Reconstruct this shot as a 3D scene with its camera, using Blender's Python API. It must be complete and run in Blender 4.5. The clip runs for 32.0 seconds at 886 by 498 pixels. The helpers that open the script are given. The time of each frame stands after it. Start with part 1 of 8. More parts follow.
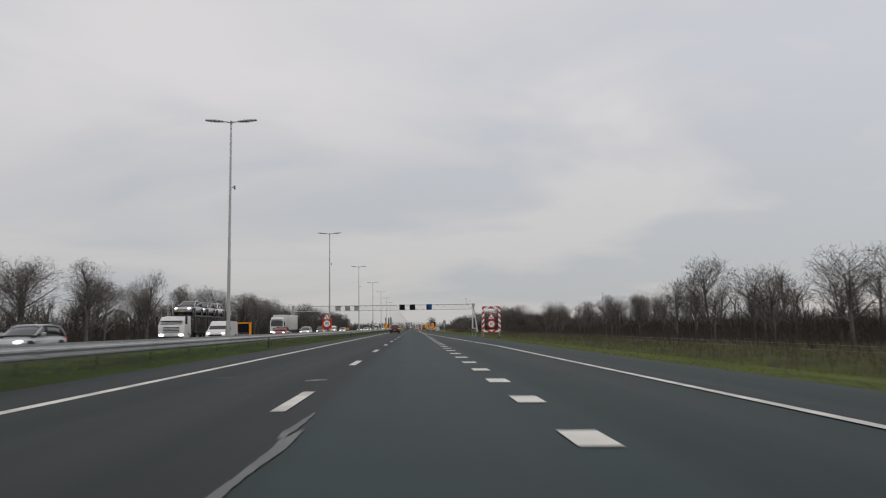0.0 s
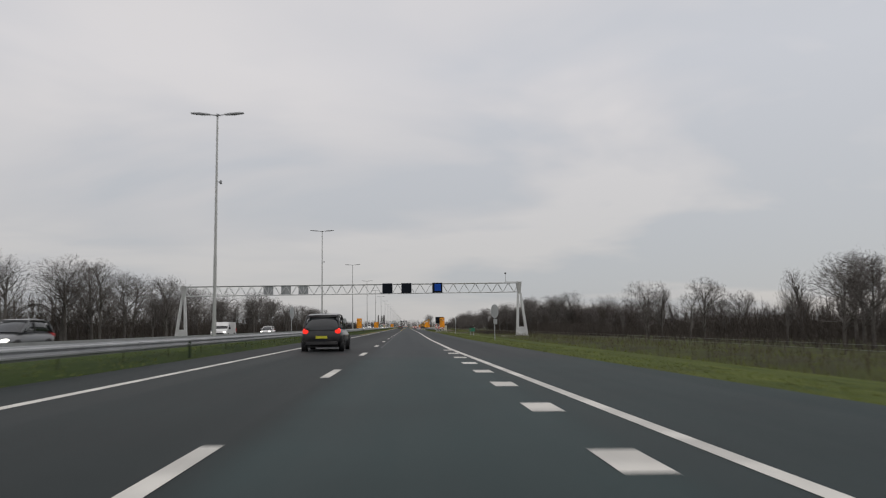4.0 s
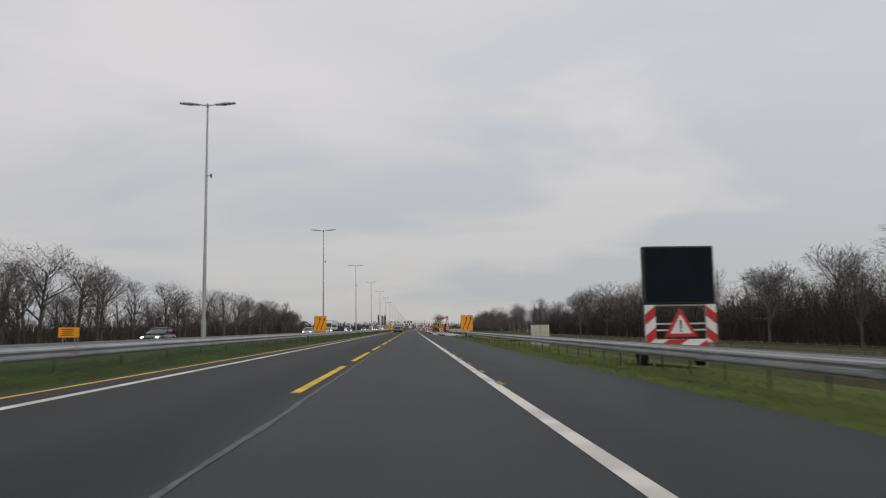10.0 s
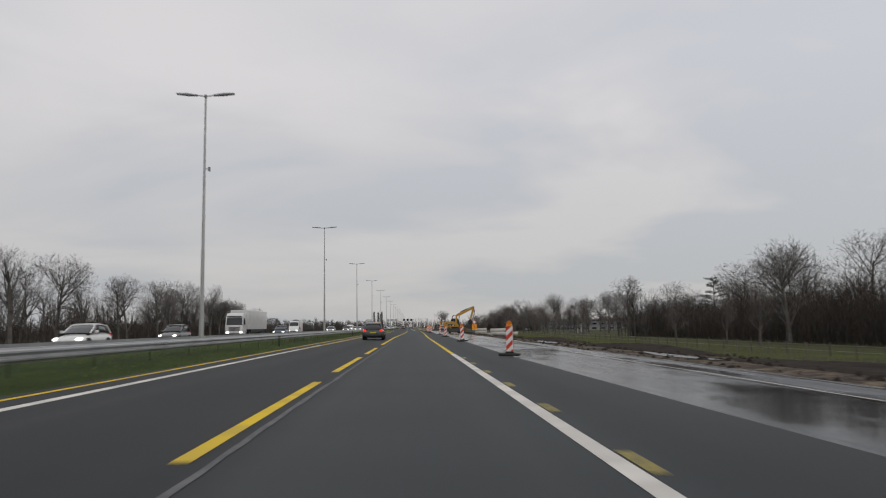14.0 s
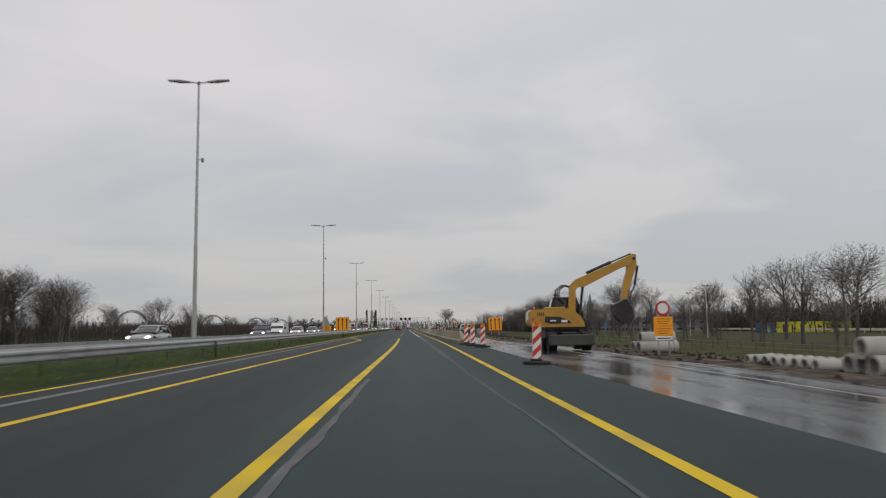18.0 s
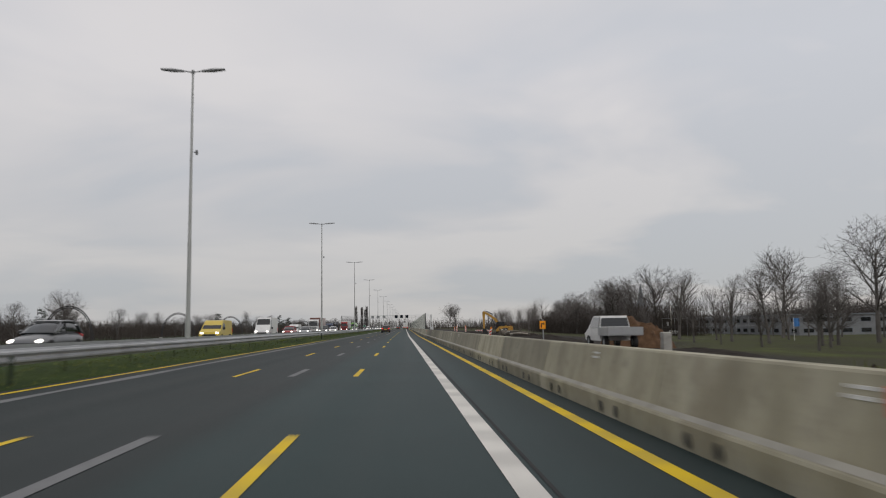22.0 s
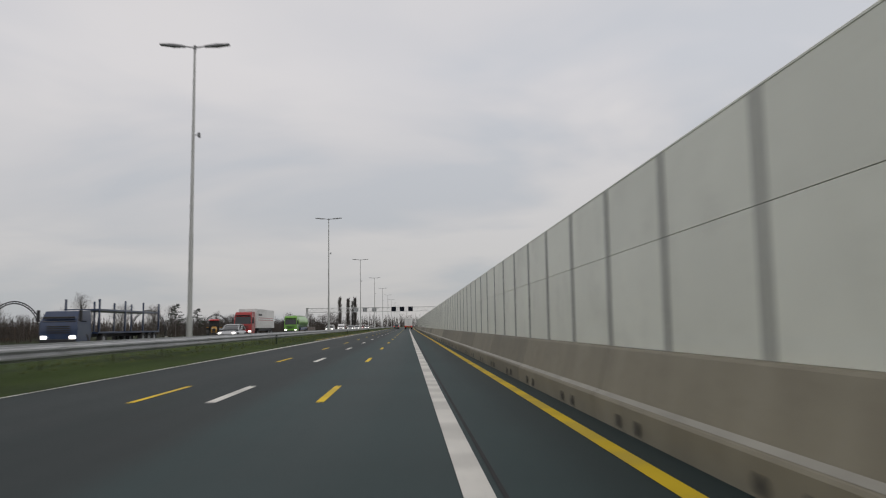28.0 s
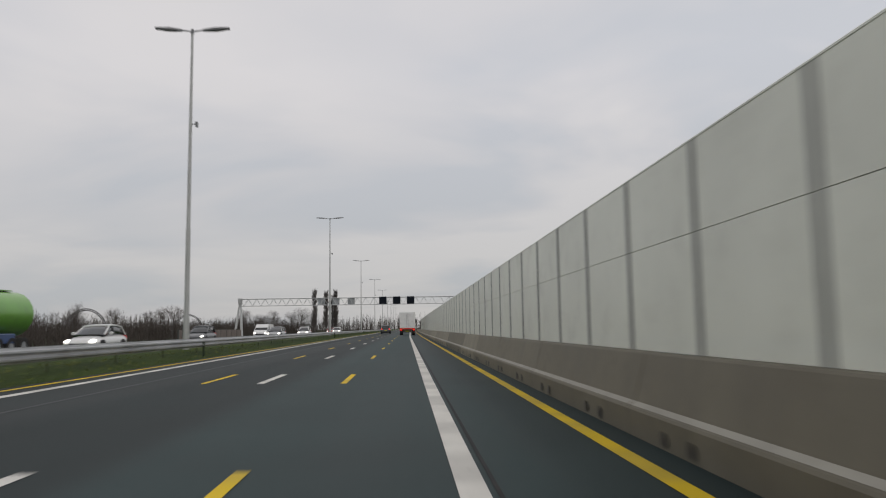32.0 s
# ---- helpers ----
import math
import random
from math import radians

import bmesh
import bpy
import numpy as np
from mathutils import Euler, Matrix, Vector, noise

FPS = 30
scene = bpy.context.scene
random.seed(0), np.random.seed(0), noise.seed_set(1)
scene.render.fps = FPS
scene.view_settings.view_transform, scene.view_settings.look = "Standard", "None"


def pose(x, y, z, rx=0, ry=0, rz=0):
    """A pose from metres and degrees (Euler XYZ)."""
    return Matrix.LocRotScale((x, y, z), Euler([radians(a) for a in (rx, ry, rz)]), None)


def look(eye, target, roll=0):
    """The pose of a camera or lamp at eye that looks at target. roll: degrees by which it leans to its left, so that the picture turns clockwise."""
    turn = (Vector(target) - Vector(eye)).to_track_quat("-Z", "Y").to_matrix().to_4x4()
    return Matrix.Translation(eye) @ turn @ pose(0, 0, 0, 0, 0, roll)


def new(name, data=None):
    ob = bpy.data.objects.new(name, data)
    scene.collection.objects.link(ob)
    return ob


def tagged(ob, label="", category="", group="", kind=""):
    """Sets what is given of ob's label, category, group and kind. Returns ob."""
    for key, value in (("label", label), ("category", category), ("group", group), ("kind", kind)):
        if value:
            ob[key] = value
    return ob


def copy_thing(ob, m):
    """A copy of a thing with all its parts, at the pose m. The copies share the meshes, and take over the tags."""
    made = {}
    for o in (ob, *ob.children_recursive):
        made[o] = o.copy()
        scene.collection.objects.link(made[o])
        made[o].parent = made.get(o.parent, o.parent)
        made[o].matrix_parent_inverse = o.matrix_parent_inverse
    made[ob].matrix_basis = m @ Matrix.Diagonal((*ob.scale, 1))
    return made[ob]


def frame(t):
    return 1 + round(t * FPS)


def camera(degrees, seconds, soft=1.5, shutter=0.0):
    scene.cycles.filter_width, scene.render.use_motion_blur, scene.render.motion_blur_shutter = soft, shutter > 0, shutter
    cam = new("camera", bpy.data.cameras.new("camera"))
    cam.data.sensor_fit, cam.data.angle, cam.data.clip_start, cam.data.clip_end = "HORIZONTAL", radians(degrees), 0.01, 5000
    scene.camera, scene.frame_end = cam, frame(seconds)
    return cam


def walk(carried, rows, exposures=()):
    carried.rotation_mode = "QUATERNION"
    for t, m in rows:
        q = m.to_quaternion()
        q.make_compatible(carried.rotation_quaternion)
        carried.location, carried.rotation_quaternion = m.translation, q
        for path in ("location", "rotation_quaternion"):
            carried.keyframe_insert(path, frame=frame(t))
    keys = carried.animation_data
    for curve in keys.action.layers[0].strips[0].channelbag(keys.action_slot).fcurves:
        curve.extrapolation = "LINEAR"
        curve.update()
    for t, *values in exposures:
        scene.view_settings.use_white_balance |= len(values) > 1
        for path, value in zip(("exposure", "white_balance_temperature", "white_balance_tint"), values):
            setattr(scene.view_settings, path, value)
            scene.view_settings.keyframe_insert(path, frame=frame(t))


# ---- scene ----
cam = camera(61.9, 32.0, soft=1.15, shutter=0.25)
ROWS = [
    (0, 0.000, 0.00, 6.084, -2.358), (0.5, 0.003, 14.18, 6.059, -2.417), (1, 0.013, 28.37, 6.044, -2.494), (1.5, 0.036, 42.59, 6.031, -2.586),
    (2, 0.069, 56.84, 6.024, -2.670), (2.5, 0.110, 71.13, 6.003, -2.734), (3, 0.155, 85.45, 5.981, -2.764), (3.5, 0.202, 99.81, 5.973, -2.753),
    (4, 0.252, 114.18, 5.983, -2.714), (4.5, 0.304, 128.58, 6.004, -2.656), (5, 0.357, 142.98, 6.028, -2.587), (5.5, 0.410, 157.38, 6.051, -2.515),
    (6, 0.462, 171.78, 6.065, -2.449), (6.5, 0.511, 186.15, 6.080, -2.389), (7, 0.554, 200.50, 6.088, -2.341), (7.5, 0.586, 214.83, 6.092, -2.311),
    (8, 0.604, 229.12, 6.102, -2.287), (8.5, 0.609, 243.39, 6.116, -2.271), (9, 0.600, 257.65, 6.127, -2.266), (9.5, 0.579, 271.90, 6.123, -2.273),
    (10, 0.547, 286.16, 6.109, -2.287), (10.5, 0.504, 300.43, 6.093, -2.300), (11, 0.460, 314.72, 6.072, -2.321), (11.5, 0.415, 329.04, 6.052, -2.336),
    (12, 0.372, 343.36, 6.053, -2.338), (12.5, 0.331, 357.67, 6.070, -2.326), (13, 0.294, 372.00, 6.070, -2.311), (13.5, 0.258, 386.35, 6.050, -2.295),
    (14, 0.222, 400.73, 6.024, -2.286), (14.5, 0.179, 415.12, 6.008, -2.279), (15, 0.136, 429.54, 5.992, -2.277), (15.5, 0.092, 443.98, 5.981, -2.282),
    (16, 0.047, 458.43, 5.978, -2.296), (16.5, 0.003, 472.88, 5.989, -2.320), (17, -0.041, 487.30, 6.018, -2.358), (17.5, -0.090, 501.70, 6.041, -2.388),
    (18, -0.143, 516.07, 6.054, -2.403), (18.5, -0.197, 530.42, 6.051, -2.401), (19, -0.244, 544.78, 6.034, -2.415), (19.5, -0.283, 559.14, 6.020, -2.453),
    (20, -0.316, 573.49, 6.022, -2.500), (20.5, -0.349, 587.83, 6.027, -2.537), (21, -0.385, 602.15, 6.026, -2.568), (21.5, -0.423, 616.45, 6.033, -2.593),
    (22, -0.466, 630.73, 6.043, -2.617), (22.5, -0.516, 644.97, 6.050, -2.635), (23, -0.570, 659.22, 6.043, -2.649), (23.5, -0.628, 673.49, 6.029, -2.653),
    (24, -0.691, 687.79, 6.007, -2.645), (24.5, -0.760, 702.12, 5.994, -2.625), (25, -0.838, 716.49, 5.977, -2.593), (25.5, -0.924, 730.91, 5.953, -2.553),
    (26, -1.018, 745.36, 5.925, -2.508), (26.5, -1.114, 759.85, 5.901, -2.465), (27, -1.206, 774.37, 5.889, -2.431), (27.5, -1.291, 788.92, 5.899, -2.412),
    (28, -1.363, 803.49, 5.939, -2.416), (28.5, -1.418, 818.07, 5.992, -2.443), (29, -1.469, 832.64, 6.020, -2.475), (29.5, -1.526, 847.16, 6.019, -2.498),
    (30, -1.595, 861.59, 6.026, -2.501), (30.5, -1.680, 875.92, 6.046, -2.493), (31, -1.770, 890.18, 6.074, -2.493), (31.5, -1.859, 904.43, 6.092, -2.512),
    (32, -1.948, 918.67, 6.105, -2.539),
]
# the carriageway falls to the right, and the car leans with it
FALL = 0.9
SLOPE = math.tan(radians(FALL))
LEAN = Matrix.Rotation(radians(FALL), 4, "Y")
PATH = [(t, Matrix.Translation((x, y, 1.09 - SLOPE * x)) @ LEAN @ pose(0, 0, 0, 90 + p, 0, yaw)) for t, x, y, p, yaw in ROWS]
walk(cam, PATH)

# ---- light ----
world = bpy.data.worlds.new("overcast_sky")
scene.world = world
world.use_nodes = True
wn, wl = world.node_tree.nodes, world.node_tree.links
wn.clear()
w_out = wn.new("ShaderNodeOutputWorld")
w_mix = wn.new("ShaderNodeMixShader")
w_mix.inputs[0].default_value = 0.93
w_blue = wn.new("ShaderNodeBackground")
w_blue.inputs[1].default_value = 0.1
w_sky = wn.new("ShaderNodeTexSky")
w_sky.sky_type = "NISHITA"
w_sky.sun_disc = False
w_sky.sun_elevation, w_sky.sun_rotation = radians(24), radians(70)
w_cloud = wn.new("ShaderNodeBackground")
w_cloud.inputs[1].default_value = 1.12
w_tc = wn.new("ShaderNodeTexCoord")
w_sep = wn.new("ShaderNodeSeparateXYZ")
wl.new(w_tc.outputs["Generated"], w_sep.inputs[0])


def w_math(op, a, b=None):
    n = wn.new("ShaderNodeMath")
    n.operation = op
    for i, v in enumerate((a, b)):
        if v is None:
            continue
        if isinstance(v, (int, float)):
            n.inputs[i].default_value = v
        else:
            wl.new(v, n.inputs[i])
    return n.outputs[0]


w_up = w_math("ADD", w_math("MAXIMUM", w_sep.outputs[2], 0.0), 0.22)
w_comb = wn.new("ShaderNodeCombineXYZ")
wl.new(w_math("DIVIDE", w_sep.outputs[0], w_up), w_comb.inputs[0])
wl.new(w_math("DIVIDE", w_sep.outputs[1], w_up), w_comb.inputs[1])
w_map = wn.new("ShaderNodeMapping")
w_map.inputs["Location"].default_value = (3.1, 0.9, 0.0)
w_map.inputs["Rotation"].default_value = (0, 0, radians(12))
w_map.inputs["Scale"].default_value = (0.8, 1.05, 1.0)
wl.new(w_comb.outputs[0], w_map.inputs[0])
w_n1 = wn.new("ShaderNodeTexNoise")
w_n1.inputs["Scale"].default_value = 1.15
w_n1.inputs["Detail"].default_value = 4.5
w_n1.inputs["Roughness"].default_value = 0.5
w_n1.inputs["Distortion"].default_value = 0.35
wl.new(w_map.outputs[0], w_n1.inputs["Vector"])
w_ramp = wn.new("ShaderNodeValToRGB")
w_ramp.color_ramp.elements[0].position = 0.38
w_ramp.color_ramp.elements[0].color = (0.553, 0.563, 0.597, 1)
w_ramp.color_ramp.elements[1].position = 0.62
w_ramp.color_ramp.elements[1].color = (0.672, 0.65, 0.655, 1)
mid = w_ramp.color_ramp.elements.new(0.5)
mid.color = (0.612, 0.603, 0.622, 1)


def w_patch(u, v, ru, rv, amount):
    """A wide thinner patch in the cloud, round one direction, frayed by the noise."""
    m = wn.new("ShaderNodeMapping")
    m.vector_type = "TEXTURE"
    k = 1 / math.sqrt(1 + u * u + v * v)
    m.inputs["Location"].default_value = (u * k, k, v * k)
    m.inputs["Scale"].default_value = (ru, 1.0, rv)
    wl.new(w_tc.outputs["Generated"], m.inputs[0])
    ln = wn.new("ShaderNodeVectorMath")
    ln.operation = "LENGTH"
    wl.new(m.outputs[0], ln.inputs[0])
    d = w_math("ADD", ln.outputs["Value"], w_math("MULTIPLY", w_math("SUBTRACT", w_n1.outputs[0], 0.5), 2.6))
    r = wn.new("ShaderNodeMapRange")
    r.interpolation_type = "SMOOTHERSTEP"
    r.inputs[1].default_value, r.inputs[2].default_value = 1.35, 0.2
    r.inputs[3].default_value, r.inputs[4].default_value = 0.0, amount
    wl.new(d, r.inputs[0])
    return r.outputs[0]


w_thin = w_patch(0.38, 0.34, 0.26, 0.10, 0.16)
for spec in ((0.06, 0.16, 0.26, 0.055, 0.13), (-0.60, 0.30, 0.15, 0.07, 0.05), (-0.32, 0.30, 0.32, 0.13, -0.12), (0.50, 0.10, 0.36, 0.10, 0.22), (-0.62, 0.06, 0.24, 0.08, 0.10)):
    w_thin = w_math("ADD", w_thin, w_patch(*spec))
wl.new(w_math("SUBTRACT", w_math("ADD", w_n1.outputs[0], 0.035), w_thin), w_ramp.inputs[0])
w_low = wn.new("ShaderNodeValToRGB")
w_low.color_ramp.elements[0].position = 0.0
w_low.color_ramp.elements[0].color = (0.74, 0.75, 0.74, 1)
w_low.color_ramp.elements[1].position = 0.33
w_low.color_ramp.elements[1].color = (1, 1, 1, 1)
wl.new(w_sep.outputs[2], w_low.inputs[0])
w_mul = wn.new("ShaderNodeMix")
w_mul.data_type, w_mul.blend_type = "RGBA", "MULTIPLY"
w_mul.inputs[0].default_value = 1.0
wl.new(w_ramp.outputs[0], w_mul.inputs[6])
wl.new(w_low.outputs[0], w_mul.inputs[7])
wl.new(w_mul.outputs[2], w_cloud.inputs[0])
wl.new(w_sky.outputs[0], w_blue.inputs[0])
wl.new(w_blue.outputs[0], w_mix.inputs[1])
wl.new(w_cloud.outputs[0], w_mix.inputs[2])
wl.new(w_mix.outputs[0], w_out.inputs[0])

sun = new("sun", bpy.data.lights.new("sun", "SUN"))
sun.data.energy, sun.data.angle, sun.data.color = 0.7, radians(25), (1.0, 0.96, 0.9)
sun.matrix_world = look((0, 0, 50), (-16, 25, 24))
bpy.context.scene.view_settings.exposure = -0.06


# ---- materials ----
def nodes_of(name):
    m = bpy.data.materials.new(name)
    m.use_nodes = True
    t = m.node_tree
    return m, t.nodes, t.links, t.nodes["Principled BSDF"]


def noise_node(n, l, vec, scale, detail=4.0, rough=0.55, stretch=None):
    if stretch:
        mp = n.new("ShaderNodeMapping")
        mp.inputs["Scale"].default_value = stretch
        l.new(vec, mp.inputs[0])
        vec = mp.outputs[0]
    t = n.new("ShaderNodeTexNoise")
    t.inputs["Scale"].default_value, t.inputs["Detail"].default_value, t.inputs["Roughness"].default_value = scale, detail, rough
    l.new(vec, t.inputs["Vector"])
    return t.outputs[0]


def ramp_node(n, l, fac, stops):
    r = n.new("ShaderNodeValToRGB")
    e = r.color_ramp.elements
    while len(e) < len(stops):
        e.new(0.5)
    for k, (p, c) in zip(e, stops):
        k.position = p
        k.color = (*c, 1) if len(c) == 3 else c
    l.new(fac, r.inputs[0])
    return r.outputs[0]


def mix_node(n, l, fac, a, b, mode="MIX"):
    m = n.new("ShaderNodeMix")
    m.data_type, m.blend_type = "RGBA", mode
    for sock, v in ((m.inputs[0], fac), (m.inputs[6], a), (m.inputs[7], b)):
        if isinstance(v, (int, float)):
            sock.default_value = v
        elif isinstance(v, tuple):
            sock.default_value = (*v, 1)
        else:
            l.new(v, sock)
    return m.outputs[2]


def math_node(n, l, op, a, b=None, c=None):
    m = n.new("ShaderNodeMath")
    m.operation = op
    for i, v in enumerate((a, b, c)):
        if v is None:
            continue
        if isinstance(v, (int, float)):
            m.inputs[i].default_value = v
        else:
            l.new(v, m.inputs[i])
    return m.outputs[0]


def step_node(n, l, v, lo, hi):
    r = n.new("ShaderNodeMapRange")
    r.interpolation_type = "SMOOTHSTEP"
    r.inputs[1].default_value, r.inputs[2].default_value = lo, hi
    l.new(v, r.inputs[0])
    return r.outputs[0]


def bump_node(n, l, h, strength, dist=0.02):
    b = n.new("ShaderNodeBump")
    b.inputs["Strength"].default_value, b.inputs["Distance"].default_value = strength, dist
    l.new(h, b.inputs["Height"])
    return b.outputs[0]


def surf(name, base, rough=0.6, metal=0.0, var=0.18, coarse=1.2, fine=40.0, bump=0.15, dirt=(0.10, 0.09, 0.075), dirty=0.25, each=0.0, local=True, coat=0.0, gloss=0.5):
    """A painted, cast or worn surface: two scales of variation, some dirt, fine relief."""
    m, n, l, b = nodes_of(name)
    tc = n.new("ShaderNodeTexCoord")
    geo = n.new("ShaderNodeNewGeometry")
    vec = tc.outputs["Object"] if local else geo.outputs["Position"]
    big = noise_node(n, l, vec, coarse, 5)
    small = noise_node(n, l, vec, fine, 3)
    lo = tuple(c * (1 - var) for c in base)
    hi = tuple(min(1, c * (1 + var)) for c in base)
    col = ramp_node(n, l, big, [(0.3, lo), (0.7, hi)])
    dm = ramp_node(n, l, noise_node(n, l, vec, coarse * 2.3, 6, 0.65), [(0.5, (0, 0, 0)), (0.75, (dirty,) * 3)])
    col = mix_node(n, l, dm, col, dirt)
    if each:
        oi = n.new("ShaderNodeObjectInfo")
        sc = math_node(n, l, "MULTIPLY_ADD", oi.outputs["Random"], 2 * each, 1 - each)
        cm = n.new("ShaderNodeCombineXYZ")
        for i in range(3):
            l.new(sc, cm.inputs[i])
        col = mix_node(n, l, 1.0, col, cm.outputs[0], "MULTIPLY")
    l.new(col, b.inputs["Base Color"])
    rr = math_node(n, l, "MULTIPLY_ADD", small, 0.24, rough - 0.12)
    l.new(rr, b.inputs["Roughness"])
    b.inputs["Metallic"].default_value = metal
    b.inputs["Specular IOR Level"].default_value = gloss
    b.inputs["Coat Weight"].default_value = coat
    if bump:
        l.new(bump_node(n, l, small, bump, 0.01), b.inputs["Normal"])
    return m


def lamp_mat(name, col, power):
    m, n, l, b = nodes_of(name)
    b.inputs["Base Color"].default_value = (*col, 1)
    b.inputs["Emission Color"].default_value = (*col, 1)
    b.inputs["Emission Strength"].default_value = power
    return m


M_white_paint = surf("white_paint", (0.74, 0.74, 0.72), 0.5, dirty=0.3)
M_sign_white = surf("sign_white", (0.78, 0.78, 0.76), 0.4, var=0.05, dirty=0.12, bump=0)
M_sign_red = surf("sign_red", (0.52, 0.03, 0.03), 0.4, var=0.08, dirty=0.1, bump=0)
M_sign_orange = surf("sign_orange", (1.0, 0.36, 0.004), 0.5, var=0.06, dirty=0.08, bump=0)
M_sign_black = surf("sign_black", (0.02, 0.02, 0.022), 0.5, var=0.1, dirty=0.1, bump=0)
M_sign_grey = surf("sign_back_grey", (0.36, 0.38, 0.39), 0.45, 0.4, dirty=0.2)
M_sign_green = surf("sign_green", (0.018, 0.17, 0.10), 0.45, var=0.1)
M_sign_blue = surf("sign_blue_film", (0.008, 0.062, 0.36), 0.55, var=0.1, dirty=0.0, gloss=0.15)
M_yellow = surf("machine_yellow", (0.46, 0.25, 0.036), 0.45, var=0.12, coarse=1.5, dirty=0.35)
M_black = surf("black_plastic", (0.018, 0.018, 0.02), 0.55, dirty=0.3)
M_rubber = surf("rubber", (0.02, 0.02, 0.02), 0.8, dirty=0.5, dirt=(0.07, 0.06, 0.05))
M_glass = surf("dark_glass", (0.015, 0.018, 0.02), 0.08, var=0.05, dirty=0.05, bump=0, coat=0.5)
M_galv = surf("galvanised_steel", (0.36, 0.37, 0.38), 0.45, 0.45, var=0.16, coarse=0.7, fine=25, dirty=0.3)
M_pole = surf("lamp_pole_grey", (0.42, 0.43, 0.42), 0.5, 0.3, var=0.1, coarse=0.4, dirty=0.2)
M_pole_head = surf("lamp_head_grey", (0.16, 0.165, 0.17), 0.45, 0.2)
M_gantry = surf("gantry_white", (0.56, 0.57, 0.57), 0.45, 0.2, var=0.1, coarse=0.8, dirty=0.25)
M_matrix = surf("matrix_face", (0.006, 0.009, 0.015), 0.6, var=0.2, dirty=0.0, bump=0, gloss=0.12)
M_post = surf("post_steel_dull", (0.16, 0.165, 0.16), 0.6, 0.5, dirty=0.4)
M_rail_dark = surf("post_dark", (0.06, 0.065, 0.06), 0.6, 0.2)
M_wood = surf("weathered_wood", (0.11, 0.095, 0.075), 0.85, var=0.3, coarse=3, each=0.25)
M_head = lamp_mat("headlight_lit", (1.0, 0.96, 0.88), 2.6)
M_tail = lamp_mat("tail_light_red", (0.8, 0.02, 0.01), 1.2)
M_amber = surf("amber_lens", (0.8, 0.22, 0.02), 0.25, bump=0)
M_pipe = surf("pipe_concrete", (0.40, 0.39, 0.36), 0.8, var=0.2, coarse=1.5, each=0.12, dirty=0.4)
M_steel_arch = surf("dark_steel", (0.03, 0.03, 0.033), 0.7)
M_plate = surf("road_plate", (0.36, 0.33, 0.28), 0.7, var=0.25, coarse=0.8, dirty=0.4)
M_cabinet = surf("cabinet_cream", (0.60, 0.565, 0.475), 0.55, var=0.08, dirty=0.2)
M_brick = surf("dull_cladding", (0.16, 0.15, 0.15), 0.7, var=0.2, coarse=0.6)
M_slate = surf("grey_cladding", (0.17, 0.19, 0.21), 0.55, var=0.12, coarse=0.8)
M_heap = surf("brown_soil", (0.098, 0.058, 0.034), 0.95, var=0.4, coarse=1.3, fine=9, bump=0.9, dirty=0.4, dirt=(0.05, 0.035, 0.025), gloss=0.1)
M_banner = surf("banner_yellow", (0.50, 0.47, 0.03), 0.6, var=0.08, coarse=0.5)
M_bark = surf("bark", (0.098, 0.09, 0.082), 0.9, var=0.35, coarse=1.0, fine=14, bump=0.6, each=0.2)
M_under = surf("undergrowth_twigs", (0.056, 0.046, 0.039), 0.9, var=0.3, coarse=0.2, bump=0)
M_twig = surf("twigs", (0.108, 0.096, 0.091), 0.9, var=0.3, coarse=0.5, bump=0, each=0.25)
M_reed = surf("withered_reed", (0.085, 0.075, 0.04), 0.9, var=0.3, coarse=0.4, bump=0)
M_needle = surf("needles", (0.03, 0.045, 0.028), 0.85, var=0.3, coarse=1.0, bump=0)


def paint(name, col, rough=0.35):
    return surf("car_" + name, col, rough, 0.2, var=0.06, coarse=0.8, dirty=0.25, bump=0, coat=0.5)


# thermoplastic road marking, worn thin in places
def marking(name, col, wear=0.5, under=(0.11, 0.11, 0.11), amount=0.55):
    m, n, l, b = nodes_of(name)
    geo = n.new("ShaderNodeNewGeometry")
    p = geo.outputs["Position"]
    worn = ramp_node(n, l, noise_node(n, l, p, 9.0, 6, 0.7), [(wear, (0, 0, 0)), (wear + 0.22, (1, 1, 1))])
    grain = noise_node(n, l, p, 1.3, 4)
    c = ramp_node(n, l, grain, [(0.3, tuple(v * 0.82 for v in col)), (0.7, col)])
    # laid in short runs, each a little different
    runs = noise_node(n, l, p, 1.0, 1, 0.3, (0.05, 0.75, 0.05))
    c = mix_node(n, l, ramp_node(n, l, runs, [(0.47, (0.0,) * 3), (0.53, (0.22,) * 3)]), c, under)
    c = mix_node(n, l, math_node(n, l, "MULTIPLY", worn, amount), c, under)
    l.new(c, b.inputs["Base Color"])
    b.inputs["Roughness"].default_value = 0.7
    b.inputs["Specular IOR Level"].default_value = 0.3
    l.new(bump_node(n, l, noise_node(n, l, p, 90, 2), 0.25, 0.004), b.inputs["Normal"])
    return m


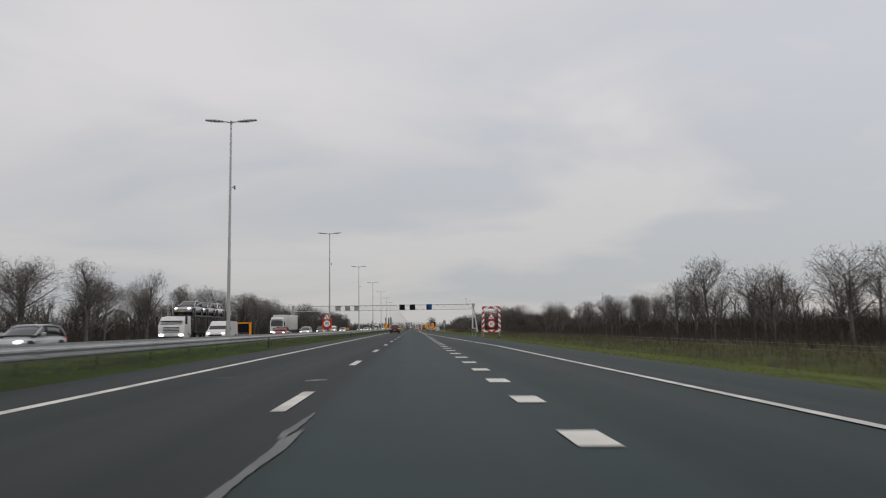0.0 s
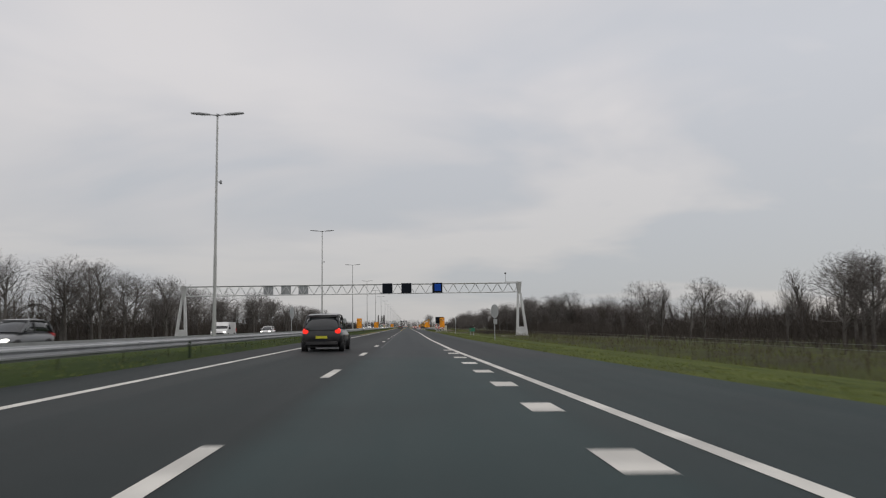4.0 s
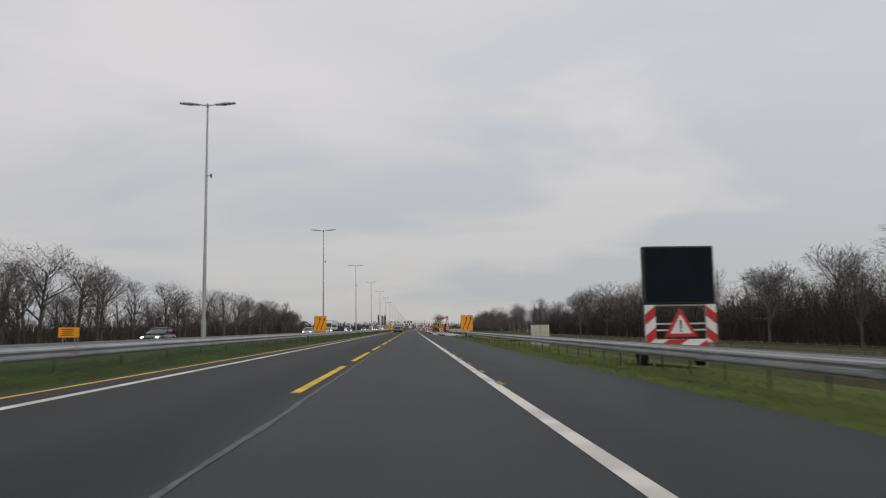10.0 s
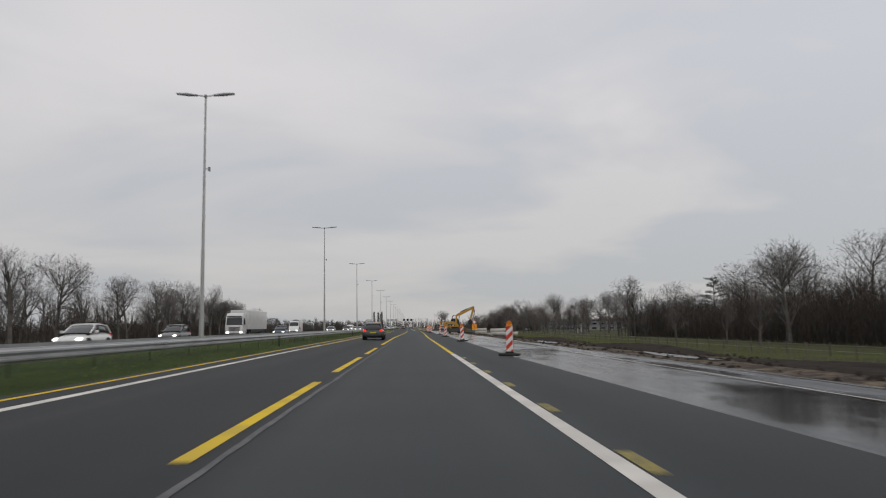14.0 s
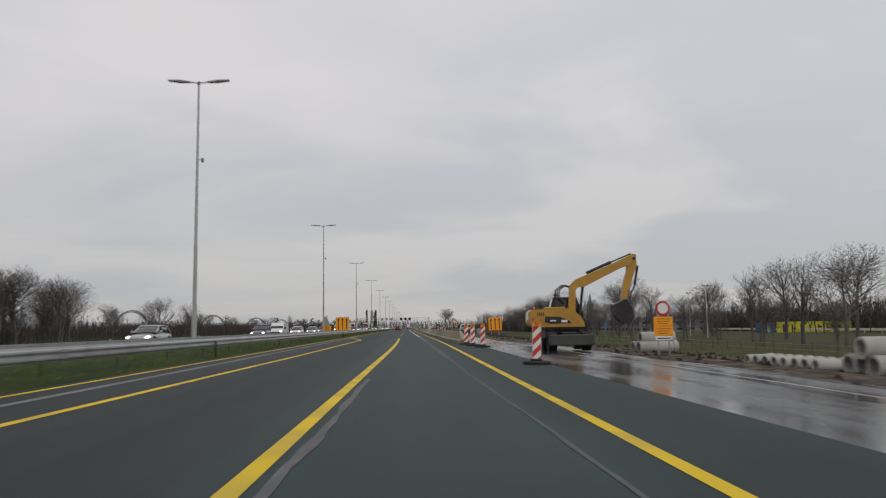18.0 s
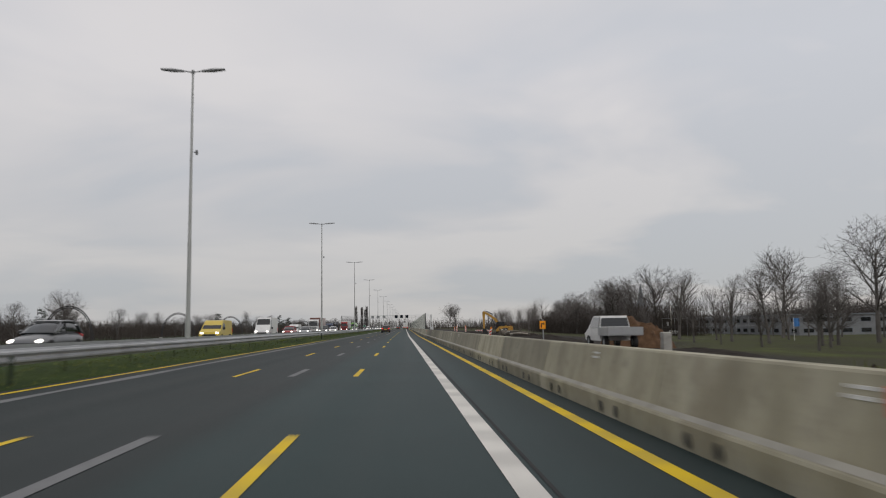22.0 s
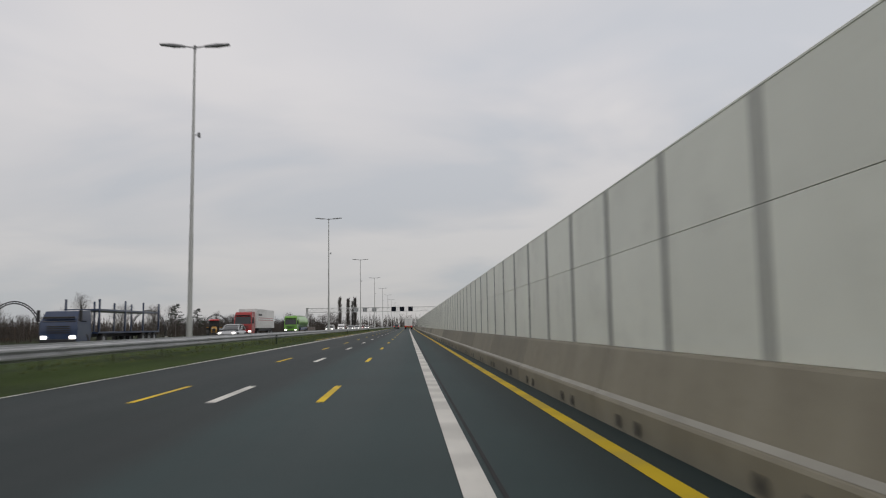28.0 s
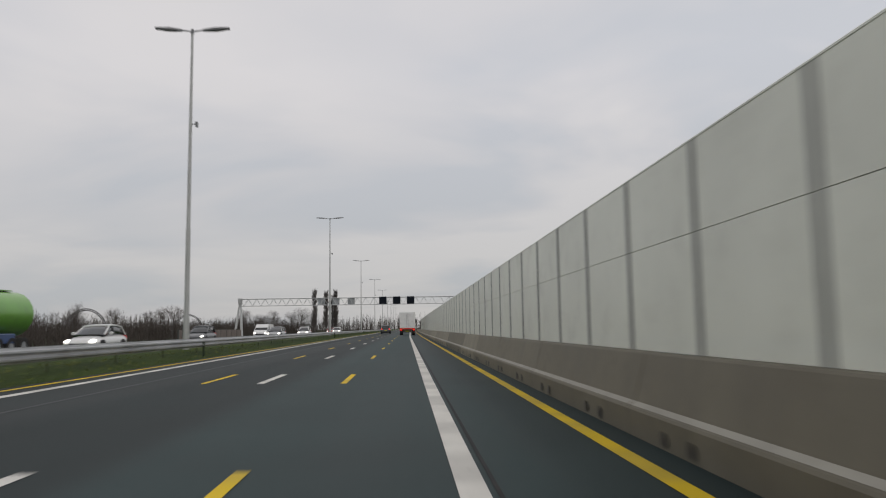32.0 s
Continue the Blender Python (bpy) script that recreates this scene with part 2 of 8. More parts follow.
M_line_white = marking("marking_white", (0.72, 0.70, 0.65), 0.58)
M_line_worn = marking("marking_worn_grey", (0.19, 0.195, 0.2), 0.45)
M_line_yellow = marking("marking_yellow", (0.76, 0.53, 0.006), 0.62)
M_line_smear = marking("marking_yellow_smeared", (0.45, 0.36, 0.06), 0.34, (0.08, 0.08, 0.06), 0.75)
M_crack = marking("sealed_crack_grey", (0.17, 0.18, 0.178), 0.55, (0.06, 0.064, 0.066), 0.6)
M_seal = marking("sealed_joint_grey", (0.16, 0.165, 0.17), 0.4, (0.04, 0.043, 0.045), 0.85)


# asphalt: stone grain, long polished wheel tracks, laid in three stretches of slightly different mix
def asphalt(name, tint_a, tint_b):
    m, n, l, b = nodes_of(name)
    geo = n.new("ShaderNodeNewGeometry")
    p = geo.outputs["Position"]
    sp = n.new("ShaderNodeSeparateXYZ")
    l.new(p, sp.inputs[0])
    stretch = noise_node(n, l, p, 1.0, 4, 0.5, (0.55, 0.008, 1))
    blot = noise_node(n, l, p, 0.35, 6, 0.6)
    grain = noise_node(n, l, p, 85.0, 2, 0.6)
    second = math_node(n, l, "MULTIPLY", step_node(n, l, sp.outputs[1], 138.0, 142.0), math_node(n, l, "SUBTRACT", 1.0, step_node(n, l, sp.outputs[1], 515.0, 522.0)))
    base = mix_node(n, l, second, tint_a, tint_b)
    v = math_node(n, l, "ADD", math_node(n, l, "MULTIPLY", stretch, 0.55), math_node(n, l, "MULTIPLY", blot, 0.45))
    v = math_node(n, l, "MULTIPLY_ADD", v, 1.8, 0.1)
    xs = math_node(n, l, "ADD", sp.outputs[0], math_node(n, l, "MULTIPLY", math_node(n, l, "MAXIMUM", math_node(n, l, "SUBTRACT", sp.outputs[1], 430.0), 0.0), 0.0062))
    # lanes beside this one darkened: other asphalt, and lens vignetting put into the colour
    lane = math_node(n, l, "MULTIPLY_ADD", step_node(n, l, xs, -1.5, -0.9), 0.62, 0.37)
    lane = math_node(n, l, "MULTIPLY_ADD", step_node(n, l, sp.outputs[1], 330.0, 450.0), 0.07, lane)
    lane = math_node(n, l, "MULTIPLY_ADD", step_node(n, l, xs, 1.9, 2.5), -0.28, lane)
    v = math_node(n, l, "MULTIPLY", v, lane)
    v2 = math_node(n, l, "MULTIPLY", v, math_node(n, l, "MULTIPLY_ADD", grain, 0.5, 0.75))
    cm = n.new("ShaderNodeCombineXYZ")
    for i in range(3):
        l.new(v2, cm.inputs[i])
    l.new(mix_node(n, l, 1.0, base, cm.outputs[0], "MULTIPLY"), b.inputs["Base Color"])
    l.new(math_node(n, l, "MULTIPLY_ADD", stretch, 0.3, 0.5), b.inputs["Roughness"])
    b.inputs["Specular IOR Level"].default_value = 0.24
    l.new(bump_node(n, l, grain, 0.5, 0.006), b.inputs["Normal"])
    return m


M_asphalt = asphalt("asphalt", (0.0165, 0.0335, 0.0345), (0.0255, 0.0318, 0.0348))


# fresh binder layer under a film of rain water: puddles shine, the rest is damp
def wet_layer():
    m, n, l, b = nodes_of("wet_asphalt")
    geo = n.new("ShaderNodeNewGeometry")
    p = geo.outputs["Position"]
    sx = n.new("ShaderNodeSeparateXYZ")
    l.new(p, sx.inputs[0])
    pud = ramp_node(n, l, noise_node(n, l, p, 0.22, 5, 0.55, (1.6, 0.35, 1)), [(0.26, (0, 0, 0)), (0.56, (1, 1, 1))])
    pud = mix_node(n, l, math_node(n, l, "MULTIPLY", step_node(n, l, sx.outputs[0], 9.6, 10.4), 0.4), pud, (0, 0, 0))
    grain = noise_node(n, l, p, 45.0, 3)
    c = mix_node(n, l, pud, (0.022, 0.022, 0.024), (0.026, 0.026, 0.029))
    l.new(c, b.inputs["Base Color"])
    l.new(ramp_node(n, l, pud, [(0.0, (0.42,) * 3), (1.0, (0.085,) * 3)]), b.inputs["Roughness"])
    b.inputs["Specular IOR Level"].default_value = 0.34
    bm_ = n.new("ShaderNodeBump")
    bm_.inputs["Distance"].default_value = 0.008
    l.new(math_node(n, l, "MULTIPLY_ADD", pud, -0.44, 0.5), bm_.inputs["Strength"])
    l.new(grain, bm_.inputs["Height"])
    l.new(bm_.outputs[0], b.inputs["Normal"])
    return m


M_wet = wet_layer()


# ground: winter grass, bare brown patches, churned mud in the work site
def ground_mat():
    m, n, l, b = nodes_of("winter_grass")
    geo = n.new("ShaderNodeNewGeometry")
    p = geo.outputs["Position"]
    sp = n.new("ShaderNodeSeparateXYZ")
    l.new(p, sp.inputs[0])
    big = noise_node(n, l, p, 0.16, 6, 0.6)
    streak = noise_node(n, l, p, 0.9, 5, 0.6, (1.0, 0.18, 1))
    fine = noise_node(n, l, p, 14.0, 4, 0.65)
    green = ramp_node(n, l, streak, [(0.3, (0.042, 0.062, 0.010)), (0.55, (0.079, 0.101, 0.015)), (0.75, (0.126, 0.143, 0.025))])
    dull = ramp_node(n, l, fine, [(0.3, (0.027, 0.028, 0.012)), (0.7, (0.056, 0.053, 0.023))])
    # the mown strip ends at the ditch, which draws nearer to the road
    ditch = math_node(n, l, "MULTIPLY_ADD", math_node(n, l, "MINIMUM", sp.outputs[1], 300.0), 0.0135, sp.outputs[0])
    away = math_node(n, l, "MAXIMUM", step_node(n, l, math_node(n, l, "MULTIPLY_ADD", big, 1.6, ditch), 15.6, 17.0), step_node(n, l, math_node(n, l, "MULTIPLY", sp.outputs[0], -1.0), 33.0, 40.0))
    patch = math_node(n, l, "MULTIPLY_ADD", away, 0.8, math_node(n, l, "MULTIPLY_ADD", big, 2.6, -1.3))
    pc = n.new("ShaderNodeClamp")
    l.new(patch, pc.inputs[0])
    col = mix_node(n, l, pc.outputs[0], green, dull)
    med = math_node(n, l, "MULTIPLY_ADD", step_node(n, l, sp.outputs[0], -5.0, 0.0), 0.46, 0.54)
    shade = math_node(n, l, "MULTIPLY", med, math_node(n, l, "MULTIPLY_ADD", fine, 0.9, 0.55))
    cm = n.new("ShaderNodeCombineXYZ")
    for i in range(3):
        l.new(shade, cm.inputs[i])
    col = mix_node(n, l, 1.0, col, cm.outputs[0], "MULTIPLY")
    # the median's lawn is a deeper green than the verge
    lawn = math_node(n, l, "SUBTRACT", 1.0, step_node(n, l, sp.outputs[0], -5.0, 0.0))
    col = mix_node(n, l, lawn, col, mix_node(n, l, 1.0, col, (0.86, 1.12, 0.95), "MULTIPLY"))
    mud = ramp_node(n, l, noise_node(n, l, p, 1.1, 6, 0.7), [(0.34, (0.028, 0.023, 0.02)), (0.5, (0.072, 0.056, 0.042)), (0.62, (0.17, 0.135, 0.095)), (0.75, (0.24, 0.2, 0.15))])
    wob = math_node(n, l, "MULTIPLY_ADD", big, 6.0, -3.0)
    xs = math_node(n, l, "ADD", sp.outputs[0], wob)
    ys = math_node(n, l, "ADD", sp.outputs[1], math_node(n, l, "MULTIPLY", wob, 1.5))
    site = math_node(n, l, "MULTIPLY", math_node(n, l, "MULTIPLY", step_node(n, l, xs, 1.0, 3.0), math_node(n, l, "SUBTRACT", 1.0, step_node(n, l, xs, 15.0, 19.0))), step_node(n, l, math_node(n, l, "MULTIPLY_ADD", wob, 0.35, sp.outputs[1]), 382.6, 384.6))
    wide = math_node(n, l, "MULTIPLY", math_node(n, l, "MULTIPLY", step_node(n, l, xs, 1.0, 3.0), math_node(n, l, "SUBTRACT", 1.0, step_node(n, l, math_node(n, l, "MULTIPLY_ADD", step_node(n, l, ys, 690.0, 725.0), -12.0, xs), 18.0, 26.0))), step_node(n, l, ys, 655.0, 672.0))
    # pale trampled sand where the works begin, black soil past the pipes
    sand = math_node(n, l, "SUBTRACT", 1.0, step_node(n, l, math_node(n, l, "MULTIPLY_ADD", wob, 0.35, sp.outputs[1]), 388.0, 393.0))
    mud = mix_node(n, l, math_node(n, l, "MULTIPLY", sand, 0.75), mud, (0.165, 0.142, 0.112))
    black = step_node(n, l, ys, 640.0, 670.0)
    mud = mix_node(n, l, math_node(n, l, "MULTIPLY", black, 0.94), mud, (0.021, 0.018, 0.016))
    col = mix_node(n, l, math_node(n, l, "MAXIMUM", site, wide), col, mud)
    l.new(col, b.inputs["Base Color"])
    b.inputs["Roughness"].default_value = 0.9
    b.inputs["Specular IOR Level"].default_value = 0.2
    l.new(bump_node(n, l, fine, 0.9, 0.05), b.inputs["Normal"])
    return m


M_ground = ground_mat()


# barrier concrete: damp weather stains that run down, lighter cement skin
def barrier_mat():
    m, n, l, b = nodes_of("barrier_concrete")
    tc = n.new("ShaderNodeTexCoord")
    geo = n.new("ShaderNodeNewGeometry")
    oi = n.new("ShaderNodeObjectInfo")
    p = geo.outputs["Position"]
    run = noise_node(n, l, p, 1.4, 5, 0.6, (1, 1.0, 0.22))
    blot = noise_node(n, l, p, 0.5, 5, 0.6)
    pores = noise_node(n, l, p, 55, 3)
    c = ramp_node(n, l, run, [(0.28, (0.16, 0.148, 0.10)), (0.52, (0.285, 0.266, 0.19)), (0.78, (0.385, 0.364, 0.285))])
    spots = ramp_node(n, l, noise_node(n, l, p, 4.5, 6, 0.7), [(0.5, (0, 0, 0)), (0.72, (0.6,) * 3)])
    c = mix_node(n, l, spots, c, (0.125, 0.112, 0.08))
    st = ramp_node(n, l, blot, [(0.52, (0, 0, 0)), (0.7, (0.55,) * 3)])
    c = mix_node(n, l, st, c, (0.15, 0.128, 0.085))
    # lengths that had more spray and grime than the others
    sy = n.new("ShaderNodeSeparateXYZ")
    l.new(p, sy.inputs[0])
    wy = math_node(n, l, "MULTIPLY_ADD", blot, 10.0, sy.outputs[1])
    grime = math_node(n, l, "MULTIPLY", step_node(n, l, wy, 683.0, 695.0), math_node(n, l, "SUBTRACT", 1.0, step_node(n, l, wy, 704.0, 722.0)))
    c = mix_node(n, l, math_node(n, l, "MULTIPLY", grime, 0.85), c, (0.086, 0.079, 0.051))
    c = mix_node(n, l, math_node(n, l, "MULTIPLY_ADD", step_node(n, l, wy, 608.0, 626.0), -0.7, 0.7), c, (0.168, 0.138, 0.073))
    c = mix_node(n, l, math_node(n, l, "MULTIPLY", step_node(n, l, wy, 770.0, 800.0), 0.65), c, (0.135, 0.12, 0.09))
    sc = math_node(n, l, "MULTIPLY_ADD", oi.outputs["Random"], 0.6, 0.82)
    cm = n.new("ShaderNodeCombineXYZ")
    for i in range(3):
        l.new(sc, cm.inputs[i])
    l.new(mix_node(n, l, 1.0, c, cm.outputs[0], "MULTIPLY"), b.inputs["Base Color"])
    l.new(math_node(n, l, "MULTIPLY_ADD", run, 0.4, 0.5), b.inputs["Roughness"])
    l.new(bump_node(n, l, pores, 0.25, 0.006), b.inputs["Normal"])
    return m


M_barrier = barrier_mat()
M_panel = surf("panel_grey_green", (0.765, 0.785, 0.69), 0.42, var=0.06, coarse=0.6, fine=30, bump=0.03, dirty=0.22, dirt=(0.26, 0.26, 0.22), each=0.035, local=False)
M_panel_post = surf("panel_post_grey", (0.20, 0.205, 0.195), 0.5, 0.4, var=0.1, dirty=0.2)
# paler than the blocks: light caught by the upward ledge, put into its colour
M_ledge = surf("washed_concrete", (0.36, 0.345, 0.295), 0.75, var=0.15, coarse=1.2, local=False)


# ---- building helpers ----
class Geo:
    """Collects faces, then becomes one mesh object."""

    def __init__(self):
        self.v, self.f = [], []

    def add(self, verts, faces, m=None):
        o = len(self.v)
        self.v += [tuple(m @ Vector(p)) if m else tuple(p) for p in verts]
        self.f += [tuple(i + o for i in f) for f in faces]
        return self

    def box(self, cx, cy, cz, sx, sy, sz, m=None, top=1.0):
        x, y, z = sx / 2, sy / 2, sz / 2
        v = [(cx + a * x * (top if c > 0 else 1), cy + b * y * (top if c > 0 else 1), cz + c * z) for c in (-1, 1) for b in (-1, 1) for a in (-1, 1)]
        return self.add(v, [(0, 2, 3, 1), (4, 5, 7, 6), (0, 1, 5, 4), (2, 6, 7, 3), (0, 4, 6, 2), (1, 3, 7, 5)], m)

    def cbox(self, cx, cy, cz, sx, sy, sz, ch, m=None):
        """A box whose twelve edges are cut back by ch."""
        x, y, z = sx / 2, sy / 2, sz / 2
        v, ix = [], {}
        for s in ((a, b, c) for a in (-1, 1) for b in (-1, 1) for c in (-1, 1)):
            for k in range(3):
                q = [s[0] * x, s[1] * y, s[2] * z]
                for j in range(3):
                    if j != k:
                        q[j] -= s[j] * ch
                ix[s, k] = len(v)
                v.append((cx + q[0], cy + q[1], cz + q[2]))
        f = []
        for k in range(3):
            for sg in (-1, 1):
                i, j = [a for a in range(3) if a != k]
                loop = []
                for (p, q) in ((-1, -1), (1, -1), (1, 1), (-1, 1)):
                    s = [0, 0, 0]
                    s[k], s[i], s[j] = sg, p, q
                    loop.append(ix[tuple(s), k])
                f.append(tuple(loop))
        for k in range(3):
            i, j = [a for a in range(3) if a != k]
            for p in (-1, 1):
                for q in (-1, 1):
                    a, c = [0, 0, 0], [0, 0, 0]
                    a[i], a[j], a[k] = p, q, -1
                    c[i], c[j], c[k] = p, q, 1
                    f.append((ix[tuple(a), i], ix[tuple(c), i], ix[tuple(c), j], ix[tuple(a), j]))
        for s in ((a, b, c) for a in (-1, 1) for b in (-1, 1) for c in (-1, 1)):
            f.append((ix[s, 0], ix[s, 1], ix[s, 2]))
        return self.add(v, f, m)

    def tube(self, p0, p1, r0, r1=None, n=8, cap=True):
        r1 = r0 if r1 is None else r1
        p0, p1 = Vector(p0), Vector(p1)
        d = (p1 - p0).normalized()
        a = d.orthogonal().normalized()
        b = d.cross(a)
        v = [tuple(p + (a * math.cos(2 * math.pi * i / n) + b * math.sin(2 * math.pi * i / n)) * r) for p, r in ((p0, r0), (p1, r1)) for i in range(n)]
        f = [(i, (i + 1) % n, n + (i + 1) % n, n + i) for i in range(n)]
        if cap:
            f += [tuple(range(n - 1, -1, -1)), tuple(range(n, 2 * n))]
        return self.add(v, f)

    def pipe(self, path, r, n=6):
        """One bent tube through the points of a path."""
        k = len(path)
        pts = [Vector(p) for p in path]
        for i, p in enumerate(pts):
            d = (pts[min(k - 1, i + 1)] - pts[max(0, i - 1)]).normalized()
            a = d.cross(Vector((0, 1, 0)))
            a = (a if a.length > 0.05 else d.cross(Vector((1, 0, 0)))).normalized()
            b = d.cross(a)
            self.v += [tuple(p + (a * math.cos(2 * math.pi * j / n) + b * math.sin(2 * math.pi * j / n)) * r) for j in range(n)]
        o = len(self.v) - k * n
        self.f += [(o + i * n + j, o + i * n + (j + 1) % n, o + (i + 1) * n + (j + 1) % n, o + (i + 1) * n + j) for i in range(k - 1) for j in range(n)]
        self.f += [tuple(o + j for j in range(n - 1, -1, -1)), tuple(o + (k - 1) * n + j for j in range(n))]
        return self

    def ring(self, c, axis, r_out, r_in, w, n=20):
        """A hollow drum round axis (0 x, 1 y)."""
        v = []
        for s in (-w / 2, w / 2):
            for r in (r_out, r_in):
                for i in range(n):
                    t = 2 * math.pi * i / n
                    q = (s, r * math.cos(t), r * math.sin(t)) if axis == 0 else (r * math.cos(t), s, r * math.sin(t))
                    v.append((c[0] + q[0], c[1] + q[1], c[2] + q[2]))
        f = []
        for i in range(n):
            j = (i + 1) % n
            f += [(i, j, 2 * n + j, 2 * n + i), (n + i, 3 * n + i, 3 * n + j, n + j), (i, n + i, n + j, j), (2 * n + i, 2 * n + j, 3 * n + j, 3 * n + i)]
        return self.add(v, f)

    def loft(self, prof, x0=0.0):
        """Side outline of (y, z, half width): skin across, and both flanks."""
        n = len(prof)
        v = [(x0 - w, y, z) for y, z, w in prof] + [(x0 + w, y, z) for y, z, w in prof]
        f = [(i, (i + 1) % n, n + (i + 1) % n, n + i) for i in range(n)]
        f += [tuple(range(n - 1, -1, -1)), tuple(range(n, 2 * n))]
        return self.add(v, f)

    def plate(self, pts, y, th, m=None):
        """A flat outline in x and z, th thick, its front at y facing -y."""
        n = len(pts)
        v = [(p[0], y, p[1]) for p in pts] + [(p[0], y + th, p[1]) for p in pts]
        f = [tuple(range(n)), tuple(range(2 * n - 1, n - 1, -1))] + [(i, n + i, n + (i + 1) % n, (i + 1) % n) for i in range(n)]
        return self.add(v, f, m)

    def sweep(self, prof, path, closed=False):
        """Profile of (sideways, up) carried along a path of (x, y, z)."""
        n, k = len(prof), len(path)
        v = []
        for i, p in enumerate(path):
            a, c = Vector(path[max(0, i - 1)]), Vector(path[min(k - 1, i + 1)])
            d = (c - a)
            d.z = 0
            d.normalize()
            s = Vector((d.y, -d.x, 0))
            v += [(p[0] + s.x * q[0], p[1] + s.y * q[0], p[2] + q[1]) for q in prof]
        f = []
        for i in range(k - 1):
            for j in range(n if closed else n - 1):
                jj = (j + 1) % n
                f.append((i * n + j, i * n + jj, (i + 1) * n + jj, (i + 1) * n + j))
        if closed:
            f += [tuple(range(n - 1, -1, -1)), tuple(range((k - 1) * n, k * n))]
        return self.add(v, f)

    def mesh(self, name, mat, smooth=False):
        me = bpy.data.meshes.new(name)
        me.from_pydata(self.v, [], self.f)
        me.materials.append(mat)
        bm = bmesh.new()
        bm.from_mesh(me)
        bmesh.ops.recalc_face_normals(bm, faces=bm.faces)
        bm.to_mesh(me)
        bm.free()
        if smooth:
            me.polygons.foreach_set("use_smooth", [True] * len(me.polygons))
            me.set_sharp_from_angle(angle=radians(40))
        return me

    def part(self, name, mat, parent=None, label="", smooth=False):
        ob = new(name, self.mesh(name, mat, smooth))
        ob.parent = parent
        return tagged(ob, label)


def shell(stations, n=14, power=3.2):
    """A rounded skin through stations of (y, half width, bottom, top), each a soft-cornered section."""
    g_ = Geo()
    for y, w, z0, z1 in stations:
        for i in range(n):
            t = 2 * math.pi * (i + 0.5) / n
            c, q = math.cos(t), math.sin(t)
            g_.v.append((w * math.copysign(abs(c) ** (2 / power), c), y, (z0 + z1) / 2 + (z1 - z0) / 2 * math.copysign(abs(q) ** (2 / power), q)))
    k = len(stations)
    g_.f = [(a * n + i, a * n + (i + 1) % n, (a + 1) * n + (i + 1) % n, (a + 1) * n + i) for a in range(k - 1) for i in range(n)]
    g_.f += [tuple(range(n - 1, -1, -1)), tuple(range((k - 1) * n, k * n))]
    return g_


def empty(name, m, label, category, group=""):
    ob = new(name)
    ob.empty_display_size = 0.2
    ob.matrix_basis = m
    return tagged(ob, label, category, group)


def share(name, me, parent, m):
    """One more object on a mesh that others use."""
    ob = new(name, me)
    ob.parent = parent
    ob.matrix_basis = m
    return ob


def along(y, pts):
    """The x at y on a line given by (y, x) knots."""
    return float(np.interp(y, [p[0] for p in pts], [p[1] for p in pts]))


def tri_mesh(name, verts, mat):
    """Loose triangles from an array of (n, 3, 3)."""
    n = len(verts)
    me = bpy.data.meshes.new(name)
    me.vertices.add(3 * n)
    me.vertices.foreach_set("co", verts.astype(np.float32).ravel())
    me.loops.add(3 * n)
    me.loops.foreach_set("vertex_index", np.arange(3 * n, dtype=np.int32))
    me.polygons.add(n)
    me.polygons.foreach_set("loop_start", np.arange(0, 3 * n, 3, dtype=np.int32))
    me.update(calc_edges=True)
    me.materials.append(mat)
    return me


def letters(text, size, mat, name="lettering"):
    cu = bpy.data.curves.new(name, "FONT")
    cu.body, cu.size, cu.extrude, cu.align_x, cu.align_y = text, size, 0.002, "CENTER", "CENTER"
    ob = bpy.data.objects.new(name, cu)
    scene.collection.objects.link(ob)
    me = bpy.data.meshes.new_from_object(ob.evaluated_get(bpy.context.evaluated_depsgraph_get()))
    bpy.data.objects.remove(ob)
    bpy.data.curves.remove(cu)
    me.transform(Euler((radians(90), 0, 0)).to_matrix().to_4x4())
    me.materials.clear()
    me.materials.append(mat)
    return me


def clip_poly(poly, w, h):
    """Cut a polygon of (x, z) to the box |x| < w/2, |z| < h/2."""
    for ax, lim, sg in ((0, w / 2, 1), (0, w / 2, -1), (1, h / 2, 1), (1, h / 2, -1)):
        out = []
        for i, p in enumerate(poly):
            q = poly[(i + 1) % len(poly)]
            a, b = sg * p[ax] <= lim, sg * q[ax] <= lim
            if a:
                out.append(p)
            if a != b:
                t = (sg * lim - p[ax]) / (q[ax] - p[ax])
                out.append((p[0] + t * (q[0] - p[0]), p[1] + t * (q[1] - p[1])))
        poly = out
        if not poly:
            return []
    return poly


def diagonal(w, h, pitch, slope=1.0, phase=0.0):
    """Diagonal bands over a board w by h; every second one."""
    out, k = [], -40
    while k < 40:
        z = k * pitch * 2 + phase
        p = clip_poly([(-w / 2, z - slope * w / 2), (w / 2, z + slope * w / 2), (w / 2, z + slope * w / 2 + pitch), (-w / 2, z - slope * w / 2 + pitch)], w, h)
        if len(p) >= 3:
            out.append(p)
        k += 1
    return out


# ---- ground and roads ----
SHIFT = [(0, 0.0), (430, 0.0), (527, -0.62), (643, -1.22), (728, -1.78), (874, -2.85), (940, -3.2), (1010, -3.5), (3600, -3.5)]
ROAD_LEFT = [(-300, -7.05), (195, -7.0), (225, -6.25), (430, -6.25), (527, -6.9), (643, -7.45), (728, -7.98), (874, -9.05), (1010, -9.7), (3600, -9.7)]
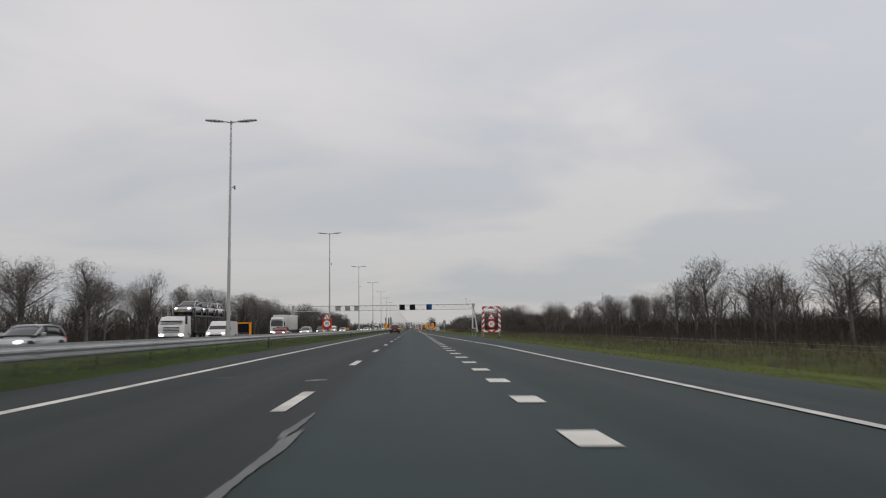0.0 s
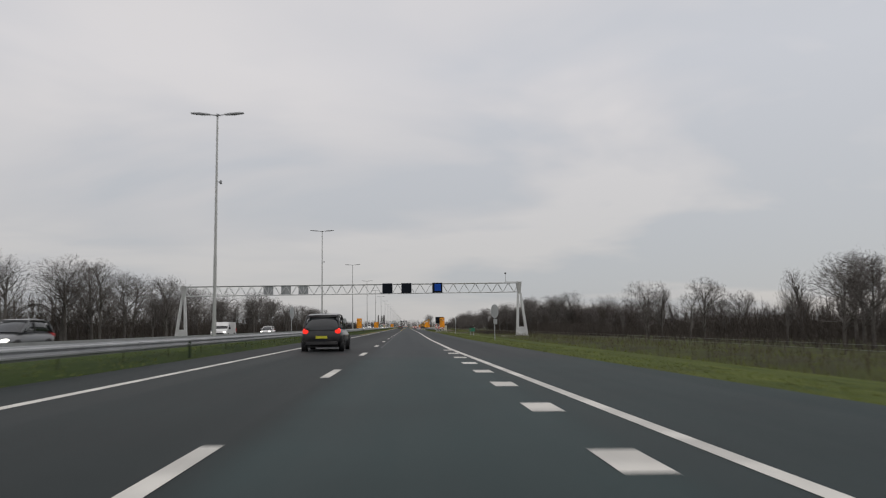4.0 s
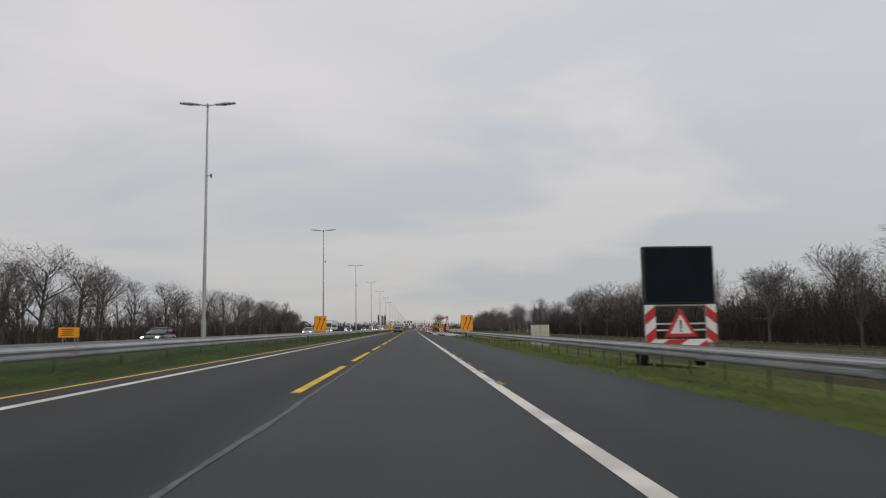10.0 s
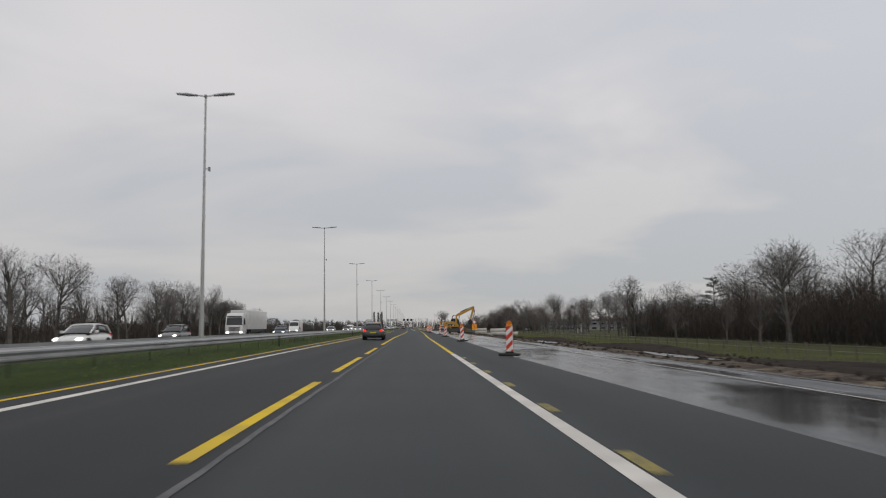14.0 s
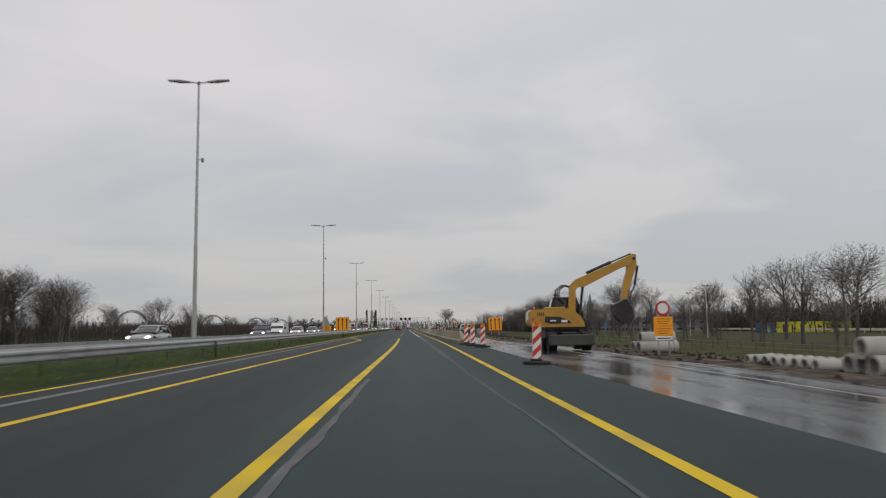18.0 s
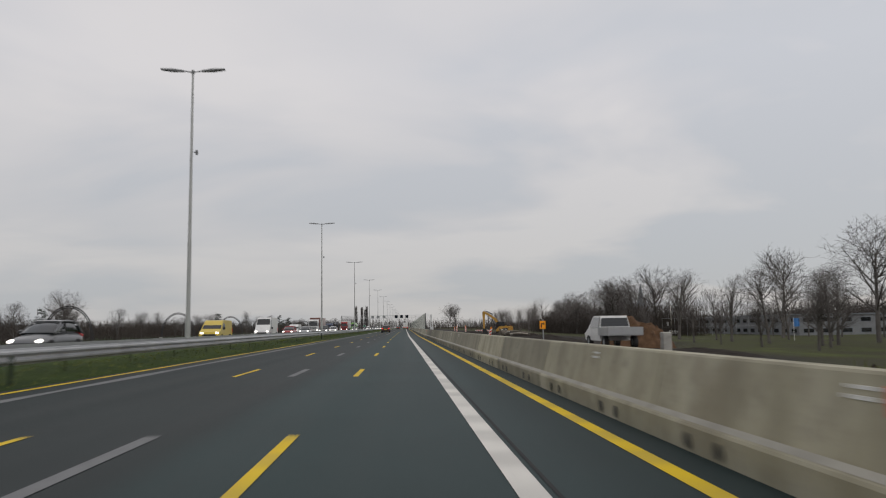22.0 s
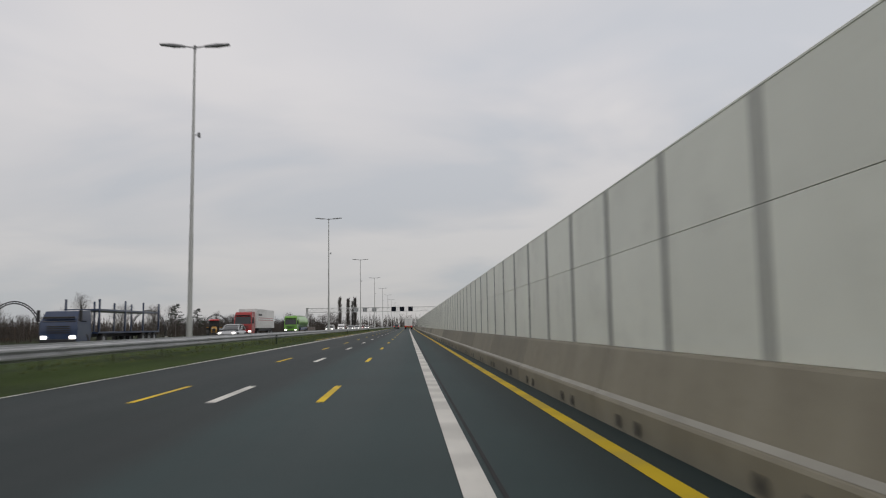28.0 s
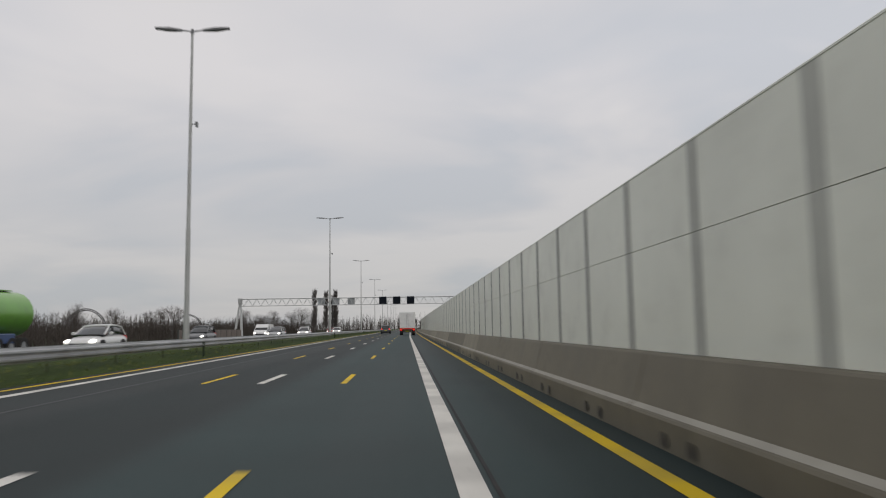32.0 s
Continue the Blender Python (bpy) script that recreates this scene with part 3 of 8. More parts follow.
ROAD_RIGHT = [(-300, 8.45), (60, 8.2), (97, 7.95), (135, 6.4), (175, 5.35), (384, 5.3), (396, 4.35), (428, 3.9), (480, 4.25), (525, 3.95), (566, 3.9), (578, 3.3), (635, 2.75), (721, 1.95), (923, 1.05), (1010, 0.7), (3600, 0.7)]
RAIL_LEFT = [(-300, -8.0), (40, -8.0), (90, -7.65), (200, -7.55), (604, -7.6), (656, -8.0), (728, -8.4), (874, -9.5), (940, -9.9), (1010, -10.2), (3600, -10.2)]
BARRIER = [(560, 3.01), (578, 2.54), (635, 2.0), (721, 1.19), (800, 0.84), (923, 0.31), (1010, -0.04), (3600, -0.04)]


def lift(x, y):
    """How far the cross slope of the land raises a place: the road falls to the right, the oncoming one to the left."""
    if x < -9.5:
        return float(np.interp(x, (-60, -40, -31, -16.2, -12, -9.5), (-0.75, -0.5, -0.2, 0.10, 0.16, 9.5 * SLOPE)))
    edge = float(np.interp(y, (380, 400), (8.0, 11.0)))
    return -SLOPE * min(x, 70) - float(np.interp(x, (edge, 14.5, 25, 45), (0, 0.4, 0.65, 0.9)))


def ground_height(x, y):
    z = -0.05
    if x > 5:
        z -= 0.6 * math.exp(-((x - 18.2 + 0.0135 * min(max(y, 0), 300)) / 2.0) ** 2) * (1 if y < 380 else max(0.0, 1 - (y - 380) / 15))
    off = x - along(y, RAIL_LEFT)
    if off < 0.6:
        z += 0.26 * max(0.0, min(1.0, (0.6 - off) / 0.8, (x + 15.5) / 1.2))
        if x > 9:
            z += 0.12 * noise.noise((x * 0.25, y * 0.12, 1.7))
        if y > 390 and 11.5 < x < 24:
            z += 0.30 * max(0.0, noise.noise((x * 0.5, y * 0.16, 4.0))) + 0.12 * max(0.0, noise.noise((x * 1.6, y * 0.6, 8.0)))
    if 394 < y < 642 and 4.2 < x < 13:
        z -= 0.36 * min(1.0, (y - 394) / 8, (642 - y) / 8) * min(1.0, (x - 4.2) / 1.0, (13 - x) / 2.0)
    pit = math.hypot((x - 17.0) / 5.5, (y - 772.5) / 7.0)
    if pit < 1:
        z -= 0.29 * min(1.0, (1 - pit) * 2.5)
    if x < -33:
        z -= min(0.35, 0.05 * (-33 - x)) - 0.12 * noise.noise((x * 0.1, y * 0.05, 3.0))
    return z


gx = [-3200, -1800, -900, -450, -250, -160, -120, -95] + list(np.arange(-80, -34, 4.0)) + list(np.arange(-33, -5, 2.0)) + list(np.arange(-4, 5, 3.0)) + list(np.arange(5.0, 30, 0.9)) + [32, 36, 40, 46, 54, 64, 80, 110, 160, 260, 450, 900, 1800, 3200]
gy = [-700, -300, -120, -60] + list(np.arange(-30, 1130, 4.0)) + [1140, 1180, 1240, 1320, 1450, 1700, 2200, 3000, 4600]
g = Geo()
nx = len(gx)
g.v = [(float(x), float(y), ground_height(x, y)) for y in gy for x in gx]
g.f = [(j * nx + i, j * nx + i + 1, (j + 1) * nx + i + 1, (j + 1) * nx + i) for j in range(len(gy) - 1) for i in range(nx - 1)]
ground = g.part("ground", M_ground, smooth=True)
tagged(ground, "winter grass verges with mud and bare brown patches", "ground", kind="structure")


def ribbon(name, left, right, y0, y1, top, depth, mat, label, category, step=6.0, kind="structure", fall=0.0):
    """A strip of paving between two lines, with real edges."""
    ys = list(np.arange(y0, y1, step)) + [y1]
    r = Geo()
    for y in ys:
        a, b = (left(y) if callable(left) else along(y, left)), (right(y) if callable(right) else along(y, right))
        r.v += [(a - 0.04, y, top - depth), (a, y, top), (b, y, top - fall), (b + 0.04, y, top - fall - depth)]
    for i in range(len(ys) - 1):
        o = 4 * i
        r.f += [(o + k, o + k + 1, o + k + 5, o + k + 4) for k in range(3)]
    ob = r.part(name, mat)
    return tagged(ob, label, category, kind=kind)


road = ribbon("road", ROAD_LEFT, ROAD_RIGHT, -60, 2600, 0.0, 0.12, M_asphalt, "dark grey motorway asphalt with worn wheel tracks", "road")
ribbon("opposite_road", [(-300, -31.0), (3600, -31.0)], [(-300, -16.2), (3600, -16.2)], -60, 2600, 0.0, 0.12, M_asphalt, "dark grey asphalt of the oncoming carriageway", "road", 60)


def ragged(y):
    return along(y, ROAD_RIGHT) + 0.05 + 0.1 * noise.noise((y * 0.4, 2.0, 0.0))


def ragged_far(y):
    return 11.4 + 1.3 * noise.noise((y * 0.05, 7.0, 0.0)) + 0.5 * noise.noise((y * 0.3, 9.0, 0.0)) - (2.5 if y > 585 else 0)


ribbon("work_pavement", ragged, ragged_far, 397, 640, -0.03, 0.1, M_wet, "unfinished asphalt layer shining with rain water", "pavement", 1.5, fall=0.28)


# pale slurry strips along the new layer, one down its middle and one at its outer edge
for off, wd in ((8.45, 0.09), (11.0, 0.12)):
    st = Geo()
    ys = list(np.arange(402, 632, 1.5))
    for y in ys:
        lx, rx = ragged(y), ragged_far(y)
        x = min(off + 0.12 * noise.noise((y * 0.1, off, 0)), rx - 0.2) if off < 9 else rx - 0.35
        w = wd * (0.6 + 0.8 * noise.noise((y * 0.5, off, 4.0)) ** 2)
        for xx in (x - w, x + w):
            st.v.append((xx, y, -0.03 - 0.28 * (xx - lx) / (rx - lx) + 0.006))
    st.f = [(2 * i, 2 * i + 1, 2 * i + 3, 2 * i + 2) for i in range(len(ys) - 1)]
    tagged(st.part("slurry_strip", M_pipe), "pale strip of dried slurry on the wet layer", "road marking", kind="structure")


# ---- road markings ----
def line(name, pts, y0, y1, width, mat, label, step=5.0, wob=0.0, cat="road marking"):
    ys = list(np.arange(y0, y1, step)) + [y1]
    r = Geo()
    for y in ys:
        x = along(y, pts) + (wob * (noise.noise((y * 0.35, width * 9, 3.0)) + 0.6 * noise.noise((y * 1.3, width * 9, 5.0))) if wob else 0)
        w = width / 2 * (1 + (0.8 * noise.noise((y * 0.8, 1.0, 2.0)) if wob else 0))
        r.v += [(x - w, y, 0.0045), (x + w, y, 0.0045)]
    r.f = [(2 * i, 2 * i + 1, 2 * i + 3, 2 * i + 2) for i in range(len(ys) - 1)]
    return tagged(r.part(name, mat), label, cat, kind="structure")


M_scar = marking("removed_line_scar", (0.125, 0.133, 0.137), 0.38, (0.036, 0.041, 0.043), 0.85)
M_joint = surf("open_joint", (0.012, 0.013, 0.014), 0.9, bump=0)
LEFT_EDGE = [(-60, -5.3), (70, -5.25), (190, -5.1), (268, -5.0), (411, -5.2), (450, -5.35), (527, -5.85), (642, -6.45), (728, -7.04), (874, -8.07), (1010, -8.9), (2600, -8.9)]
YELLOW_EDGE = [(205, -5.85), (412, -5.9), (528, -6.57), (644, -7.11), (729, -7.62), (875, -8.71), (1010, -9.4), (2600, -9.4)]
RIGHT_EDGE = [(-60, 5.25), (45, 5.15), (64, 4.5), (91, 3.73), (105, 3.3), (150, 2.3), (176, 2.1), (262, 2.22), (320, 2.07), (405, 1.86), (432, 1.8)]
RIGHT_YELLOW = [(428, 1.8), (478, 1.72), (520, 1.98), (560, 2.08), (578, 2.05), (635, 1.55), (721, 0.75), (866, 0.21), (923, -0.08), (1010, -0.45), (2600, -0.45)]
RIGHT_WIDE = [(601, 0.70), (635, 0.34), (721, -0.47), (866, -1.25), (923, -1.53), (1010, -1.95), (2600, -1.95)]
BEND_YELLOW = [(436, -5.25), (482, -5.15), (525, -4.72), (545, -4.5), (578, -4.46), (581, -4.55), (587, -5.5), (592, -6.15), (597, -6.72), (604, -7.0), (612, -7.08)]
MID_YELLOW = [(300, -1.45), (331, -1.47), (416, -1.69), (478, -1.72), (521, -1.36), (549, -1.19), (562, -1.17), (578, -1.27), (590, -1.41)]
WHITE_DASH = [(-60, -1.78), (25, -1.77), (72, -1.62), (180, -1.45), (265, -1.34), (300, -1.4)]
line("line_left", LEFT_EDGE, -60, 446, 0.2, M_line_white, "solid white edge line on asphalt")
line("line_left_scar", LEFT_EDGE, 446, 755, 0.2, M_line_worn, "grey scar of a removed edge line", 2.0, 0.02)
line("line_left_far", LEFT_EDGE, 755, 2600, 0.2, M_line_white, "solid white edge line beside the median grass")
line("line_yellow_edge", YELLOW_EDGE, 208, 2600, 0.13, M_line_yellow, "thin yellow temporary edge line beside the grass")
line("line_right", RIGHT_EDGE, -60, 431, 0.195, M_line_white, "solid white edge line narrowing the road")
line("line_right_yellow", RIGHT_YELLOW, 431, 2600, 0.17, M_line_yellow, "solid yellow temporary line beside the barrier")
line("line_bend_yellow", BEND_YELLOW, 437, 612, 0.16, M_line_yellow, "yellow temporary line that bends to the median", 2.0)
line("line_mid_yellow", MID_YELLOW, 446, 590.4, 0.18, M_line_yellow, "solid yellow temporary lane line")
line("seam_right", [(y_, x_ + 0.17) for y_, x_ in RIGHT_WIDE], 601, 2600, 0.035, M_joint, "dark open joint beside the wide white line", 2.0)
line("line_right_wide", RIGHT_WIDE, 601, 2600, 0.21, M_line_white, "wide white line along the closed shoulder")
line("scar_right", [(516, 1.43), (527, 1.27), (534, 1.18), (549, 1.1), (578, 0.93), (601, 0.72)], 516, 543, 0.055, M_scar, "grey scar of a removed line", 0.6, 0.03)
line("scar_wide", [(543, 1.14), (549, 1.1), (578, 0.93), (601, 0.72)], 543, 576, 0.2, M_scar, "broad grey scar of a removed line", 0.6, 0.014)
line("scar_pale", [(575, 0.948), (578, 0.93), (601, 0.72)], 576, 601, 0.22, M_crack, "broad pale scar of a removed line", 0.6, 0.014)
line("sealed_joint", [(150, -1.1), (200, -1.15), (262, -1.07), (330, -1.2), (416, -1.42), (462, -1.4)], 152, 462, 0.075, M_seal, "wavy light grey sealed joint", 0.4, 0.03)
line("sealed_joint_mid", [(500, -1.2), (521, -1.11), (533, -1.06)], 502, 532, 0.1, M_seal, "pale scraped joint beside the yellow line", 0.4, 0.05)
line("sealed_joint_left", [(476, -2.02), (490, -1.97), (503, -1.76)], 476, 503, 0.045, M_scar, "pale scraped joint beside the yellow line", 0.4, 0.06)


def streak(name, rows, label):
    """A pale patch drawn along its middle: y, x and width, with a frayed edge."""
    r = Geo()
    for (ya, xa, wa), (yb, xb, wb) in zip(rows, rows[1:]):
        n = max(1, int(abs(yb - ya) / 0.06))
        for k in range(n):
            u = k / n
            y, x, w = ya + (yb - ya) * u, xa + (xb - xa) * u, (wa + (wb - wa) * u) / 2
            r.v += [(x - w + 0.02 * noise.noise((y * 9, 1.0, xa)), y, 0.0045), (x + w + 0.02 * noise.noise((y * 9, 5.0, xa)), y, 0.0045)]
    r.f = [(2 * i, 2 * i + 1, 2 * i + 3, 2 * i + 2) for i in range(len(r.v) // 2 - 1)]
    return tagged(r.part(name, M_crack), label, "road marking", kind="structure")


streak("sealed_crack", [(3.4, -1.40, 0.11), (5.0, -1.285, 0.10), (5.6, -1.275, 0.08), (6.2, -1.255, 0.11), (6.9, -1.22, 0.13), (7.35, -1.23, 0.15), (7.6, -1.22, 0.11), (8.15, -1.18, 0.02)], "pale zigzag sealed crack")
streak("sealed_crack_fork", [(7.5, -1.30, 0.05), (7.7, -1.33, 0.09), (8.0, -1.32, 0.11), (8.7, -1.285, 0.08), (9.75, -1.265, 0.03)], "pale fork of a sealed crack")
streak("patch_mark", [(16.40, -4.10, 0.44), (16.56, -4.09, 0.42)], "pale scrape across the asphalt")
streak("patch_mark_near", [(15.4, -2.1, 0.25), (15.7, -2.0, 0.42), (16.0, -1.9, 0.25)], "pale scrape across the asphalt")
line("scrape", [(869.5, -3.03), (873.9, -2.98), (876.5, -2.95)], 869.5, 876.0, 0.09, M_seal, "pale scraped crack in the asphalt", 0.35, 0.09)
line("thin_seam", [(905, -7.1), (960, -7.35)], 860, 990, 0.05, M_seal, "thin pale seam between asphalt lanes", 2.0)


def dashes(thing, y_first, count, period, length, pts, width, mat, label, worn=0):
    root = tagged(new(thing), label, "road marking", kind="structure")
    for k in range(count):
        y = y_first + k * period
        x0, x1 = along(y, pts), along(y + length, pts)
        b = Geo().add([(x0 - width / 2, y, 0.005), (x0 + width / 2, y, 0.005), (x1 + width / 2, y + length, 0.005), (x1 - width / 2, y + length, 0.005)], [(0, 1, 2, 3)])
        b.part("dash", mat, root)
    return root


dashes("dashes_white", -26.2, 27, 12.03, 3.0, WHITE_DASH, 0.2, M_line_white, "white broken lane line")
dashes("dashes_yellow_long", 298.9, 12, 12.0, 8.8, MID_YELLOW, 0.17, M_line_yellow, "long yellow temporary lane dashes")
dashes("dashes_block", -9.2, 40, 4.03, 1.05, [(-60, 1.7), (0, 1.71), (92, 2.0), (150, 2.1)], 0.43, M_line_white, "white block marking of the ending lane")
PHASE = 635.65
dashes("dashes_yellow", PHASE - 24, 36, 11.92, 2.9, [(600, -1.45), (638, -1.64), (649, -1.67), (695, -2.09), (732, -2.32), (876, -2.97), (924, -3.23), (1010, -3.6), (2600, -3.6)], 0.115, M_line_yellow, "faded yellow temporary lane dashes")
WHITE_MID = [(600, -2.8), (638, -3.03), (649, -3.1), (695, -3.5), (731, -3.74), (876, -4.6), (935, -4.9), (1010, -5.3), (2600, -5.3)]
dashes("dashes_scar", PHASE - 24, 11, 11.92, 2.9, WHITE_MID, 0.15, M_line_worn, "grey scars of removed lane dashes")
dashes("dashes_white_far", PHASE - 24 + 11 * 11.92, 60, 11.92, 2.9, WHITE_MID, 0.145, M_line_white, "white broken lane line")
dashes("dashes_yellow_left", PHASE - 24, 36, 11.92, 2.9, [(600, -4.1), (648, -4.33), (731, -4.9), (875, -5.7), (935, -6.02), (1010, -6.4), (2600, -6.4)], 0.10, M_line_yellow, "thin yellow temporary lane dashes")
smears = dashes("dashes_smeared", 300.5, 32, 4.07, 1.0, [(299, 2.25), (378, 2.13), (430, 2.0)], 0.15, M_line_smear, "short worn yellow blocks on the shoulder")
cj = Geo().box(0.45, 383.6, 0.003, 2.4, 0.07, 0.003).part("cross_joint", M_scar)
tagged(cj, "faint pale joint across the lane", "road marking", kind="structure")
for wx in (-19.9, -23.4, -27.0):
    dashes("dashes_opposite", 0, 90, 12.0, 3.0, [(-60, wx), (2600, wx)], 0.18, M_line_white, "white broken line of the oncoming carriageway")
line("line_opposite", [(-60, -16.7), (2600, -16.7)], -60, 2600, 0.2, M_line_white, "white edge line of the oncoming carriageway", 100)


# ---- guard rails ----
W_BEAM = [(0.0, 0.155), (0.022, 0.15), (0.028, 0.125), (0.078, 0.095), (0.082, 0.06), (0.03, 0.025), (0.022, 0.0), (0.03, -0.025), (0.082, -0.06), (0.078, -0.095), (0.028, -0.125), (0.022, -0.15), (0.0, -0.155), (-0.004, -0.155), (-0.004, 0.155)]
# olive like the grass, with the shade between the beams put into the colour
M_rail_post = surf("post_mossy", (0.05, 0.06, 0.025), 0.8)
post_mesh = Geo().box(0, 0, 0.28, 0.04, 0.06, 0.70).box(0.03, 0, 0.28, 0.01, 0.05, 0.70).box(0.09, 0, 0.60, 0.16, 0.07, 0.10).mesh("post", M_post)
wide_post_mesh = Geo().box(-0.3, 0, 0.25, 0.03, 0.035, 0.64).box(-0.16, 0, 0.60, 0.46, 0.05, 0.05).mesh("post", M_rail_post)


def guard_rail(name, pts, y0, y1, face, label, zf=None, step=4.0, posts=True, both=False):
    """A steel beam on posts; face +1 shows its ridges to the right of travel."""
    root = tagged(new(name), label, "guard rail")
    ys = list(np.arange(y0, y1 + 0.01, step))
    path = [(along(y, pts), y, (zf(y) if zf else 0.535)) for y in ys]
    prof = [(face * (0.10 + a), z) for a, z in W_BEAM]
    Geo().sweep(prof, path, closed=True).part("beam", M_galv, root, "ribbed galvanised beam")
    if both:
        Geo().sweep([(-face * (0.42 + a), z) for a, z in W_BEAM], path, closed=True).part("beam", M_galv, root)
    if posts:
        for i, p in enumerate(path):
            share("post", wide_post_mesh if both else post_mesh, root, Matrix.Translation((p[0], p[1], p[2] - 0.60)) @ Matrix.Diagonal((face, 1, 1, 1)))
    # lap joints of the beam lengths
    lap = Geo().box(face * 0.187, 0, 0.07, 0.008, 0.32, 0.06).box(face * 0.187, 0, -0.07, 0.008, 0.32, 0.06).box(face * 0.13, 0, 0.0, 0.008, 0.32, 0.08).mesh("lap_joint", M_galv)
    for p in path[::3]:
        share("lap_joint", lap, root, Matrix.Translation(p))
    return root


guard_rail("guard_rail", RAIL_LEFT, -20, 1180, 1, "galvanised steel guard rail on posts in the median grass", both=True)
guard_rail("guard_rail", [(-300, -14.6), (3600, -14.6)], -20, 1170, -1, "galvanised guard rail along the oncoming carriageway", lambda y: 0.42, 5.0)


def end_drop(y):
    return 0.52 - 0.64 * max(0.0, min(1.0, (291.5 - y) / 13.5)) - 0.5 * max(0.0, min(1.0, (y - 375) / 5.0))


guard_rail("guard_rail", [(276, 7.0), (306, 6.93), (340, 6.75), (370, 6.9), (382, 7.35)], 278, 380, -1, "guard rail whose ends dive into the grass", end_drop, 2.0, both=True)

# reflector posts beside the median rail
M_reflector_post = surf("dark_green_plastic", (0.02, 0.035, 0.015), 0.6)
rp = empty("reflector_post", pose(-7.62, 39.8, -0.05), "dark green reflector post beside the guard rail", "reflector post", "reflector posts along the rail")
Geo().cbox(0, 0, 0.28, 0.09, 0.05, 0.68, 0.015).part("post", M_reflector_post, rp)
Geo().box(0, -0.028, 0.52, 0.045, 0.006, 0.08).part("reflector", M_sign_grey, rp)
for k in range(1, 21):
    y = 39.8 + 50.4 * k
    copy_thing(rp, pose(along(y, RAIL_LEFT) + 0.24, y, -0.05))


# ---- street lamps ----
lamp = empty("street_lamp", pose(-11.42, 103.1 - 2 * 56.5, -0.05), "tall grey lamp post with two level arms", "street lamp", "lamp posts in the median")
Geo().tube((0, 0, 0), (0, 0, 1.6), 0.135, 0.13, 14).tube((0, 0, 1.6), (0, 0, 5.4), 0.105, 0.095, 12).tube((0, 0, 5.4), (0, 0, 14.15), 0.085, 0.05, 12).part("pole", M_pole, lamp, smooth=True)
Geo().tube((0, 0, 0.02), (0, 0, 0.1), 0.22, 0.20, 14).part("base_plate", M_pole, lamp)
Geo().box(-0.137, 0, 1.0, 0.012, 0.12, 0.5).part("hatch", M_pole_head, lamp)
Geo().tube((0, 0, 14.1), (0, 0, 14.3), 0.075, 0.06, 10).part("collar", M_pole_head, lamp)
for sx in (-1, 1):
    arm = Geo().tube((0, 0, 14.2), (sx * 0.55, 0, 14.27), 0.035, 0.03, 8).part("arm", M_pole_head, lamp)
    hd = Geo()
    v = [(sx * 0.45, -0.06, 14.22), (sx * 0.45, 0.06, 14.22), (sx * 0.45, 0.05, 14.30), (sx * 0.45, -0.05, 14.30), (sx * 1.0, -0.15, 14.25), (sx * 1.0, 0.15, 14.25), (sx * 1.0, 0.10, 14.37), (sx * 1.0, -0.10, 14.37), (sx * 1.62, -0.10, 14.32), (sx * 1.62, 0.10, 14.32), (sx * 1.62, 0.06, 14.39), (sx * 1.62, -0.06, 14.39)]
    f = [(0, 1, 2, 3), (8, 9, 10, 11)] + [(a + i, a + (i + 1) % 4, a + 4 + (i + 1) % 4, a + 4 + i) for a in (0, 4) for i in range(4)]
    hd.add(v, f).part("lamp_head", M_pole_head, lamp, "flat dark luminaire", smooth=False)
Geo().tube((0.06, 0, 10.0), (0.24, 0, 10.02), 0.02, 0.02, 6).box(0.27, 0, 9.99, 0.10, 0.14, 0.22).part("sensor_box", M_pole_head, lamp)
for k in range(-1, 24):
    copy_thing(lamp, pose(-11.42, 103.1 + 56.5 * k, -0.05))


# ---- gantries ----
M_board = surf("signal_board_silver", (0.66, 0.67, 0.69), 0.45, 0.0, dirty=0.05)


def round_plate(cx, cz, w, h, r, y, th):
    """An upright plate with round corners."""
    pts = []
    for qx, qz, a0 in ((1, 1, 0), (-1, 1, 90), (-1, -1, 180), (1, -1, 270)):
        for k in range(6):
            a = radians(a0 + 18 * k)
            pts.append((cx + qx * (w / 2 - r) + r * math.cos(a), cz + qz * (h / 2 - r) + r * math.sin(a)))
    return Geo().plate(pts, y, th)


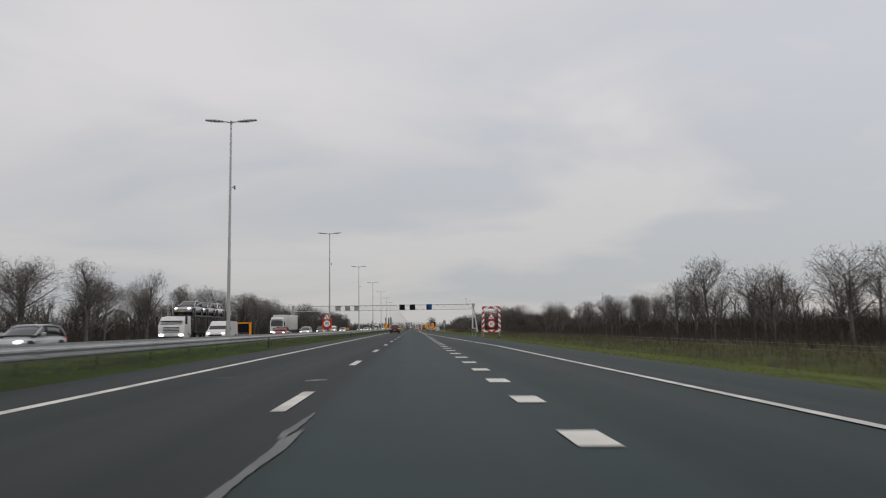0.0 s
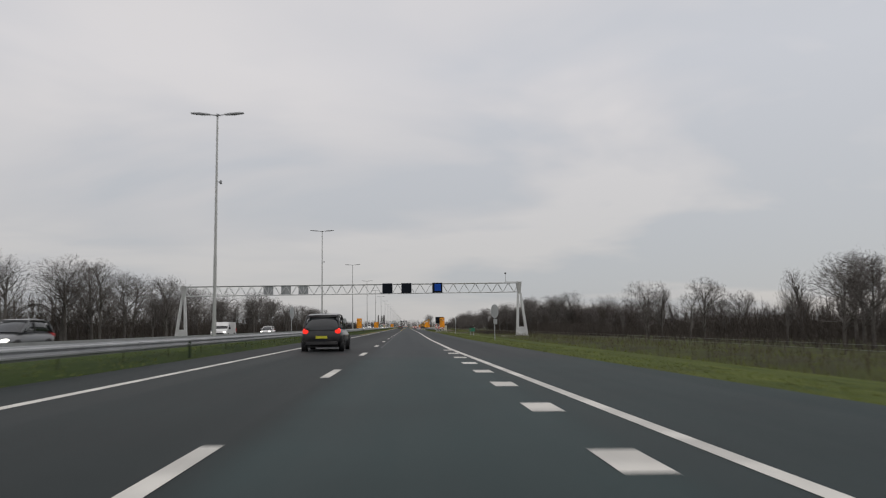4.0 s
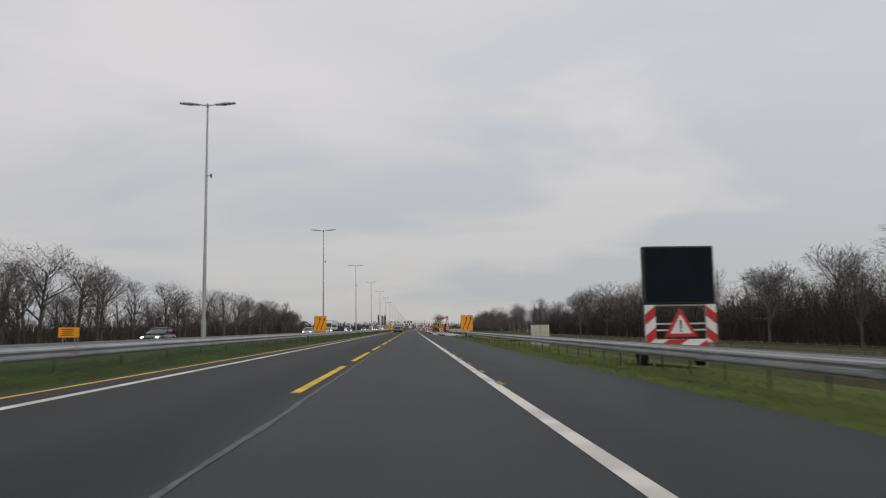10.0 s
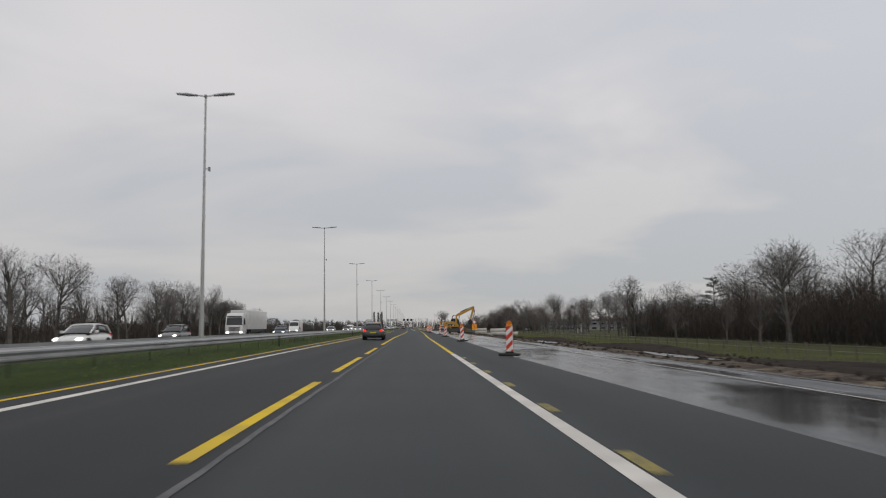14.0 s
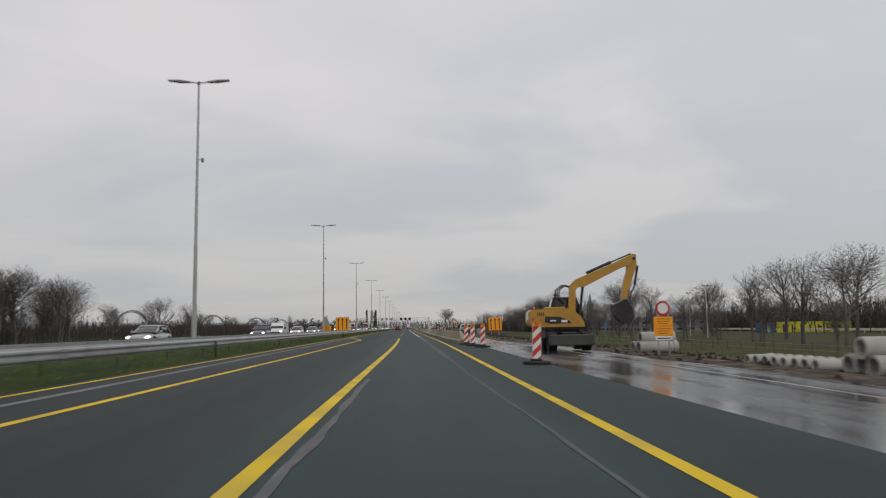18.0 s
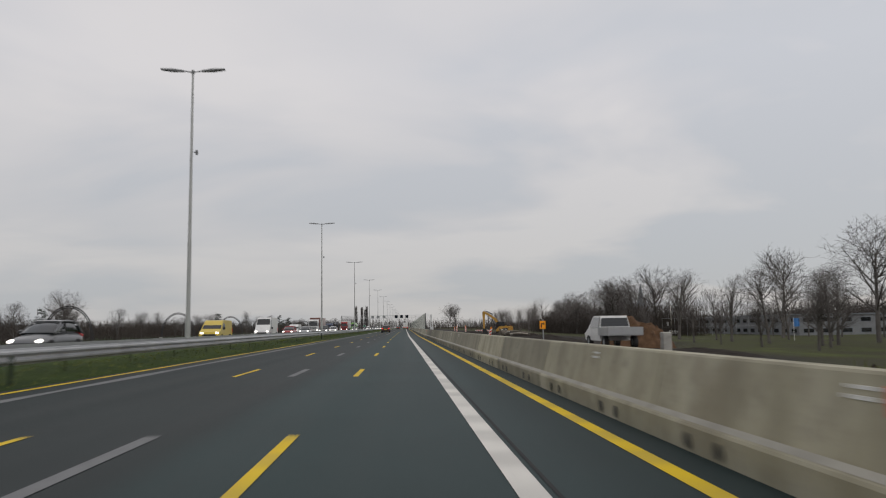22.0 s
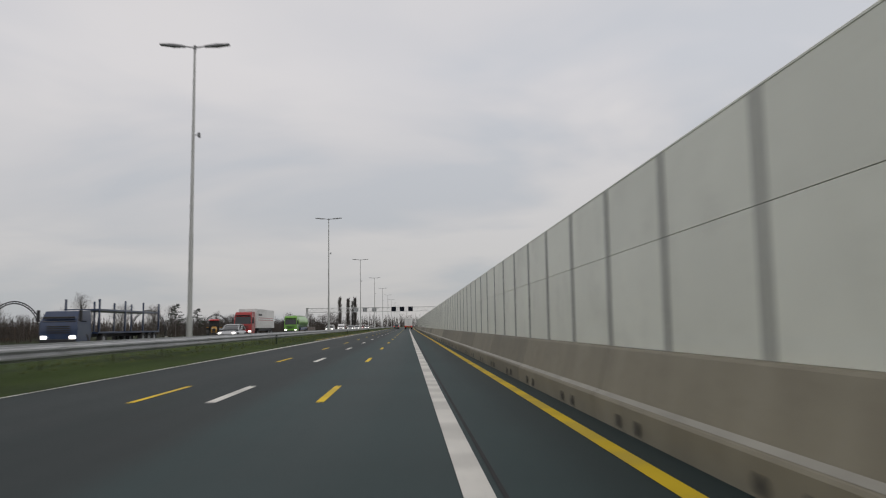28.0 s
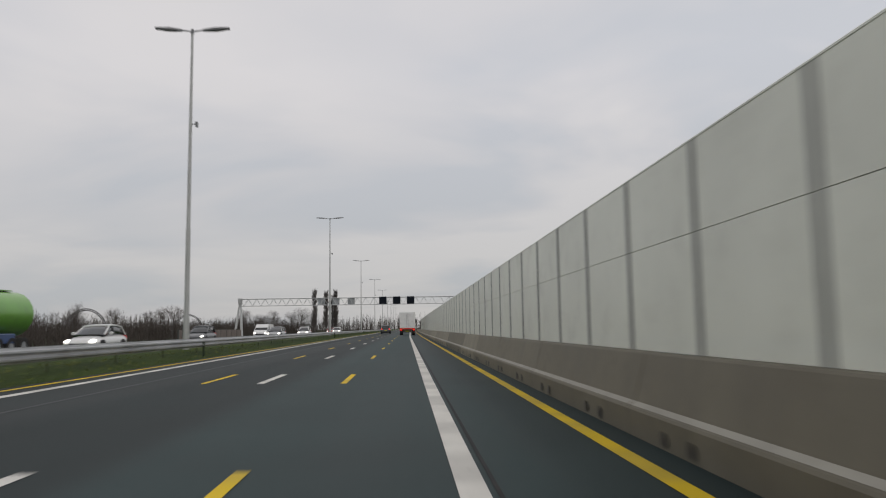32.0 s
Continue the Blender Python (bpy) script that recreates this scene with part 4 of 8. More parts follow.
def gantry(y, x0, x1, top, boards, backs, mast):
    root = empty("sign_gantry", pose(0, y, 0), "white steel lattice gantry spanning both carriageways", "gantry")
    h, dp = 1.66, 1.2
    z1, z0 = top, top - h
    for yy, zz in ((-dp / 2, z1), (dp / 2, z1), (0, z0)):
        Geo().tube((x0, yy, zz), (x1, yy, zz), 0.085, None, 10).part("chord", M_gantry, root, smooth=True)
    n = int((x1 - x0) / 2.0)
    st = (x1 - x0) / n
    for s in (-1, 1):
        for i in range(n):
            xa = x0 + i * st
            Geo().tube((xa, s * dp / 2, z1), (xa + st / 2, 0, z0), 0.04, None, 6, False).tube((xa + st / 2, 0, z0), (xa + st, s * dp / 2, z1), 0.04, None, 6, False).part("brace", M_gantry, root)
    cross = Geo().tube((0, -dp / 2, z1), (0, dp / 2, z1), 0.03, None, 6, False).mesh("top_brace", M_gantry)
    slant = [Geo().tube((0, q * dp / 2, z1), (st, -q * dp / 2, z1), 0.028, None, 6, False).mesh("top_brace", M_gantry) for q in (1, -1)]
    for i in range(n + 1):
        share("top_brace", cross, root, Matrix.Translation((x0 + i * st, 0, 0)))
        if i < n:
            share("top_brace", slant[i % 2], root, Matrix.Translation((x0 + i * st, 0, 0)))
    for xe, sd in ((x0, -1), (x1, 1)):
        head = Geo()
        head.add([(xe - sd * 0.55, -0.7, z1 + 0.16), (xe + sd * 0.35, -0.7, z1 + 0.16), (xe + sd * 0.35, 0.7, z1 + 0.16), (xe - sd * 0.55, 0.7, z1 + 0.16), (xe - sd * 0.3, -0.28, z0 - 0.25), (xe + sd * 0.22, -0.28, z0 - 0.25), (xe + sd * 0.22, 0.28, z0 - 0.25), (xe - sd * 0.3, 0.28, z0 - 0.25)],
                 [(0, 1, 2, 3), (4, 5, 6, 7), (0, 1, 5, 4), (1, 2, 6, 5), (2, 3, 7, 6), (3, 0, 4, 7)])
        head.part("leg_head", M_gantry, root, "flared column head")
        zf = lift(xe + sd * 0.3, y) + 0.02
        for a, b in ((-0.26, -0.55), (0.20, 1.15)):
            lg = Geo()
            wa, wb = 0.17, 0.25
            xt, xb = xe + sd * a, xe + sd * b
            lg.add([(xb - wb, -0.3, zf), (xb + wb, -0.3, zf), (xb + wb, 0.3, zf), (xb - wb, 0.3, zf), (xt - wa, -0.24, z0 - 0.2), (xt + wa, -0.24, z0 - 0.2), (xt + wa, 0.24, z0 - 0.2), (xt - wa, 0.24, z0 - 0.2)],
                   [(0, 1, 2, 3), (4, 5, 6, 7), (0, 1, 5, 4), (1, 2, 6, 5), (2, 3, 7, 6), (3, 0, 4, 7)])
            lg.part("leg", M_gantry, root)
        Geo().cbox(xe + sd * 0.3, 0, zf + 0.85, 1.5, 0.5, 1.5, 0.03).part("leg_web", M_gantry, root)
        Geo().cbox(xe + sd * 0.3, 0, zf - 0.02, 2.5, 1.2, 0.22, 0.03).part("foot", M_pipe, root, "concrete foot")
    for bx, blue in boards:
        zc = (z0 + z1) / 2 + 0.05
        bd = round_plate(bx, zc, 1.89, 1.89, 0.13, -0.91, 0.26).part("matrix_board", M_board, root, "dark square lane signal board with a silver rim")
        round_plate(bx, zc, 1.79, 1.79, 0.09, -0.918, 0.012).part("face", M_matrix, bd)
        if blue:
            Geo().box(bx + 0.08, -0.924, (z0 + z1) / 2 + 0.12, 1.14, 0.008, 1.26).part("film", M_sign_blue, bd, "blue cover film")
        Geo().tube((bx + 0.05, -0.96, z0 - 0.02), (bx + 0.05, -0.96, z0 + 0.14), 0.03, 0.05, 6).part("sensor", M_black, bd)
        for s in (-0.4, 0.4):
            Geo().box(bx + s, -0.55, z0 - 0.13, 0.05, 0.5, 0.05).box(bx + s, -0.4, (z0 + z1) / 2, 0.06, 0.1, 1.7).part("bracket", M_gantry, bd)
    for bx in backs:
        bd = Geo().cbox(bx, 0.78, (z0 + z1) / 2, 1.72, 0.26, 1.76, 0.06).part("matrix_board", M_sign_grey, root, "grey back of a lane signal board")
        Geo().box(bx, 0.62, (z0 + z1) / 2, 0.08, 0.08, 1.8).part("bracket", M_gantry, bd)
    if mast:
        Geo().tube((mast, 0, z1), (mast, 0, z1 + 1.65), 0.045, 0.035, 8).part("mast", M_gantry, root)
        Geo().cbox(mast - 0.05, -0.05, z1 + 1.75, 0.30, 0.36, 0.24, 0.04).part("camera_box", M_black, root)
        Geo().tube((mast, -0.5, z1 + 0.22), (mast + 2.3, -0.5, z1 + 0.22), 0.03, None, 6).tube((mast, -0.5, z1), (mast, -0.5, z1 + 0.22), 0.03, None, 6).tube((mast + 2.3, -0.5, z1), (mast + 2.3, -0.5, z1 + 0.22), 0.03, None, 6).part("hand_rail", M_gantry, root)
    return root


gantry(247.6, -39.5, 20.55, 8.68, [(-3.32, False), (0.08, False), (5.62, True)], [-24.7, -21.55, -18.45], 18.1)
gantry(1098.0, -42.6, 13.5, 8.6, [(-8.4, False), (-5.1, False), (-1.75, False)], [-23.3, -19.8, -16.1], None)


# ---- concrete barrier and noise barrier ----
BL = 6.0


def barrier_block(length, slope_end=0.0, ledge=0.338):
    """One cast element: broad toe, ledge, leaning face, feet with lifting pockets."""
    def section(s):
        e = ledge
        hs = e + 0.005 + (0.83 - e) * (1 - s)
        return [(0.015, 0.0), (0.0, e - 0.072), (0.012, e - 0.047), (0.09, e), (0.22, hs - 0.02), (0.235, hs), (0.395, hs), (0.41, hs - 0.02), (0.54, e), (0.618, e - 0.047), (0.63, e - 0.072), (0.615, 0.0)]
    a = Geo()
    s0, s1 = section(slope_end), section(0.0)
    n = len(s0)
    ys = (0.012, length - 0.012)
    a.v = [(x, ys[0], z) for x, z in s0] + [(x, ys[1], z) for x, z in s1]
    a.f = [(i, (i + 1) % n, n + (i + 1) % n, n + i) for i in range(n)] + [tuple(range(n - 1, -1, -1)), tuple(range(n, 2 * n))]
    return a.mesh("barrier_block", M_barrier)


# the free-standing elements have a lower toe than those that carry the wall
LOW = 0.295
block_me = barrier_block(BL)
low_me = barrier_block(BL, 0.0, LOW)
# thin strip over the ledge that carries its painted-in brightness
ledge_me = Geo().add([(x, y, z + 0.003) for y in (0.02, BL - 0.02) for x, z in ((0.028, 0.3006), (0.086, 0.3356))], [(0, 1, 3, 2)]).mesh("ledge", M_ledge)
# flat black disc on the face: the pocket's inner shade put into its colour
pocket_me = Geo().tube((0.0, 0, 0.1), (-0.006, 0, 0.1), 0.07, None, 10).mesh("pocket", M_black)
slot_me = Geo().box(0.196, 0, 0.735, 0.012, 0.30, 0.022).box(0.180, 0, 0.675, 0.012, 0.32, 0.024).mesh("lifting_slot", M_sign_white)
spot_me = Geo().cbox(0.178, 0, 0.66, 0.03, 0.22, 0.20, 0.004).mesh("reflector", lamp_mat("red_paint_spot", (0.75, 0.06, 0.03), 0.0))
barrier = empty("concrete_barrier", pose(0, 0, 0), "long line of grey-brown concrete barrier blocks", "barrier")
end_me = barrier_block(3.0, 0.96, LOW)
SLOTS = (579.4, 585.5, 610.8, 616.7, 635.0, 641.0, 666.0, 671.6, 696.0)
yb = 563.4
k = 0
while yb < 1130:
    ln = 3.0 if k == 0 else BL
    xa, xb = along(yb, BARRIER), along(yb + ln, BARRIER)
    m = Matrix.Translation((xa, yb, 0)) @ Euler((0, 0, -math.atan2(xb - xa, ln))).to_matrix().to_4x4()
    blk = share("barrier_block", end_me if k == 0 else low_me if yb < 718 else block_me, barrier, m)
    if k:
        share("ledge", ledge_me, blk, Matrix.Translation((0, 0, LOW - 0.338 if yb < 718 else 0)))
    if k:
        for py in (1.1, 1.75, BL - 1.75, BL - 1.1):
            share("pocket", pocket_me, blk, Matrix.Translation((0, py, 0)))
        for sy in SLOTS:
            if yb + 0.2 < sy <= yb + ln + 0.2:
                share("lifting_slot", slot_me, blk, Matrix.Translation((0, min(sy - yb, ln - 0.2), 0)))
        if k in (2, 12, 25):
            share("reflector", spot_me, blk, Matrix.Translation((0, 2.2, 0)))
    yb += ln
    k += 1


# where the posts stand: bays of 2.03 to 2.08 m
POSTS = [(0, 724.3), (42, 810.72), (56, 839.77), (70, 868.53), (84, 896.9), (98, 925.26), (300, 1338.0)]


def wall_stretch(first, count):
    """Posts 2 m apart with two panels between each pair, standing behind the barrier's top."""
    root = empty("noise_barrier", pose(0, 0, 0), "tall pale grey-green panel noise wall with dark posts", "noise wall", "noise wall lengths")
    Z0, ZM, ZT = 0.84, 1.97, 2.82
    pm = Geo().box(0.02, 1.0, (Z0 + ZM) / 2, 0.10, 1.93, ZM - Z0 - 0.007).mesh("panel", M_panel)
    pt = Geo().box(0.02, 1.0, (ZM + ZT) / 2, 0.10, 1.93, ZT - ZM - 0.007).mesh("panel", M_panel)
    # rolled H section, one extruded outline
    hs = [(-0.041, -0.05), (-0.029, -0.05), (-0.029, -0.006), (0.079, -0.006), (0.079, -0.05), (0.091, -0.05), (0.091, 0.05), (0.079, 0.05), (0.079, 0.006), (-0.029, 0.006), (-0.029, 0.05), (-0.041, 0.05)]
    hg = Geo()
    hg.v = [(x, y, z) for z in (0.02, ZT) for x, y in hs]
    hg.f = [tuple(range(11, -1, -1)), tuple(range(12, 24))] + [(i, (i + 1) % 12, 12 + (i + 1) % 12, 12 + i) for i in range(12)]
    po = hg.mesh("post", M_panel_post)
    cp = Geo().cbox(0.02, 1.0, ZT + 0.008, 0.112, 1.99, 0.03, 0.008).mesh("cap", M_panel)
    sl = Geo().box(0.0, 1.0, Z0 - 0.004, 0.13, 1.98, 0.010).mesh("seal", M_panel_post)
    for i in range(count):
        y, yn = along(first + i, POSTS), along(first + i + 1, POSTS)
        xa, xb = along(y, BARRIER) + 0.40, along(yn, BARRIER) + 0.40
        m = Matrix.Translation((xa, y, 0)) @ Euler((0, 0, -math.atan2(xb - xa, yn - y))).to_matrix().to_4x4() @ Matrix.Diagonal((1, (yn - y) / 2.0, 1, 1))
        for nm, me in (("panel", pm), ("panel", pt), ("post", po), ("cap", cp), ("seal", sl)):
            share(nm, me, root, m)
    return root


for ws in range(2):
    wall_stretch(101 * ws, 101 - 31 * ws)
we = Geo().box(along(724, BARRIER) + 0.42, 724.2, 1.85, 0.10, 0.08, 2.0).part("end_post", M_rail_dark)
tagged(we, "dark steel end post of the noise wall", "post")


# ---- trees ----
def grow(seed, height, width, trunk_h, upright, mains=8):
    """Bare winter tree: trunk, ascending limbs, branches, shoots and a haze of twigs."""
    rng = random.Random(seed)
    tubes, fine = [], []

    def wild(k):
        return Vector((rng.uniform(-k, k), rng.uniform(-k, k), rng.uniform(-k, k)))

    def sliver(p, q, w):
        side = (q - p).cross(wild(1)).normalized() * w
        fine.append((p - side, p + side, q))

    def shoot(p, d, ln, r, level):
        steps = (4, 4, 2, 2)[level]
        pts = [p]
        for i in range(steps):
            d = (d + wild(0.05 if level == 0 else 0.11) + Vector((0, 0, 0.09 * upright if level else 0.0))).normalized()
            pts.append(pts[-1] + d * (ln / steps))
        if level < 3:
            for i in range(steps):
                tubes.append((pts[i], pts[i + 1], r * (1 - 0.72 * i / steps), r * (1 - 0.72 * (i + 1) / steps), (7, 5, 3)[level]))
        else:
            sliver(pts[0], pts[1], 0.022)
            sliver(pts[1], pts[2], 0.018)
            for _ in range(2):
                u = rng.uniform(0.2, 2.0)
                i = min(1, int(u))
                s0 = pts[i].lerp(pts[i + 1], u - i)
                dd = (d + wild(0.6) + Vector((0, 0, 0.1))).normalized()
                c = s0 + dd * ln * rng.uniform(0.35, 0.75)
                sliver(s0, c, 0.016)
                sliver(s0.lerp(c, 0.5), s0.lerp(c, 0.5) + (dd + wild(0.8)).normalized() * ln * rng.uniform(0.25, 0.5), 0.012)
            return
        for k in range((mains + 4, 6, 6)[level]):
            f = rng.uniform(trunk_h / (height * 0.8), 0.98) if level == 0 else (k + rng.uniform(0.4, 1.0)) / 6
            i = min(steps - 1, int(f * steps))
            base = pts[i].lerp(pts[i + 1], f * steps - i)
            az = k * 2.4 + rng.uniform(-0.5, 0.5)
            tilt = radians(rng.uniform(38, 66) - 16 * upright if level == 0 else rng.uniform(26, 56))
            a = d.orthogonal().normalized()
            side = a * math.cos(az) + d.cross(a) * math.sin(az)
            nd = d * math.cos(tilt) + side * math.sin(tilt)
            sub = (0.46, 0.60, 0.78)[level] * ln * rng.uniform(0.75, 1.2) * (1.25 - 0.5 * f)
            shoot(base, nd, sub, r * (1 - 0.72 * f) * (0.62, 0.55, 0.5)[level], level + 1)

    shoot(Vector((0, 0, -0.4)), Vector((rng.uniform(-0.05, 0.05), rng.uniform(-0.05, 0.05), 1)).normalized(), height * 0.8, 0.021 * height, 0)
    tw = np.array([[tuple(c) for c in t] for t in fine])
    rad = np.percentile(np.hypot(tw[:, 2, 0], tw[:, 2, 1]), 95)
    kx, top = width / 2 / rad, tw[:, :, 2].max()

    def fit(p):
        z = p[2] if p[2] < trunk_h else trunk_h + (p[2] - trunk_h) * (height - trunk_h) / (top - trunk_h)
        v = Vector((p[0] * kx, p[1] * kx, z))
        # the crown keeps to a rounded, slightly lumpy outline
        mid, half = (trunk_h * 0.75 + height) / 2, (height - trunk_h * 0.75) / 2
        o = Vector((v.x / (width / 2), v.y / (width / 2), (v.z - mid) / half))
        if v.z > trunk_h * 0.8 and o.length > 0.8:
            lim = 0.8 + 0.24 * (1 - math.exp(-(o.length - 0.8) / 0.24)) + 0.06 * noise.noise(o * 2.5 + Vector((seed, 0, 0)))
            o *= lim / o.length
            v = Vector((o.x * width / 2, o.y * width / 2, mid + o.z * half))
        return v

    wood = Geo()
    for p, q, r0, r1, n in tubes:
        wood.tube(fit(p), fit(q), r0, r1, n, False)
    tw = np.array([[tuple(fit(c)) for c in t] for t in tw])
    return wood, tw[np.linalg.norm(np.cross(tw[:, 1] - tw[:, 0], tw[:, 2] - tw[:, 0]), axis=1) < 0.16]


TREES = []
KINDS = [
    # height, width, trunk, upright, limbs, label
    (12.5, 11.0, 2.3, 0.6, 10, "bare spreading oak with a broad rounded crown"),
    (11.5, 8.0, 1.7, 0.8, 9, "bare winter tree with an upright oval crown"),
    (13.5, 6.6, 2.4, 1.1, 9, "tall slim bare tree with fine twigs"),
    (9.0, 9.0, 1.3, 0.5, 8, "low bare tree with a wide crown"),
    (12.0, 9.5, 1.6, 0.7, 9, "bare many-limbed tree in winter"),
    (10.0, 6.0, 1.9, 0.9, 7, "young bare tree with a thin crown"),
]
for i, (h, wd, th, up, mains, lab) in enumerate(KINDS):
    wood, tw = grow(100 + i, h, wd, th, up, mains)
    t = empty("tree", pose(0, 0, 0), lab, "tree")
    wood.part("trunk", M_bark, t, smooth=False)
    cr = new("crown", tri_mesh("crown", tw, M_twig))
    cr.parent = t
    wq = np.array(wood.v)[np.array([q for q in wood.f if len(q) == 4])]
    TREES.append((t, h, np.concatenate([wq[:, [0, 1, 2]], wq[:, [0, 2, 3]], tw]), len(tw)))


def poplar():
    rng = random.Random(5)
    wood, fine = Geo(), []
    wood.tube((0, 0, -0.3), (0, 0, 8), 0.42, 0.26, 8, False).tube((0, 0, 8), (0, 0, 19), 0.26, 0.05, 6, False)
    for k in range(230):
        z = rng.uniform(1.5, 18.3)
        a = rng.uniform(0, 6.28)
        ln = rng.uniform(1.4, 3.6) * (1.15 - 0.5 * abs(z - 8) / 11)
        d = Vector((math.cos(a) * 0.42, math.sin(a) * 0.42, 1)).normalized()
        p = Vector((0, 0, z))
        q = p + d * ln
        wood.tube(p, q, 0.05, 0.018, 3, False)
        for _ in range(22):
            b = p + d * ln * rng.uniform(0.25, 1)
            v = (d + Vector((rng.uniform(-1, 1), rng.uniform(-1, 1), 0.6)) * 0.45).normalized()
            s = v.orthogonal().normalized() * 0.035
            fine.append((b - s, b + s, b + v * rng.uniform(0.7, 1.5)))
    return wood, np.array([[tuple(c) for c in t] for t in fine])


wood, tw = poplar()
pop = empty("poplar", pose(-44.6, 1253, -0.3), "tall slim bare poplar beside the motorway", "tree", "row of poplars")
wood.part("trunk", M_bark, pop)
cr = new("crown", tri_mesh("crown", tw, M_twig))
cr.parent = pop
for px, py, ps in ((-40.0, 1258, 0.97), (-36.2, 1262, 1.0), (-38.0, 1266, 0.9)):
    c = copy_thing(pop, pose(px, py, -0.3, 0, 0, px * 37))
    c.scale = (ps, ps, ps)


def conifer(h, seed):
    rng = random.Random(seed)
    wood, fine = Geo(), []
    wood.tube((0, 0, -0.3), (0, 0, h * 0.95), 0.2, 0.04, 7, False)
    for k in range(46):
        z = h * (0.35 + 0.62 * k / 46)
        a = rng.uniform(0, 6.28)
        ln = (h - z) * 0.42 + 0.9 * rng.random() + 0.5
        p = Vector((0, 0, z))
        d = Vector((math.cos(a), math.sin(a), rng.uniform(-0.05, 0.3))).normalized()
        wood.tube(p, p + d * ln, 0.05, 0.015, 3, False)
        for _ in range(60):
            b = p + d * ln * rng.uniform(0.3, 1.05) + Vector((rng.uniform(-0.25, 0.25), rng.uniform(-0.25, 0.25), rng.uniform(-0.12, 0.3)))
            v = Vector((rng.uniform(-1, 1), rng.uniform(-1, 1), rng.uniform(-0.2, 0.8))).normalized()
            s = v.orthogonal().normalized() * 0.05
            fine.append((b - s, b + s, b + v * rng.uniform(0.25, 0.5)))
    return wood, np.array([[tuple(c) for c in t] for t in fine])


wood, tw = conifer(13.5, 3)
pine = empty("pine", pose(66, 560, -0.3), "dark green pine among bare trees", "tree")
wood.part("trunk", M_bark, pine)
cr = new("crown", tri_mesh("crown", tw, M_needle))
cr.parent = pine
for px, py, ps in ((62, 452, 0.9), (-70, 905, 0.62), (-88, 812, 0.6), (-66, 1010, 0.7), (-63, 1020, 0.62)):
    c = copy_thing(pine, pose(px, py, -0.4, 0, 0, py))
    c.scale = (ps, ps, ps)

trng = random.Random(11)
used = [0] * len(TREES)


def plant(x, y, kind, s):
    t = TREES[kind][0]
    m = pose(x, y, ground_height(x, y) - 0.05, 0, 0, trng.uniform(0, 360))
    if used[kind] == 0:
        t.matrix_basis = m
        c = t
    else:
        c = copy_thing(t, m)
    used[kind] += 1
    s *= 1.07 if x > 30 else 1.15 if x < -30 else 1.0
    c.scale = (s * trng.uniform(0.9, 1.1), s * trng.uniform(0.9, 1.1), s)


# trees that stand out of the belts: x, y, kind, scale
for x, y, k, s in ((57.9, 123.6, 0, 1.03), (60.5, 148.4, 4, 1.42), (54.8, 152, 1, 1.08), (57.4, 147.9, 2, 1.04), (59, 112, 3, 0.95), (62, 133, 5, 0.9), (54.4, 200, 1, 0.98), (56, 181, 4, 0.85), (42.9, 163, 3, 0.92), (41.6, 171, 5, 0.8), (42.8, 152, 3, 0.85), (43.5, 186, 3, 0.95), (53, 275, 0, 0.98), (-59, 407, 0, 1.12), (-62, 385, 1, 0.9), (-63, 425, 3, 0.95),
                   (66, 505, 1, 1.25), (48, 564, 1, 1.05), (70, 768, 4, 1.3), (65.5, 623, 0, 1.05), (64, 641, 4, 1.05), (62, 727, 0, 1.22), (61, 812, 0, 1.25), (59, 825, 2, 1.1), (57, 838, 2, 1.05),
                   (-66, 713, 3, 1.05), (-97, 844, 0, 0.95), (29, 1163, 0, 1.45), (33, 1170, 4, 1.3), (-57, 624, 0, 0.76), (-55, 634, 4, 0.78), (-60, 640, 0, 0.74), (-61, 615, 1, 0.8), (-66, 652, 3, 0.7), (-50, 1250, 0, 0.8), (-56, 1256, 4, 0.72), (-62, 1248, 1, 0.8), (-68, 1254, 3, 0.9), (-47, 1262, 5, 0.85), (-74, 1246, 4, 0.8), (44, 590, 3, 1.0), (47, 604, 5, 1.0), (46, 615, 5, 0.95)):
    plant(x, y, k, s * (1.12 if y > 280 else 1.0))


def belt(x0, x1, y0, y1, gap, lo, hi):
    y = y0
    while y < y1:
        plant(trng.uniform(x0, x1), y + trng.uniform(-2, 2), trng.choice((0, 1, 1, 2, 3, 4, 4, 5)), trng.uniform(lo, hi) * (0.7 if x0 > 0 and 306 < y < 328 else 1.3 if x0 > 0 and 374 < y < 500 else 1.1))
        y += gap * trng.uniform(0.6, 1.4)


def woodland(x0, x1, y0, y1, gap, lo, hi, label):
    """The rows behind, which close up into one mass: whole trees joined in one mesh."""
    out = []
    y = y0
    while y < y1:
        x, k, s = trng.uniform(x0, x1), trng.choice((0, 1, 2, 4)), trng.uniform(lo, hi) * 1.1
        a = trng.uniform(0, 6.28)
        tri = TREES[k][2]
        keep = np.random.RandomState(int(y) + 500).rand(len(tri)) < 0.2
        wood_ = slice(0, len(tri) - TREES[k][3])
        size = np.linalg.norm(np.cross(tri[wood_, 1] - tri[wood_, 0], tri[wood_, 2] - tri[wood_, 0]), axis=1)
        keep[wood_] = keep[wood_] | (size > 0.03)
        tri = tri[keep]
        rot = np.array([[math.cos(a), -math.sin(a), 0], [math.sin(a), math.cos(a), 0], [0, 0, 1]]) * s
        out.append(tri @ rot.T + np.array([x, y, ground_height(x, y) - 0.05]))
        y += gap * trng.uniform(0.6, 1.4)
    return tagged(new("woodland", tri_mesh("woodland", np.concatenate(out), M_twig)), label, "woodland", kind="stuff")


